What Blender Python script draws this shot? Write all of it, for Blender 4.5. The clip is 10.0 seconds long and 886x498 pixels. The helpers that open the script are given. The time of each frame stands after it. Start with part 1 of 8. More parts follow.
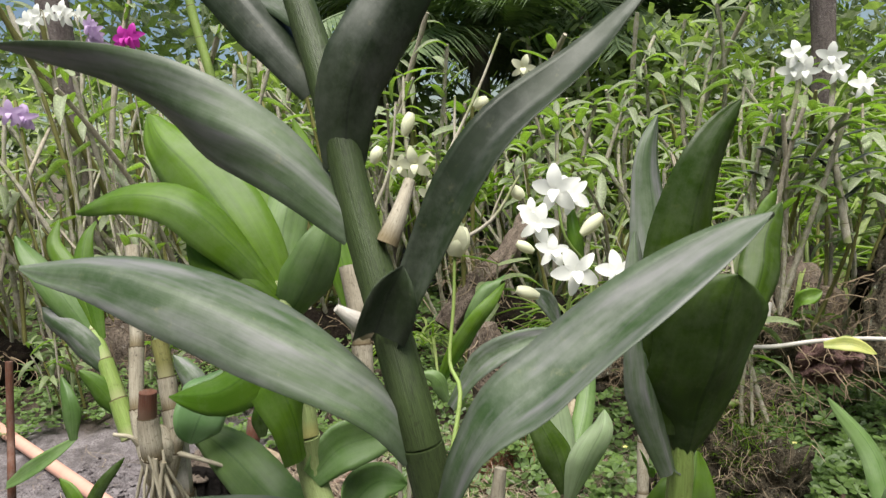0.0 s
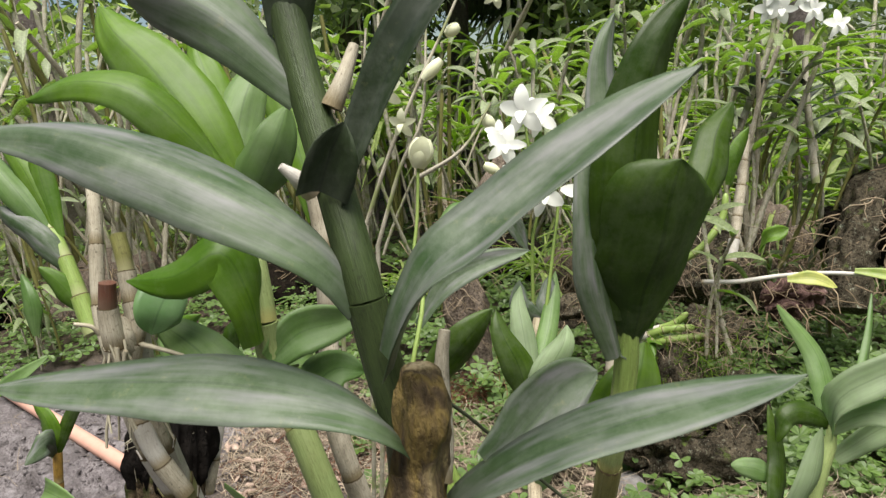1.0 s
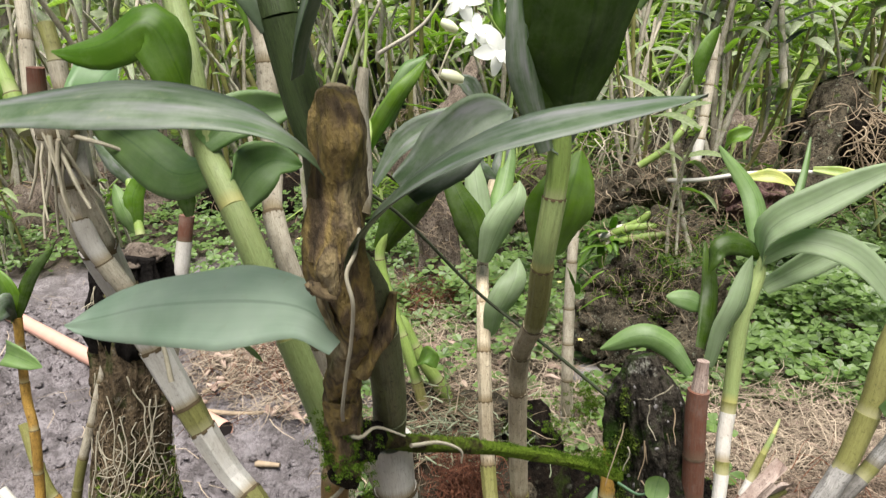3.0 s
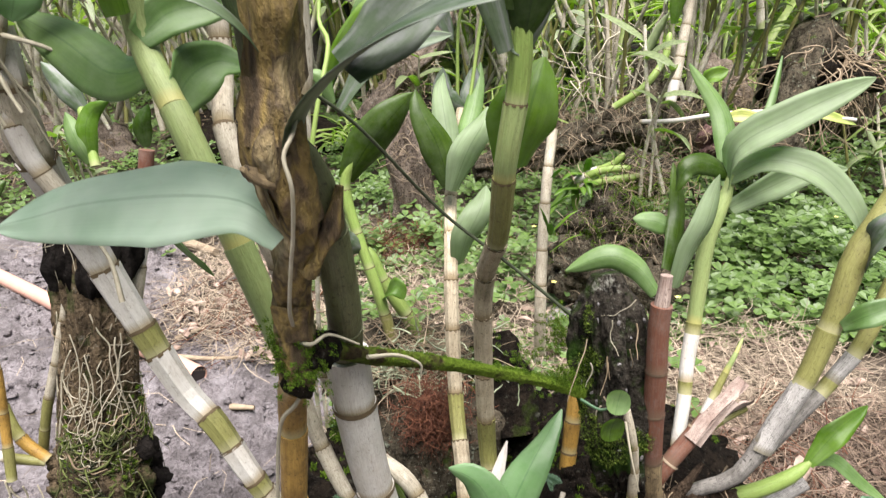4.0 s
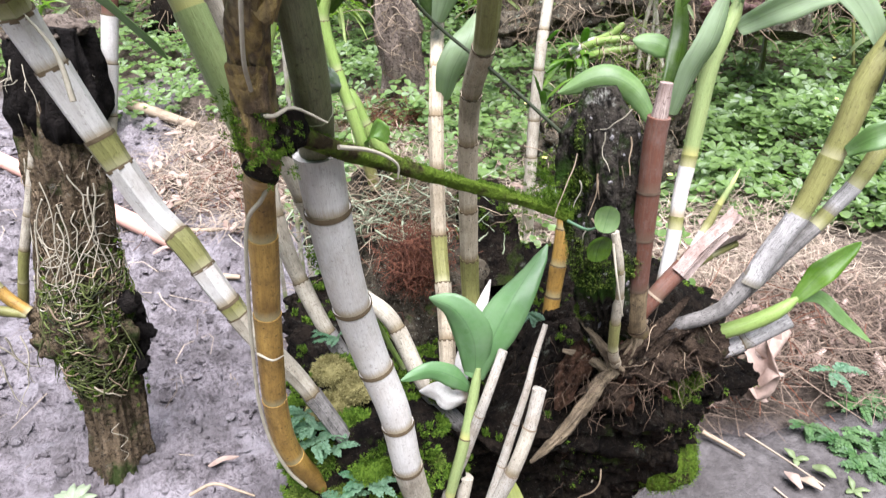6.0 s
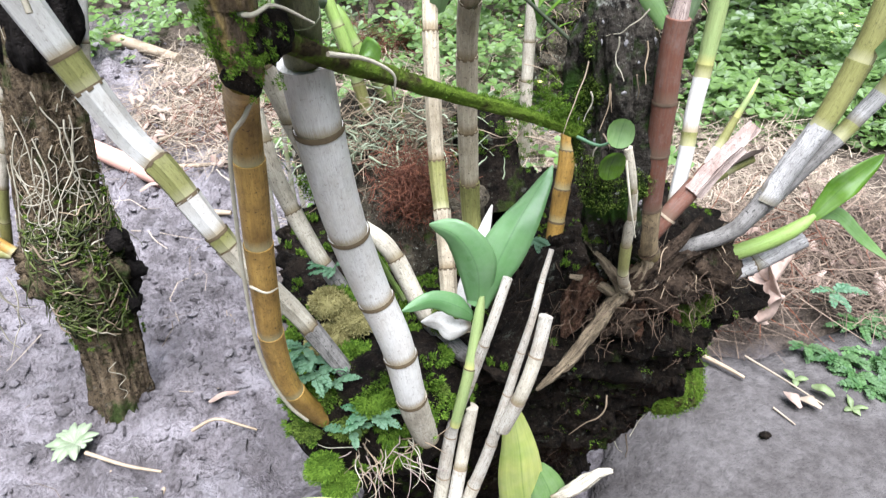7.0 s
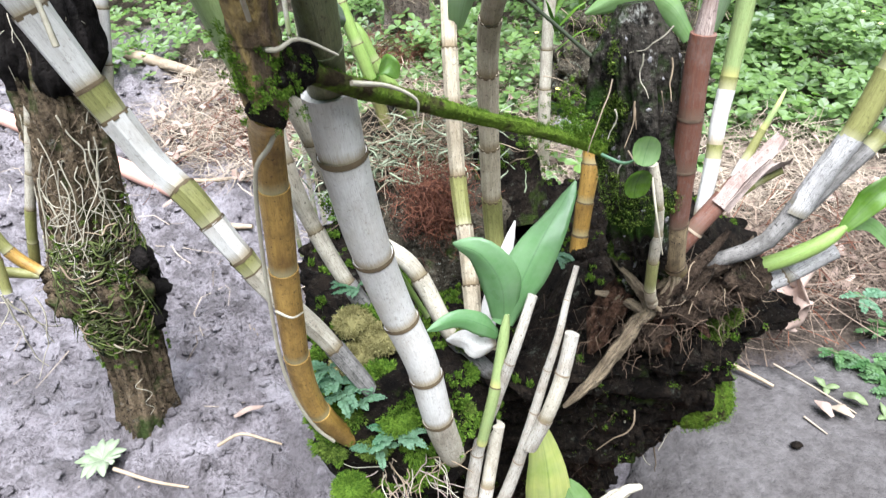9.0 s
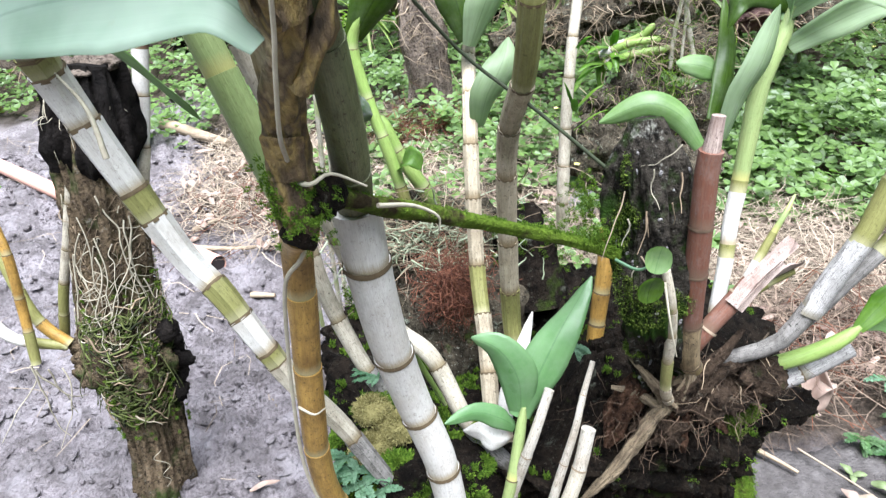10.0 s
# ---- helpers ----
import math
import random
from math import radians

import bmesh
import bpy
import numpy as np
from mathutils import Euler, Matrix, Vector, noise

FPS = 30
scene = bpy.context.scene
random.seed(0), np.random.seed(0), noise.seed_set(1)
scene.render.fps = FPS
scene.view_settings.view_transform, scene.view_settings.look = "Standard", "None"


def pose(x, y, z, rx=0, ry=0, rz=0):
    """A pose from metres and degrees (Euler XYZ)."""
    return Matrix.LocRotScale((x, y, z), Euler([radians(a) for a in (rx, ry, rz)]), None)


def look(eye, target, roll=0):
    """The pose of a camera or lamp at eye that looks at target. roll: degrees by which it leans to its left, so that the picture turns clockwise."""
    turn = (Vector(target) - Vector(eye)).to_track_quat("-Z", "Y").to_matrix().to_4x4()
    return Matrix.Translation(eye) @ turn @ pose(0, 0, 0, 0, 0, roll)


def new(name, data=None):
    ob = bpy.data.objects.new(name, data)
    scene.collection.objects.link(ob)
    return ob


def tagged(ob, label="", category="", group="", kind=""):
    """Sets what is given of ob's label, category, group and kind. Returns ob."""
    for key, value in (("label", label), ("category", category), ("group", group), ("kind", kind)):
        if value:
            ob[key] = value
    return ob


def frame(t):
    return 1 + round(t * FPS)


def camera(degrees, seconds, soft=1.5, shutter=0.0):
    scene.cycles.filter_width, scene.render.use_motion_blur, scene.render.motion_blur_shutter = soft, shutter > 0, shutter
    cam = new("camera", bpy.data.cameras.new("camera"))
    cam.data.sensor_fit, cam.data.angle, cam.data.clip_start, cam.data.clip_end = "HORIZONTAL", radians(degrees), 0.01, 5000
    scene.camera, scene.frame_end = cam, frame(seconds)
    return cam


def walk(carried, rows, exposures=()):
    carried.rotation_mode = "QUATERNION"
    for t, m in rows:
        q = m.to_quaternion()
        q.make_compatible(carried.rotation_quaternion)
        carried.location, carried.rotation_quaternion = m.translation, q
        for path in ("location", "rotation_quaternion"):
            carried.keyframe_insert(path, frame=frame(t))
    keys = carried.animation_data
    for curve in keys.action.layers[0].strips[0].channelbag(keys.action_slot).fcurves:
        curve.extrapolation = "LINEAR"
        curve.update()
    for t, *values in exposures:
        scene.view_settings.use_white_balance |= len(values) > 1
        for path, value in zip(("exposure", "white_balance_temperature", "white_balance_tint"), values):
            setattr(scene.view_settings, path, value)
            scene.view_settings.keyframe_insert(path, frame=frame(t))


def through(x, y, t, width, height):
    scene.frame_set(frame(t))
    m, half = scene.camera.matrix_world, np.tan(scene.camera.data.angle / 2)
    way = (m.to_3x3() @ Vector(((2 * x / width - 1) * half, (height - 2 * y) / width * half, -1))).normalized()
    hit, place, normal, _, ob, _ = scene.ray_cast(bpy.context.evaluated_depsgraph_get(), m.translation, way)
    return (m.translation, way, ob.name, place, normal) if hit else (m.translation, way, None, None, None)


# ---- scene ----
cam = camera(66.9, 10.0, soft=1.3, shutter=0.3)
PATH = [
    (0, (0.113, 0.25, 0.89), (0.028, 2.224, 0.58), -4.6),
    (0.5, (0.116, 0.245, 0.877), (0.053, 2.206, 0.491), -4.4),
    (1, (0.122, 0.24, 0.865), (0.088, 2.186, 0.402), -4.3),
    (1.5, (0.126, 0.238, 0.851), (0.119, 2.165, 0.316), -4.4),
    (2, (0.135, 0.235, 0.833), (0.166, 2.14, 0.226), -4.7),
    (2.2, (0.136, 0.235, 0.827), (0.168, 2.139, 0.216), -4.9),
    (3.3, (0.137, 0.214, 0.799), (0.171, 2.081, 0.081), -2.6),
    (3.5, (0.139, 0.217, 0.794), (0.191, 2.073, 0.051), -2.5),
    (4, (0.145, 0.22, 0.783), (0.225, 2.046, -0.03), -3.0),
    (4.5, (0.147, 0.218, 0.766), (0.237, 2.009, -0.12), -2.0),
    (5, (0.147, 0.215, 0.755), (0.217, 1.981, -0.181), -1.8),
    (5.5, (0.148, 0.215, 0.744), (0.215, 1.945, -0.258), -1.8),
    (6, (0.148, 0.22, 0.732), (0.236, 1.897, -0.354), -1.9),
    (6.2, (0.147, 0.223, 0.728), (0.231, 1.872, -0.4), -2.3),
    (7.3, (0.143, 0.238, 0.709), (0.236, 1.755, -0.59), -3.1),
    (7.5, (0.142, 0.238, 0.706), (0.239, 1.731, -0.622), -2.7),
    (8, (0.14, 0.24, 0.708), (0.217, 1.736, -0.617), -4.0),
    (8.5, (0.142, 0.243, 0.712), (0.212, 1.774, -0.573), -4.7),
    (9, (0.142, 0.243, 0.72), (0.181, 1.818, -0.511), -5.3),
    (9.5, (0.144, 0.244, 0.736), (0.163, 1.882, -0.412), -5.7),
    (10, (0.144, 0.244, 0.745), (0.143, 1.927, -0.336), -5.3),
]
EXPOSURES = [(0.0, 1.13, 6750, 7), (1.0, 1.16, 6850, 6), (1.6, 1.23, 6900, 6), (2.2, 1.40, 6850, 7), (3.5, 1.52, 6650, 8), (4.0, 1.80, 6600, 11), (4.5, 1.80, 6450, 12), (5.0, 1.82, 6300, 13), (5.5, 2.00, 6150, 14), (6.0, 2.10, 5950, 15), (7.5, 2.14, 5750, 8), (10.0, 2.22, 5750, 8)]
walk(cam, [(t, look(eye, target, roll)) for t, eye, target, roll in PATH], EXPOSURES)

# ---- sky and sun: a bright overcast day ----
world = bpy.data.worlds.new("world")
scene.world = world
world.use_nodes = True
wt = world.node_tree
sky = wt.nodes.new("ShaderNodeTexSky")
sky.sky_type = "NISHITA"
sky.sun_disc = False
sky.sun_elevation, sky.sun_rotation = radians(75), radians(186)
sky.dust_density, sky.air_density, sky.ozone_density = 1.0, 1.0, 1.0
wt.links.new(sky.outputs[0], wt.nodes["Background"].inputs[0])
wt.nodes["Background"].inputs[1].default_value = 0.045
sun_data = bpy.data.lights.new("sun", "SUN")
sun_data.energy, sun_data.angle, sun_data.color = 4.3, radians(50), (1.0, 0.97, 0.93)
sun = new("sun", sun_data)
sun.matrix_world = look((0.3, -1.6, 6.0), (0.0, 0.0, 0.0))

# ---- materials ----
def node(nt, kind, **inputs):
    n = nt.nodes.new(kind)
    for k, v in inputs.items():
        n.inputs[k.replace("_", " ")].default_value = v
    return n


def ramp(nt, src, stops):
    r = nt.nodes.new("ShaderNodeValToRGB")
    while len(r.color_ramp.elements) < len(stops):
        r.color_ramp.elements.new(0.5)
    for e, (p, c) in zip(r.color_ramp.elements, stops):
        e.position = p
        e.color = (c, c, c, 1) if isinstance(c, (int, float)) else (*c, 1)
    nt.links.new(src, r.inputs[0])
    return r.outputs[0]


def mix(nt, fac, a, b, blend="MIX"):
    m = nt.nodes.new("ShaderNodeMix")
    m.data_type, m.blend_type = "RGBA", blend
    for sock, v in ((m.inputs[0], fac), (m.inputs[6], a), (m.inputs[7], b)):
        if isinstance(v, bpy.types.NodeSocket):
            nt.links.new(v, sock)
        else:
            sock.default_value = v if isinstance(v, (int, float)) else (*v, 1)
    return m.outputs[2]


def noise_of(nt, vec, scale, detail=4.0, rough=0.6, stretch=None):
    if stretch:
        mp = nt.nodes.new("ShaderNodeMapping")
        mp.inputs["Scale"].default_value = stretch
        nt.links.new(vec, mp.inputs[0])
        vec = mp.outputs[0]
    n = node(nt, "ShaderNodeTexNoise", Scale=scale, Detail=detail, Roughness=rough)
    nt.links.new(vec, n.inputs["Vector"])
    return n.outputs["Fac"]


def start(name, rough=0.6, spec=0.5):
    m = bpy.data.materials.new(name)
    m.use_nodes = True
    nt = m.node_tree
    b = nt.nodes["Principled BSDF"]
    b.inputs["Roughness"].default_value = rough
    b.inputs["Specular IOR Level"].default_value = spec
    tc = nt.nodes.new("ShaderNodeTexCoord")
    return m, nt, b, tc


def bump(nt, b, height, strength=0.4, dist=0.002):
    bp = node(nt, "ShaderNodeBump", Strength=strength, Distance=dist)
    nt.links.new(height, bp.inputs["Height"])
    nt.links.new(bp.outputs[0], b.inputs["Normal"])


def leaf_material(name, dark, light, rough=0.42, translucent=0.3, back=None, veins=46.0, worn=0.25, worn_col=(0.30, 0.27, 0.12), through=(1.5, 1.9, 0.6), sheen=0.32, painted_sheen=0.0, banded=0.36):
    """Leaf: lengthwise veins, pale midrib, blotches, light passing through."""
    m, nt, b, tc = start(name, rough, sheen)
    uv = tc.outputs["UV"]
    big = noise_of(nt, tc.outputs["Object"], 22.0, 3.0)
    info = nt.nodes.new("ShaderNodeObjectInfo")
    geo = nt.nodes.new("ShaderNodeNewGeometry")
    add = nt.nodes.new("ShaderNodeMath")
    add.operation = "ADD"
    nt.links.new(info.outputs["Random"], add.inputs[0])
    nt.links.new(geo.outputs["Random Per Island"], add.inputs[1])
    vary = nt.nodes.new("ShaderNodeMath")
    vary.operation = "MULTIPLY_ADD"
    vary.inputs[1].default_value, vary.inputs[2].default_value = 0.25, -0.25
    nt.links.new(add.outputs[0], vary.inputs[0])
    tot = nt.nodes.new("ShaderNodeMath")
    tot.operation = "ADD"
    nt.links.new(big, tot.inputs[0])
    nt.links.new(vary.outputs[0], tot.inputs[1])
    col = ramp(nt, tot.outputs[0], [(0.25, dark), (0.72, light)])
    streak = noise_of(nt, uv, veins, 2.0, 0.5, (1.0, 0.03, 1.0))
    col = mix(nt, ramp(nt, streak, [(0.35, 0.0), (0.7, 0.05)]), col, tuple(min(1, c * 1.5 + 0.02) for c in light))
    bands = noise_of(nt, uv, 5.0, 5.0, 0.65, (1.6, 0.30, 1.0))
    col = mix(nt, ramp(nt, bands, [(0.40, 0.0), (0.62, banded)]), col, tuple(0.62 * c for c in dark))
    sep = nt.nodes.new("ShaderNodeSeparateXYZ")
    nt.links.new(uv, sep.inputs[0])
    rib = nt.nodes.new("ShaderNodeMath")
    rib.operation = "COMPARE"
    rib.inputs[1].default_value, rib.inputs[2].default_value = 0.5, 0.02
    nt.links.new(sep.outputs["X"], rib.inputs[0])
    half = nt.nodes.new("ShaderNodeMath")
    half.operation = "MULTIPLY"
    half.inputs[1].default_value = 0.45
    nt.links.new(rib.outputs[0], half.inputs[0])
    col = mix(nt, half.outputs[0], col, tuple(c * 0.65 for c in dark))
    # Grey-lilac patches in the colour imitate the sky's sheen on the blade.
    if painted_sheen:
        film = noise_of(nt, uv, 2.2, 4.0, 0.6, (1.3, 0.9, 1.0))
        col = mix(nt, ramp(nt, film, [(0.44, 0.0), (0.66, painted_sheen)]), col, (0.205, 0.190, 0.220))
    spots = noise_of(nt, tc.outputs["Object"], 160.0, 4.0, 0.7)
    col = mix(nt, ramp(nt, spots, [(0.62, 0.0), (0.78, worn)]), col, worn_col)
    dust = noise_of(nt, tc.outputs["Object"], 48.0, 6.0, 0.75)
    col = mix(nt, ramp(nt, dust, [(0.42, 0.0), (0.72, 0.38)]), col, tuple(0.5 * c + 0.16 for c in light))
    shade = noise_of(nt, tc.outputs["Object"], 30.0, 4.0, 0.6)
    col = mix(nt, ramp(nt, shade, [(0.50, 0.0), (0.75, 0.45)]), col, tuple(c * 0.8 for c in dark))
    nt.links.new(col, b.inputs["Base Color"])
    nt.links.new(ramp(nt, big, [(0.3, max(0.1, rough - 0.1)), (0.7, rough + 0.12)]), b.inputs["Roughness"])
    bump(nt, b, mix(nt, 0.85, streak, noise_of(nt, tc.outputs["Object"], 60.0, 3.0)), 0.25, 0.0012)
    tr = nt.nodes.new("ShaderNodeBsdfTranslucent")
    bright = mix(nt, 1.0, col, through, "MULTIPLY")
    nt.links.new(bright, tr.inputs[0])
    ms = nt.nodes.new("ShaderNodeMixShader")
    ms.inputs[0].default_value = translucent
    nt.links.new(b.outputs[0], ms.inputs[1])
    nt.links.new(tr.outputs[0], ms.inputs[2])
    nt.links.new(ms.outputs[0], nt.nodes["Material Output"].inputs[0])
    return m


def cane_material(name, base, light, speck, rough=0.55, specks=0.6, lines=18.0, green=None, scar=None, hair=0.5):
    """Cane: faint lengthwise fibres, stains, dark freckles and a stained band above each joint."""
    m, nt, b, tc = start(name, rough, 0.35)
    uv, ob = tc.outputs["UV"], tc.outputs["Object"]
    fibre = noise_of(nt, uv, lines, 4.0, 0.65, (3.0, 0.16, 1.0))
    hairs = noise_of(nt, uv, lines * 3.5, 3.0, 0.6, (3.0, 0.05, 1.0))
    blot = noise_of(nt, ob, 60.0, 5.0, 0.7, (1.0, 1.0, 0.6))
    fine = noise_of(nt, ob, 520.0, 3.0, 0.6)
    mid = tuple(0.5 * (p + q) for p, q in zip(base, light))
    col = ramp(nt, fibre, [(0.25, tuple(0.5 * (p + q) for p, q in zip(base, mid))), (0.7, light)])
    col = mix(nt, ramp(nt, blot, [(0.46, 0.0), (0.74, specks)]), col, speck)
    col = mix(nt, ramp(nt, hairs, [(0.60, 0.0), (0.68, hair)]), col, tuple(0.6 * c for c in speck))
    col = mix(nt, ramp(nt, fine, [(0.61, 0.0), (0.68, 0.95 * specks)]), col, tuple(c * 0.45 for c in speck))
    grime = noise_of(nt, ob, 170.0, 6.0, 0.8, (1.0, 1.0, 0.5))
    col = mix(nt, ramp(nt, grime, [(0.50, 0.0), (0.66, 0.55 * specks)]), col, tuple(0.5 * (p + q) * 0.7 for p, q in zip(base, speck)))
    crack = noise_of(nt, uv, 5.0, 4.0, 0.62, (2.2, 0.30, 1.0))
    col = mix(nt, ramp(nt, crack, [(0.484, 0.0), (0.496, hair), (0.508, 0.0)]), col, tuple(0.45 * c for c in speck))
    smear = noise_of(nt, ob, 26.0, 5.0, 0.65)
    col = mix(nt, ramp(nt, smear, [(0.50, 0.0), (0.68, 0.5 * specks)]), col, tuple(0.45 * p + 0.35 * q for p, q in zip(base, speck)))
    if green:
        far = noise_of(nt, ob, 25.0, 2.0)
        col = mix(nt, ramp(nt, far, [(0.5, 0.0), (0.62, 0.8)]), col, green)
    if scar:
        sep = nt.nodes.new("ShaderNodeSeparateXYZ")
        nt.links.new(uv, sep.inputs[0])
        add = nt.nodes.new("ShaderNodeMath")
        add.operation = "MULTIPLY_ADD"
        add.inputs[1].default_value = 0.10
        nt.links.new(fibre, add.inputs[0])
        nt.links.new(sep.outputs["Y"], add.inputs[2])
        col = mix(nt, ramp(nt, add.outputs[0], [(0.08, 0.80), (0.19, 0.0)]), col, scar)
    nt.links.new(col, b.inputs["Base Color"])
    nt.links.new(ramp(nt, blot, [(0.2, rough - 0.12), (0.8, rough + 0.2)]), b.inputs["Roughness"])
    rub = nt.nodes.new("ShaderNodeMath")
    rub.operation = "ADD"
    nt.links.new(fibre, rub.inputs[0])
    nt.links.new(grime, rub.inputs[1])
    bump(nt, b, rub.outputs[0], 0.45, 0.0007)
    return m


def bark_material(name, dark, light, moss=None, moss_at=0.55, lichen=None, scale=30.0, stretch=(1, 1, 0.35), rough=0.85, speck=None):
    m, nt, b, tc = start(name, rough, 0.08)
    ob = tc.outputs["Object"]
    a = noise_of(nt, ob, scale, 6.0, 0.7, stretch)
    c2 = noise_of(nt, ob, scale * 6, 5.0, 0.7)
    col = ramp(nt, a, [(0.3, dark), (0.7, light)])
    col = mix(nt, ramp(nt, c2, [(0.4, 0.0), (0.75, 0.6)]), col, tuple(v * 0.4 for v in dark))
    if lichen:
        li = noise_of(nt, ob, scale * 1.3, 5.0, 0.75)
        col = mix(nt, ramp(nt, li, [(0.60, 0.0), (0.68, 0.75)]), col, lichen)
    if speck:
        sp = noise_of(nt, ob, 420.0, 3.0, 0.7)
        col = mix(nt, ramp(nt, sp, [(0.62, 0.0), (0.68, 0.7)]), col, speck)
        pit = noise_of(nt, ob, 150.0, 4.0, 0.7)
        col = mix(nt, ramp(nt, pit, [(0.50, 0.0), (0.62, 0.85)]), col, tuple(v * 0.5 for v in dark))
    if moss:
        mo = noise_of(nt, ob, scale * 0.5, 4.0, 0.65)
        mcol = ramp(nt, c2, [(0.3, tuple(v * 0.45 for v in moss)), (0.7, moss)])
        col = mix(nt, ramp(nt, mo, [(moss_at, 0.0), (moss_at + 0.1, 1.0)]), col, mcol)
    nt.links.new(col, b.inputs["Base Color"])
    both = nt.nodes.new("ShaderNodeMath")
    both.operation = "ADD"
    nt.links.new(a, both.inputs[0])
    nt.links.new(c2, both.inputs[1])
    bump(nt, b, both.outputs[0], 1.0, 0.008)
    return m


def zoned_bark():
    """Dead cane bark: black, brown, ochre and pale zones running lengthwise."""
    m, nt, b, tc = start("dead_cane_bark", 0.8, 0.25)
    ob = tc.outputs["Object"]
    zone = noise_of(nt, ob, 62.0, 3.0, 0.6, (1, 1, 0.28))
    fine = noise_of(nt, ob, 330.0, 4.0, 0.7, (1, 1, 0.4))
    col = ramp(nt, zone, [(0.30, (0.030, 0.021, 0.014)), (0.38, (0.135, 0.092, 0.052)), (0.45, (0.25, 0.175, 0.062)), (0.50, (0.105, 0.075, 0.046)), (0.56, (0.26, 0.195, 0.10)), (0.66, (0.40, 0.33, 0.22))])
    col = mix(nt, ramp(nt, fine, [(0.47, 0.0), (0.64, 0.55)]), col, (0.03, 0.021, 0.013))
    nt.links.new(col, b.inputs["Base Color"])
    both = nt.nodes.new("ShaderNodeMath")
    both.operation = "ADD"
    nt.links.new(zone, both.inputs[0])
    nt.links.new(fine, both.inputs[1])
    bump(nt, b, both.outputs[0], 0.9, 0.003)
    return m


def plain(name, a, c, scale=40.0, rough=0.7, spec=0.3, strength=0.3, dist=0.001, translucent=0.0):
    m, nt, b, tc = start(name, rough, spec)
    n = noise_of(nt, tc.outputs["Object"], scale, 5.0, 0.65)
    geo = nt.nodes.new("ShaderNodeNewGeometry")
    isl = mix(nt, 0.45, n, geo.outputs["Random Per Island"])
    col = ramp(nt, isl, [(0.25, a), (0.75, c)])
    nt.links.new(col, b.inputs["Base Color"])
    bump(nt, b, n, strength, dist)
    if translucent:
        tr = nt.nodes.new("ShaderNodeBsdfTranslucent")
        nt.links.new(col, tr.inputs[0])
        ms = nt.nodes.new("ShaderNodeMixShader")
        ms.inputs[0].default_value = translucent
        nt.links.new(b.outputs[0], ms.inputs[1])
        nt.links.new(tr.outputs[0], ms.inputs[2])
        nt.links.new(ms.outputs[0], nt.nodes["Material Output"].inputs[0])
    return m


def ground_material():
    """Damp grey-violet mud, paler trodden earth, darker soil under the plants."""
    m, nt, b, tc = start("mud", 0.75, 0.25)
    ob = tc.outputs["Object"]
    big = noise_of(nt, ob, 3.0, 5.0, 0.6)
    mid = noise_of(nt, ob, 22.0, 6.0, 0.7)
    fine = noise_of(nt, ob, 160.0, 5.0, 0.7)
    col = ramp(nt, mid, [(0.30, (0.055, 0.045, 0.046)), (0.48, (0.245, 0.216, 0.228)), (0.75, (0.375, 0.336, 0.352))])
    col = mix(nt, ramp(nt, fine, [(0.46, 0.0), (0.66, 0.85)]), col, (0.055, 0.045, 0.045))
    col = mix(nt, ramp(nt, big, [(0.45, 0.0), (0.7, 0.4)]), col, (0.26, 0.23, 0.245))
    wet = noise_of(nt, ob, 9.0, 6.0, 0.72)
    col = mix(nt, ramp(nt, wet, [(0.48, 0.0), (0.57, 0.60)]), col, (0.115, 0.100, 0.102))
    film = noise_of(nt, ob, 14.0, 5.0, 0.6)
    col = mix(nt, ramp(nt, film, [(0.54, 0.0), (0.66, 0.6)]), col, (0.370, 0.337, 0.358))
    at = nt.nodes.new("ShaderNodeAttribute")
    at.attribute_name = "litter"
    soil = ramp(nt, fine, [(0.3, (0.024, 0.017, 0.013)), (0.6, (0.115, 0.086, 0.066)), (0.75, (0.25, 0.19, 0.145))])
    col = mix(nt, at.outputs["Fac"], col, soil)
    nt.links.new(col, b.inputs["Base Color"])
    nt.links.new(ramp(nt, mid, [(0.3, 0.5), (0.6, 0.85)]), b.inputs["Roughness"])
    both = nt.nodes.new("ShaderNodeMath")
    both.operation = "ADD"
    nt.links.new(mid, both.inputs[0])
    nt.links.new(fine, both.inputs[1])
    bump(nt, b, both.outputs[0], 1.0, 0.015)
    return m


MUD = ground_material()
EARTH = bark_material("worn_concrete", (0.053, 0.046, 0.044), (0.128, 0.116, 0.114), None, 0.6, None, 14.0, (1, 1, 1), 0.8)
# Leaf green darkened to stand in for shaded, backlit undersides.
LEAF_SHADED = leaf_material("leaf_shaded", (0.009, 0.017, 0.007), (0.027, 0.043, 0.017), 0.48, 0.10, sheen=0.35)
LEAF_GREY = leaf_material("leaf_grey", (0.024, 0.050, 0.016), (0.072, 0.110, 0.050), 0.52, 0.06, sheen=0.36, painted_sheen=0.65)
LEAF_PALE = leaf_material("leaf_pale", (0.255, 0.325, 0.190), (0.410, 0.480, 0.330), 0.46, 0.62, through=(1.3, 1.5, 1.1))
# Colour raised for one leaf, standing in for light that other leaves block.
LEAF_LIT = leaf_material("leaf_painted_bright", (0.26, 0.36, 0.27), (0.50, 0.58, 0.50), 0.42, 0.50, through=(1.2, 1.3, 1.1), banded=0.06)
LEAF_OLIVE = leaf_material("leaf_olive", (0.022, 0.054, 0.005), (0.082, 0.145, 0.014), 0.36, 0.50)
LEAF_BRIGHT = leaf_material("leaf_bright", (0.066, 0.152, 0.011), (0.152, 0.262, 0.025), 0.40, 0.45, worn=0.1)
LEAF_FRESH = leaf_material("leaf_fresh", (0.072, 0.145, 0.036), (0.157, 0.246, 0.081), 0.42, 0.30, worn=0.08)
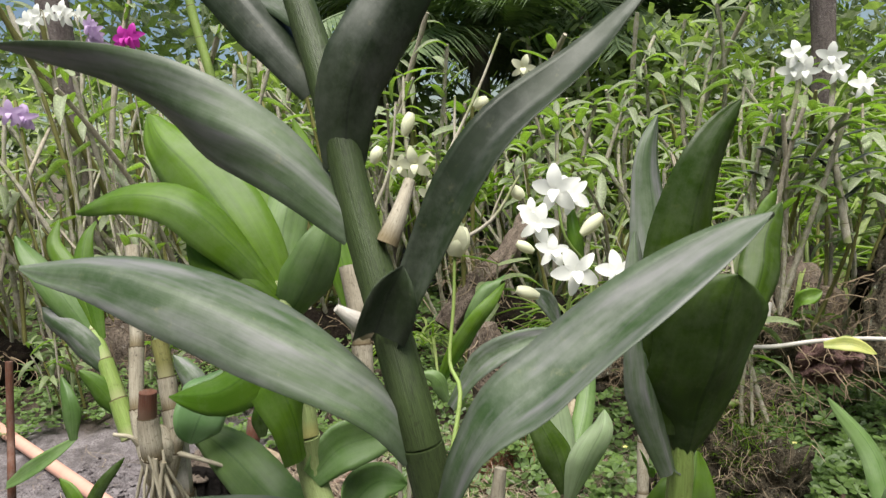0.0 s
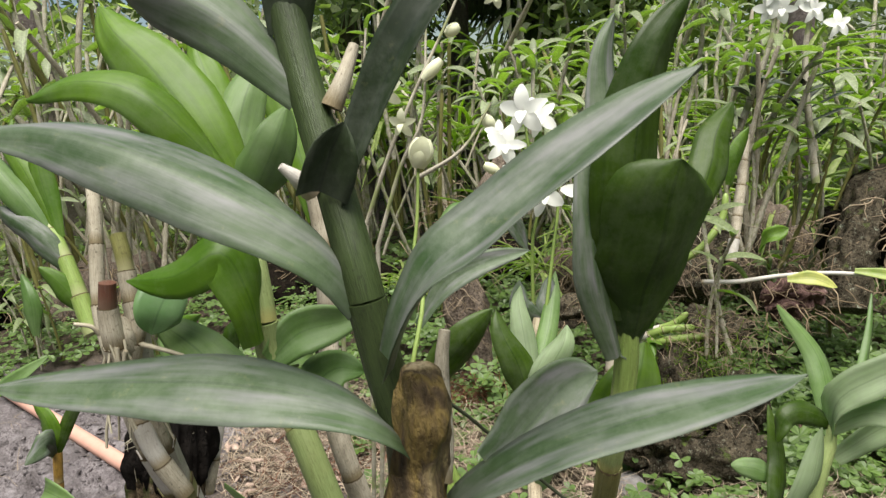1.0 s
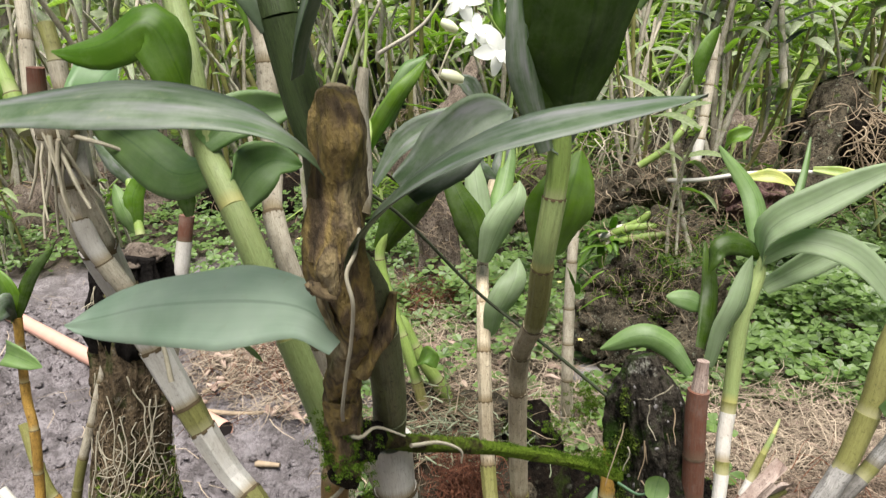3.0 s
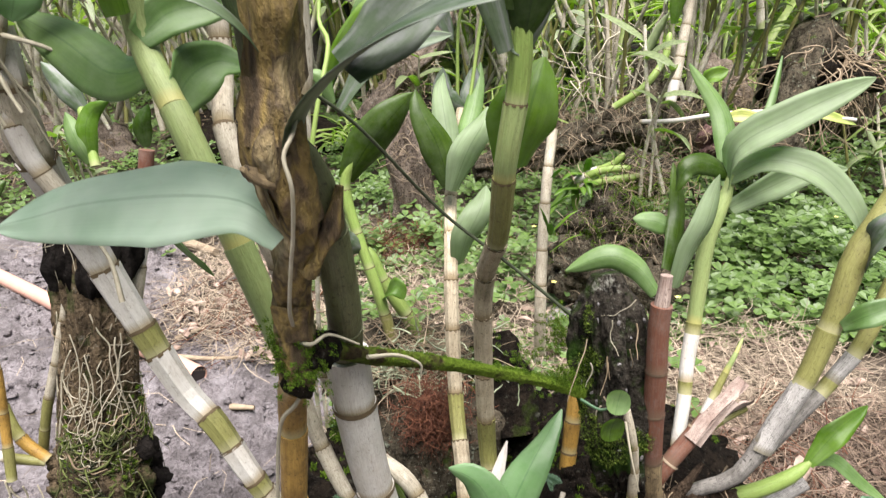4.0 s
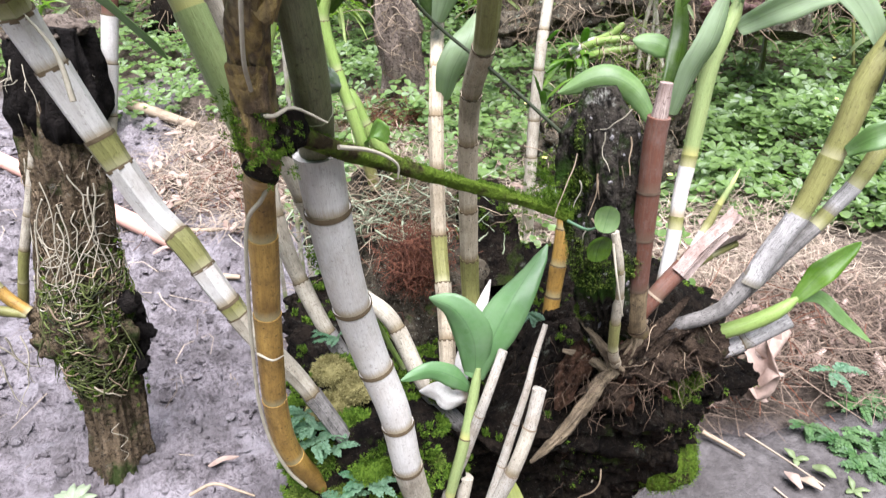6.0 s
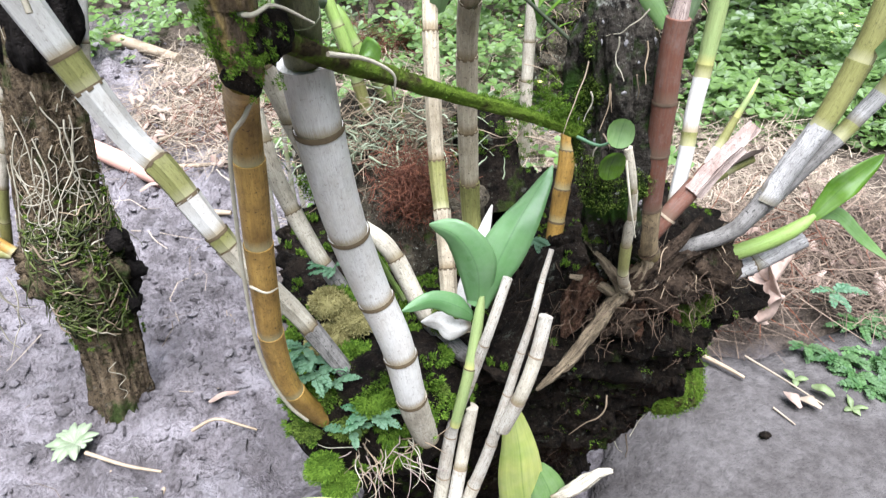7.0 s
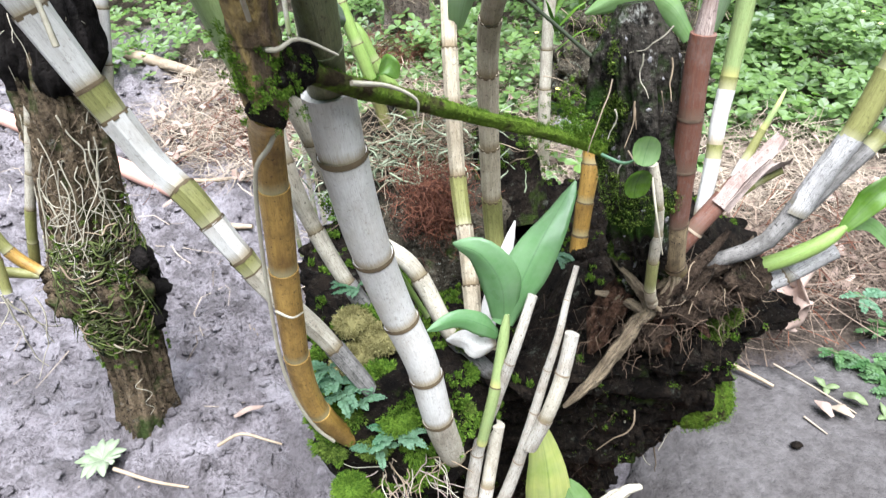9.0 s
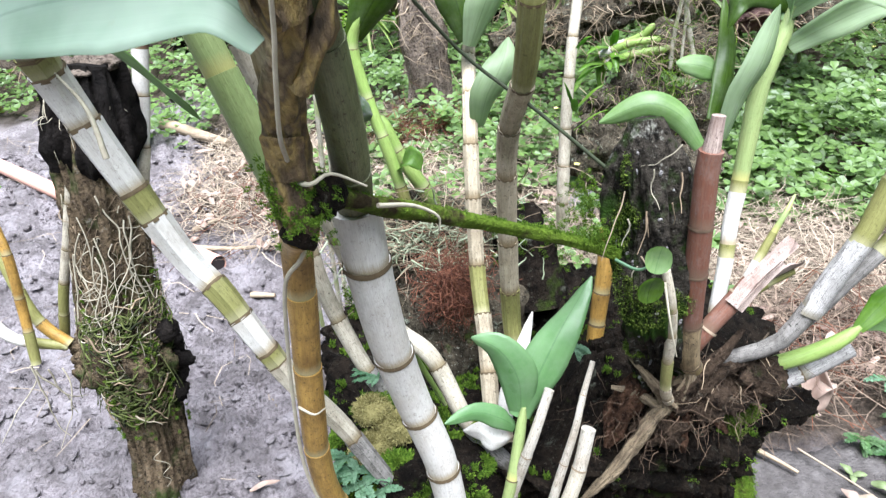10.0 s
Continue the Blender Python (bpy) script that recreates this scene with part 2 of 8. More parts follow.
LEAF_YOUNG = leaf_material("leaf_young", (0.098, 0.205, 0.072), (0.190, 0.325, 0.140), 0.36, 0.32, worn=0.05, sheen=0.4, banded=0.10)
LEAF_YELLOW = leaf_material("leaf_yellow", (0.200, 0.300, 0.060), (0.520, 0.500, 0.170), 0.40, 0.35, worn=0.15)
# Grey-green far leaves, paled further for haze and light the thicket lacks.
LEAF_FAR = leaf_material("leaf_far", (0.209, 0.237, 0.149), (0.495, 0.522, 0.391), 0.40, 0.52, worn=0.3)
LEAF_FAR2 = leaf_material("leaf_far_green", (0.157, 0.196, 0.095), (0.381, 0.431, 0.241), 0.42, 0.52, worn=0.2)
CLOVER = leaf_material("clover", (0.028, 0.062, 0.013), (0.118, 0.190, 0.044), 0.38, 0.28, worn=0.05)
FERN = leaf_material("fern", (0.049, 0.123, 0.061), (0.172, 0.287, 0.180), 0.5, 0.35, worn=0.0)
FERN_GREEN = leaf_material("fern_green", (0.030, 0.080, 0.022), (0.11, 0.20, 0.065), 0.5, 0.3, worn=0.0)
WEED = leaf_material("weed", (0.17, 0.21, 0.12), (0.33, 0.37, 0.26), 0.5, 0.3, worn=0.1)
# Lightened beyond leaf colour to make up for shade at the back.
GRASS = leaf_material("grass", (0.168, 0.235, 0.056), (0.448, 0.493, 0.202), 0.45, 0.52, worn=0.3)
HEDGE = leaf_material("hedge", (0.084, 0.120, 0.060), (0.264, 0.312, 0.168), 0.45, 0.4, worn=0.0)
PALM = leaf_material("palm", (0.053, 0.090, 0.038), (0.165, 0.225, 0.105), 0.4, 0.2, worn=0.1)
WHITE_CANE = cane_material("papery_white_cane", (0.415, 0.388, 0.360), (0.555, 0.530, 0.500), (0.27, 0.20, 0.14), 0.60, 0.42, 20.0, hair=0.30, scar=(0.26, 0.20, 0.11))
GREY_CANE = cane_material("old_grey_cane", (0.27, 0.235, 0.18), (0.50, 0.45, 0.365), (0.14, 0.11, 0.07), 0.7, 0.7, scar=(0.15, 0.11, 0.05))
TAN_CANE = cane_material("ribbed_tan_cane", (0.26, 0.212, 0.145), (0.46, 0.395, 0.295), (0.16, 0.12, 0.07), 0.68, 0.8, scar=(0.17, 0.12, 0.06))
CRACK_CANE = cane_material("cracked_grey_cane", (0.095, 0.085, 0.078), (0.27, 0.25, 0.235), (0.04, 0.035, 0.03), 0.75, 0.95, 12.0, scar=(0.08, 0.07, 0.05), hair=1.0)
GOLD_CANE = cane_material("golden_brown_cane", (0.205, 0.105, 0.018), (0.40, 0.245, 0.062), (0.085, 0.045, 0.014), 0.42, 0.85, 9.0, scar=(0.30, 0.26, 0.14), hair=0.4)
OLIVE_CANE = cane_material("olive_cane", (0.135, 0.135, 0.036), (0.234, 0.225, 0.081), (0.10, 0.08, 0.03), 0.45, 0.5, scar=(0.34, 0.32, 0.18))
GREEN_CANE = cane_material("green_cane", (0.128, 0.212, 0.038), (0.238, 0.323, 0.093), (0.20, 0.22, 0.06), 0.4, 0.35, scar=(0.30, 0.32, 0.16))
PALE_CANE = cane_material("pale_green_cane", (0.145, 0.200, 0.062), (0.265, 0.325, 0.135), (0.24, 0.24, 0.09), 0.45, 0.35, scar=(0.36, 0.33, 0.12))
# Shade on the backlit shoot is put into these two stem colours.
SHADE_CANE = cane_material("shaded_olive_cane", (0.065, 0.075, 0.032), (0.150, 0.158, 0.075), (0.05, 0.036, 0.02), 0.5, 0.8)
STEM_SHADED = cane_material("shaded_green_stem", (0.018, 0.030, 0.010), (0.050, 0.074, 0.024), (0.016, 0.018, 0.008), 0.45, 0.4)
DEAD_BARK = zoned_bark()
BROWN_CANE = cane_material("brown_bark_cane", (0.050, 0.032, 0.018), (0.30, 0.22, 0.12), (0.020, 0.013, 0.008), 0.75, 0.95, 7.0, (0.20, 0.15, 0.03))
RED_CANE = cane_material("red_brown_cane", (0.060, 0.021, 0.012), (0.135, 0.052, 0.030), (0.25, 0.185, 0.16), 0.7, 0.6, 10.0, scar=(0.12, 0.075, 0.05), hair=0.5)
PINK_SHEATH = cane_material("pinkish_torn_sheath", (0.17, 0.105, 0.085), (0.44, 0.36, 0.32), (0.11, 0.055, 0.042), 0.7, 0.8, 12.0, hair=0.9)
DRY_CANE = cane_material("dry_papery_cane", (0.285, 0.255, 0.212), (0.455, 0.422, 0.370), (0.20, 0.15, 0.10), 0.7, 0.75, 14.0, hair=0.9)
CRACK_WHITE = cane_material("cracked_white_cane", (0.26, 0.24, 0.23), (0.43, 0.41, 0.395), (0.06, 0.05, 0.045), 0.7, 0.6, 10.0, scar=(0.14, 0.12, 0.08), hair=1.0)
SPLIT_ROOT = cane_material("split_woody_root", (0.060, 0.042, 0.026), (0.235, 0.180, 0.115), (0.045, 0.032, 0.020), 0.8, 0.85, 7.0, hair=0.9)
FIBROUS = bark_material("fibrous_root_bark", (0.100, 0.070, 0.040), (0.36, 0.285, 0.18), None, 0.6, None, 50.0, (1, 1, 0.4), speck=(0.46, 0.42, 0.34))
# Grey far canes, lightened further to offset the thicket's own shade.
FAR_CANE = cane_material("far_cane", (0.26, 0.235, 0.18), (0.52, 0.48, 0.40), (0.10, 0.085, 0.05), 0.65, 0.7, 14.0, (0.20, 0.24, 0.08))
RING = plain("node_ring", (0.040, 0.028, 0.016), (0.135, 0.095, 0.050), 200.0, 0.8)
ROOT = plain("pale_root", (0.20, 0.165, 0.115), (0.46, 0.42, 0.33), 150.0, 0.75)
ROOT_DARK = plain("brown_root", (0.10, 0.07, 0.045), (0.28, 0.21, 0.14), 150.0, 0.8)
ROOT_BLACK = plain("dark_wet_root", (0.022, 0.016, 0.011), (0.12, 0.088, 0.06), 150.0, 0.8)
LICHEN = plain("lichen", (0.11, 0.13, 0.075), (0.34, 0.37, 0.26), 120.0, 0.85)
ROT = bark_material("red_rotten_wood", (0.020, 0.010, 0.006), (0.150, 0.080, 0.050), (0.035, 0.055, 0.012), 0.66, None, 80.0, (1, 1, 0.5), speck=(0.20, 0.14, 0.10))
CROWN = bark_material("root_crown", (0.012, 0.008, 0.006), (0.120, 0.082, 0.056), (0.035, 0.055, 0.012), 0.64, (0.20, 0.165, 0.125), 70.0, (1, 1, 0.7), speck=(0.16, 0.12, 0.09))
ROOT_MAT = plain("brown_root_mat", (0.035, 0.022, 0.014), (0.13, 0.085, 0.055), 150.0, 0.85)
ROOT_RED = plain("rusty_fibre", (0.060, 0.022, 0.014), (0.19, 0.075, 0.042), 120.0, 0.9)
STUMP = bark_material("mossy_stump_bark", (0.004, 0.003, 0.0025), (0.028, 0.020, 0.014), (0.040, 0.062, 0.010), 0.61, (0.095, 0.098, 0.075), 44.0, (1, 1, 0.6), speck=(0.085, 0.075, 0.06))
STUB = bark_material("mossy_stub_bark", (0.006, 0.005, 0.004), (0.085, 0.072, 0.058), (0.034, 0.074, 0.009), 0.52, (0.36, 0.35, 0.31), 50.0, (1, 1, 0.22), speck=(0.16, 0.15, 0.12))
OLD_LOG = bark_material("lichened_log", (0.020, 0.017, 0.012), (0.17, 0.14, 0.10), (0.13, 0.19, 0.04), 0.60, (0.38, 0.42, 0.33), 40.0, (1, 1, 0.5), speck=(0.40, 0.40, 0.33))
PINK_BARK = bark_material("reddish_flaking_bark", (0.055, 0.030, 0.028), (0.25, 0.155, 0.14), None, 0.6, (0.34, 0.27, 0.25), 34.0, (1, 1, 1))
MOSSY = bark_material("mossy_branch_bark", (0.030, 0.022, 0.012), (0.12, 0.09, 0.04), (0.17, 0.26, 0.028), 0.40, None, 60.0, (1, 1, 1))
WOOD = bark_material("weathered_wood", (0.07, 0.052, 0.042), (0.31, 0.25, 0.205), (0.09, 0.14, 0.03), 0.62, (0.36, 0.33, 0.30), 26.0, speck=(0.36, 0.31, 0.26))
POST = bark_material("post_bark", (0.036, 0.026, 0.017), (0.28, 0.205, 0.13), (0.055, 0.075, 0.022), 0.52, (0.24, 0.23, 0.20), 34.0, (1, 1, 0.22), speck=(0.26, 0.23, 0.18))
CHAR = bark_material("charred_wood", (0.004, 0.0035, 0.0035), (0.020, 0.016, 0.014), None, 0.6, None, 30.0)
TRUNK = bark_material("tree_bark", (0.09, 0.07, 0.07), (0.26, 0.22, 0.21), None, 0.6, (0.38, 0.36, 0.33), 14.0, (1, 1, 0.2))
MOSS = plain("moss", (0.035, 0.079, 0.007), (0.145, 0.229, 0.025), 90.0, 0.9, 0.15, 0.3, 0.001, 0.2)
MOSS_DRY = plain("dry_moss", (0.14, 0.125, 0.045), (0.34, 0.30, 0.13), 90.0, 0.9, 0.15, 0.3, 0.001, 0.2)
MOSS_DARK = plain("dark_moss", (0.030, 0.055, 0.008), (0.140, 0.190, 0.030), 90.0, 0.9, 0.15, 0.3, 0.001, 0.15)
LITTER = plain("damp_litter", (0.022, 0.015, 0.011), (0.215, 0.155, 0.115), 30.0, 0.8, 0.2)
STRAW = plain("straw", (0.080, 0.058, 0.042), (0.385, 0.310, 0.235), 30.0, 0.8, 0.25)
PETAL = plain("white_petal", (0.78, 0.79, 0.75), (0.90, 0.90, 0.87), 60.0, 0.5, 0.3, 0.1, 0.0005, 0.25)
CREAM = plain("cream_bud", (0.62, 0.63, 0.40), (0.80, 0.80, 0.62), 60.0, 0.5, 0.3, 0.1, 0.0005, 0.25)
MAGENTA = plain("magenta_petal", (0.42, 0.02, 0.30), (0.62, 0.06, 0.46), 60.0, 0.5, 0.3, 0.1, 0.0005, 0.3)
LILAC = plain("lilac_petal", (0.45, 0.30, 0.55), (0.62, 0.48, 0.70), 60.0, 0.5, 0.3, 0.1, 0.0005, 0.3)
YELLOW = plain("yellow_petal", (0.55, 0.50, 0.12), (0.75, 0.72, 0.30), 60.0, 0.6, 0.3, 0.1, 0.0005, 0.3)
PIPE = plain("pink_plastic_pipe", (0.44, 0.23, 0.18), (0.56, 0.33, 0.27), 25.0, 0.55)
BORE_SHADE = plain("pipe_bore_shade", (0.02, 0.015, 0.015), (0.04, 0.03, 0.03), 25.0, 0.9)
CLAY = plain("clay_pot", (0.075, 0.032, 0.030), (0.16, 0.075, 0.065), 35.0, 0.75)
POT_SOIL = plain("pot_fibre", (0.28, 0.09, 0.03), (0.45, 0.17, 0.07), 80.0, 0.9, 0.2, 0.8, 0.004)
ROCK = bark_material("grey_rock", (0.13, 0.12, 0.12), (0.34, 0.32, 0.32), (0.10, 0.13, 0.04), 0.66, None, 12.0, (1, 1, 1))
SHAG = plain("mossy_shag", (0.008, 0.010, 0.004), (0.125, 0.145, 0.045), 140.0, 0.85, 0.2, 0.3, 0.001, 0.1)
DEAD = plain("dead_leaf", (0.10, 0.06, 0.045), (0.40, 0.30, 0.25), 60.0, 0.8, 0.25, 0.6, 0.002)
TWIG_DARK = plain("greenish_black_twig", (0.012, 0.016, 0.008), (0.050, 0.060, 0.032), 150.0, 0.7)
TWIG = plain("twig", (0.12, 0.085, 0.055), (0.36, 0.28, 0.20), 60.0, 0.8)

# ---- mesh helpers ----
ORIGIN = {}


def rnd(a, b):
    return random.uniform(a, b)


def root(name, base, label, category, group=""):
    ob = new(name)
    ob.empty_display_size = 0.02
    ob.location = base
    ORIGIN[ob] = Vector(base)
    return tagged(ob, label, category, group)


def mesh_of(name, verts, faces, material, uvs=None, smooth=True):
    me = bpy.data.meshes.new(name)
    me.from_pydata([tuple(v) for v in verts], [], faces)
    me.materials.append(material)
    if uvs:
        layer = me.uv_layers.new(name="UVMap")
        ids = np.empty(len(me.loops), dtype=np.int32)
        me.loops.foreach_get("vertex_index", ids)
        layer.data.foreach_set("uv", np.array(uvs, dtype=np.float32)[ids].ravel())
    if smooth:
        me.shade_smooth()
    return me


def part(name, data, material, parent=None, label="", smooth=True):
    """One mesh object from (verts, faces, uvs) under its thing."""
    verts, faces, uvs = data
    base = ORIGIN.get(parent, Vector()) if parent else Vector()
    me = mesh_of(name, [Vector(v) - base for v in verts], faces, material, uvs, smooth)
    ob = new(name, me)
    if parent:
        ob.parent = parent
        ORIGIN[ob] = base
    return tagged(ob, label)


def curve(pts, n=6):
    """Smooth curve through the points, n steps a span."""
    p = [Vector(v) for v in pts]
    p = [2 * p[0] - p[1]] + p + [2 * p[-1] - p[-2]]
    out = []
    for i in range(1, len(p) - 2):
        for k in range(n):
            t = k / n
            out.append(0.5 * (2 * p[i] + (p[i + 1] - p[i - 1]) * t + (2 * p[i - 1] - 5 * p[i] + 4 * p[i + 1] - p[i + 2]) * t * t + (3 * p[i] - p[i - 1] - 3 * p[i + 1] + p[i + 2]) * t ** 3))
    out.append(p[-2])
    return out


def lengths(path):
    s = [0.0]
    for a, b in zip(path, path[1:]):
        s.append(s[-1] + (b - a).length)
    return s


def along(path, s, d):
    d = max(0.0, min(s[-1], d))
    for i in range(len(s) - 1):
        if d <= s[i + 1] + 1e-12:
            f = (d - s[i]) / max(1e-9, s[i + 1] - s[i])
            return path[i].lerp(path[i + 1], f)
    return path[-1].copy()


def tube(path, radii, sides=10, cap=True, rough=0.0, ribs=0):
    """Swept tube; a seam of doubled vertices for the UVs."""
    verts, faces, uvs = [], [], []
    n = len(path)
    if isinstance(radii, (int, float)):
        radii = [radii] * n
    up = Vector((0, 1, 0.01))
    s = lengths(path)
    for i, p in enumerate(path):
        t = (path[min(i + 1, n - 1)] - path[max(i - 1, 0)]).normalized()
        a = up - t * up.dot(t)
        if a.length < 1e-3:
            a = Vector((1, 0, 0)) - t * t.x
        a.normalize()
        b = t.cross(a)
        up = a
        for k in range(sides + 1):
            ang = 2 * math.pi * k / sides
            r = radii[i]
            if ribs:
                r *= 1.03 - 0.11 * abs(math.sin(ang * ribs * 0.5)) ** 3
            if rough:
                q = p * 60 + Vector((math.cos(ang), math.sin(ang), 0)) * 1.5
                r *= 1 + rough * noise.noise(q)
            verts.append(p + (a * math.cos(ang) + b * math.sin(ang)) * r)
            uvs.append((k / sides, s[i] * 20))
    w = sides + 1
    for i in range(n - 1):
        for k in range(sides):
            faces.append((i * w + k, i * w + k + 1, (i + 1) * w + k + 1, (i + 1) * w + k))
    if cap:
        for i, rev in ((0, True), (n - 1, False)):
            o = len(verts)
            verts += [verts[i * w + k].copy() for k in range(sides)]
            uvs += [uvs[i * w + k] for k in range(sides)]
            ring = [o + k for k in range(sides)]
            faces.append(tuple(reversed(ring)) if rev else tuple(ring))
    return verts, faces, uvs


def join(datas):
    V, F, U = [], [], []
    for v, f, u in datas:
        o = len(V)
        V += list(v)
        F += [tuple(i + o for i in q) for q in f]
        U += list(u) if u else [(0, 0)] * len(v)
    return V, F, U


def leaf(spine, width, side, fold=0.25, thick=0.0007, nl=16, nw=6, base_w=0.4, tip=3.0, wave=0.0, seed=0, curl=0.0, side2=None):
    """A leaf blade with two skins: spine points, width, the way its breadth lies, fold of its two halves."""
    path = curve(spine, max(2, nl // (len(spine) - 1)))
    n = len(path)
    s = lengths(path)
    hint = Vector(side)
    top, low, uv = [], [], []
    for i, p in enumerate(path):
        v = s[i] / s[-1]
        t = (path[min(i + 1, n - 1)] - path[max(i - 1, 0)]).normalized()
        turned = hint.lerp(Vector(side2), v * v * (3 - 2 * v)) if side2 else hint
        b = (turned - t * turned.dot(t)).normalized()
        nrm = t.cross(b)
        w = (1 + 0.10 * noise.noise(Vector((v * 3.1, seed * 3.7, spine[0][0] * 9)))) * width * 0.5 * min(1.0, base_w + 2.6 * v * (1 - base_w)) * max(0.0, 1 - v ** tip) ** 0.7
        w = max(w, 0.0006)
        wob = wave * math.sin(v * 9 + seed) * width
        for k in range(nw + 1):
            u = k / nw * 2 - 1
            q = p + b * (u * w) + nrm * (fold * abs(u) ** 1.3 * w + wob * u * abs(u) + curl * u * w + 0.035 * width * noise.noise(Vector((v * 4.3 + seed, u * 1.3, spine[0][2] * 7))))
            e = thick * (1 - 0.7 * abs(u))
            top.append(q + nrm * e * 0.5)
            low.append(q - nrm * e * 0.5)
            uv.append((k / nw, v))
    w = nw + 1
    m = len(top)
    faces = []
    for i in range(n - 1):
        for k in range(nw):
            a = i * w + k
            faces.append((a, a + 1, a + w + 1, a + w))
            faces.append((m + a, m + a + w, m + a + w + 1, m + a + 1))
        for k in (0, nw):
            a = i * w + k
            q = (a, a + w, m + a + w, m + a)
            faces.append(q if k == 0 else tuple(reversed(q)))
    return top + low, faces, uv + uv


def cane(parent, pts, r0, r1, mats, step=0.04, first=0.0, sides=12, rings=True, swell=0.08, name="internode", labels=None, ring_mat=None, at=None, flat=False, ribs=0):
    """A jointed cane: one mesh an internode, flaring to each node, with a dark ring at the joint."""
    path = curve(pts, 8)
    s = lengths(path)
    total = s[-1]
    cuts = [0.0]
    d = first or step
    i = 0
    while d < total - step * 0.4:
        cuts.append(d)
        d += step * (1 + 0.18 * math.sin(i * 2.3 + total * 40))
        i += 1
    cuts.append(total)
    if at:
        cuts = [c for c in at if c < total] + [total]
    last = mats[min(len(cuts) - 2, len(mats) - 1)]
    taper = last in (GREEN_CANE, PALE_CANE, STEM_SHADED)
    for i, (a, b) in enumerate(zip(cuts, cuts[1:])):
        seg, rad = [], []
        for k in range(8):
            f = k / 7
            dd = a + (b - a) * f
            base_r = r0 + (r1 - r0) * dd / total
            bulge = 0.965 + swell * (f - 0.35) + (0.025 if k == 7 else 0) - (0.02 if k == 0 else 0)
            if taper and i == len(cuts) - 2:
                bulge *= 1 - 0.6 * f ** 6
            seg.append(along(path, s, dd))
            rad.append(base_r * bulge)
        part(name, tube(seg, rad, sides, True, 0.0, ribs), mats[min(i, len(mats) - 1)], parent, (labels or {}).get(i, ""), not flat)
        if rings and i:
            r = (r0 + (r1 - r0) * a / total) * 1.02
            q0, q1, q2 = along(path, s, a - r * 0.13), along(path, s, a), along(path, s, a + r * 0.13)
            part("node_ring", tube([q0, q1, q2], [r * 1.012, r * 1.022, r * 1.0], sides, False), ring_mat or RING, parent)
    return path


def peel(parent, pts, r, a0, a1, mat, seed=0.0, flare=0.12, name="papery_sheath"):
    """A torn papery sheath that still wraps part of a cane."""
    path = curve(pts, 8)
    n, m = len(path), 10
    V, F, U = [], [], []
    up = Vector((0, 1, 0.01))
    for i, p in enumerate(path):
        f = i / (n - 1)
        t = (path[min(i + 1, n - 1)] - path[max(i - 1, 0)]).normalized()
        a = (up - t * up.dot(t)).normalized()
        b = t.cross(a)
        up = a
        for k in range(m + 1):
            g = k / m
            e = abs(g * 2 - 1)
            ang = a0 + (a1 - a0) * (g + 0.10 * noise.noise(Vector((f * 5, seed, g))))
            back = 0.12 * noise.noise(Vector((g * 4, seed + 3, 0))) * f
            q = p.lerp(path[max(0, i - 3)], max(0.0, back) * 3)
            rr = r * (1.01 + flare * e ** 3 + 0.05 * noise.noise(Vector((f * 6, g * 3, seed))))
            V.append(q + (a * math.cos(ang) + b * math.sin(ang)) * rr)
            U.append((g, f * 1.2))
    for i in range(n - 1):
        for k in range(m):
            o = i * (m + 1) + k
            F.append((o, o + 1, o + m + 2, o + m + 1))
    return part(name, (V, F, U), mat, parent)


def gnarled(pts, radii, ridges, rough, sides=40, n=10):
    path = curve(pts, n)
    m = len(path)
    rad = []
    for i in range(m):
        f = i / (m - 1) * (len(radii) - 1)
        a = int(min(len(radii) - 2, f))
        rad.append(radii[a] + (radii[a + 1] - radii[a]) * (f - a))
    v, f, u = tube(path, rad, sides)
    w = sides + 1
    for i in range(m):
        for k in range(w):
            ang = 2 * math.pi * (k % sides) / sides
            p = v[i * w + k]
            d = p - path[i]
            g = 1 + rough * (math.sin(ang * ridges + 3 * noise.noise(path[i] * 25)) * 0.35 + noise.noise(path[i] * 40 + d.normalized() * 1.6) + 0.6 * noise.noise(path[i] * 110 + d.normalized() * 4))
            v[i * w + k] = path[i] + d * g
    for k in range(sides):
        v[m * w + k], v[m * w + sides + k] = v[k].copy(), v[(m - 1) * w + k].copy()
    return v, f, u


def fluted(pts, radii, deep=0.3, sides=90, n=18, twist=0.0):
    """Weathered upright wood: furrows that run along it, hollows and knobs."""
    path = curve(pts, n)
    m = len(path)
    rad = []
    for i in range(m):
        f = i / (m - 1) * (len(radii) - 1)
        a = int(min(len(radii) - 2, f))
        rad.append(radii[a] + (radii[a + 1] - radii[a]) * (f - a))
    v, f, u = tube(path, rad, sides)
    w = sides + 1
    for i in range(m):
        for k in range(w):
            ang = 2 * math.pi * (k % sides) / sides + twist * i / m
            d = v[i * w + k] - path[i]
            q = Vector((math.cos(ang), math.sin(ang), 0))
            p = path[i] * (0.35 / max(radii))
            g = noise.noise(q * 1.7 + p) + 0.7 * (0.4 - abs(noise.noise(q * 4.5 + p * 0.8))) + 0.35 * noise.noise(q * 12 + p * 1.5) + 0.25 * noise.noise(q * 9 + p * 7)
            v[i * w + k] = path[i] + d * (1 + deep * g)
    for k in range(sides):
        v[m * w + k], v[m * w + sides + k] = v[k].copy(), v[(m - 1) * w + k].copy()
    return v, f, u


def strand(pts, r, sides=5, n=4, taper=0.4):
    path = curve(pts, n)
    m = len(path)
    return tube(path, [r * (1 - (1 - taper) * i / (m - 1)) for i in range(m)], sides)


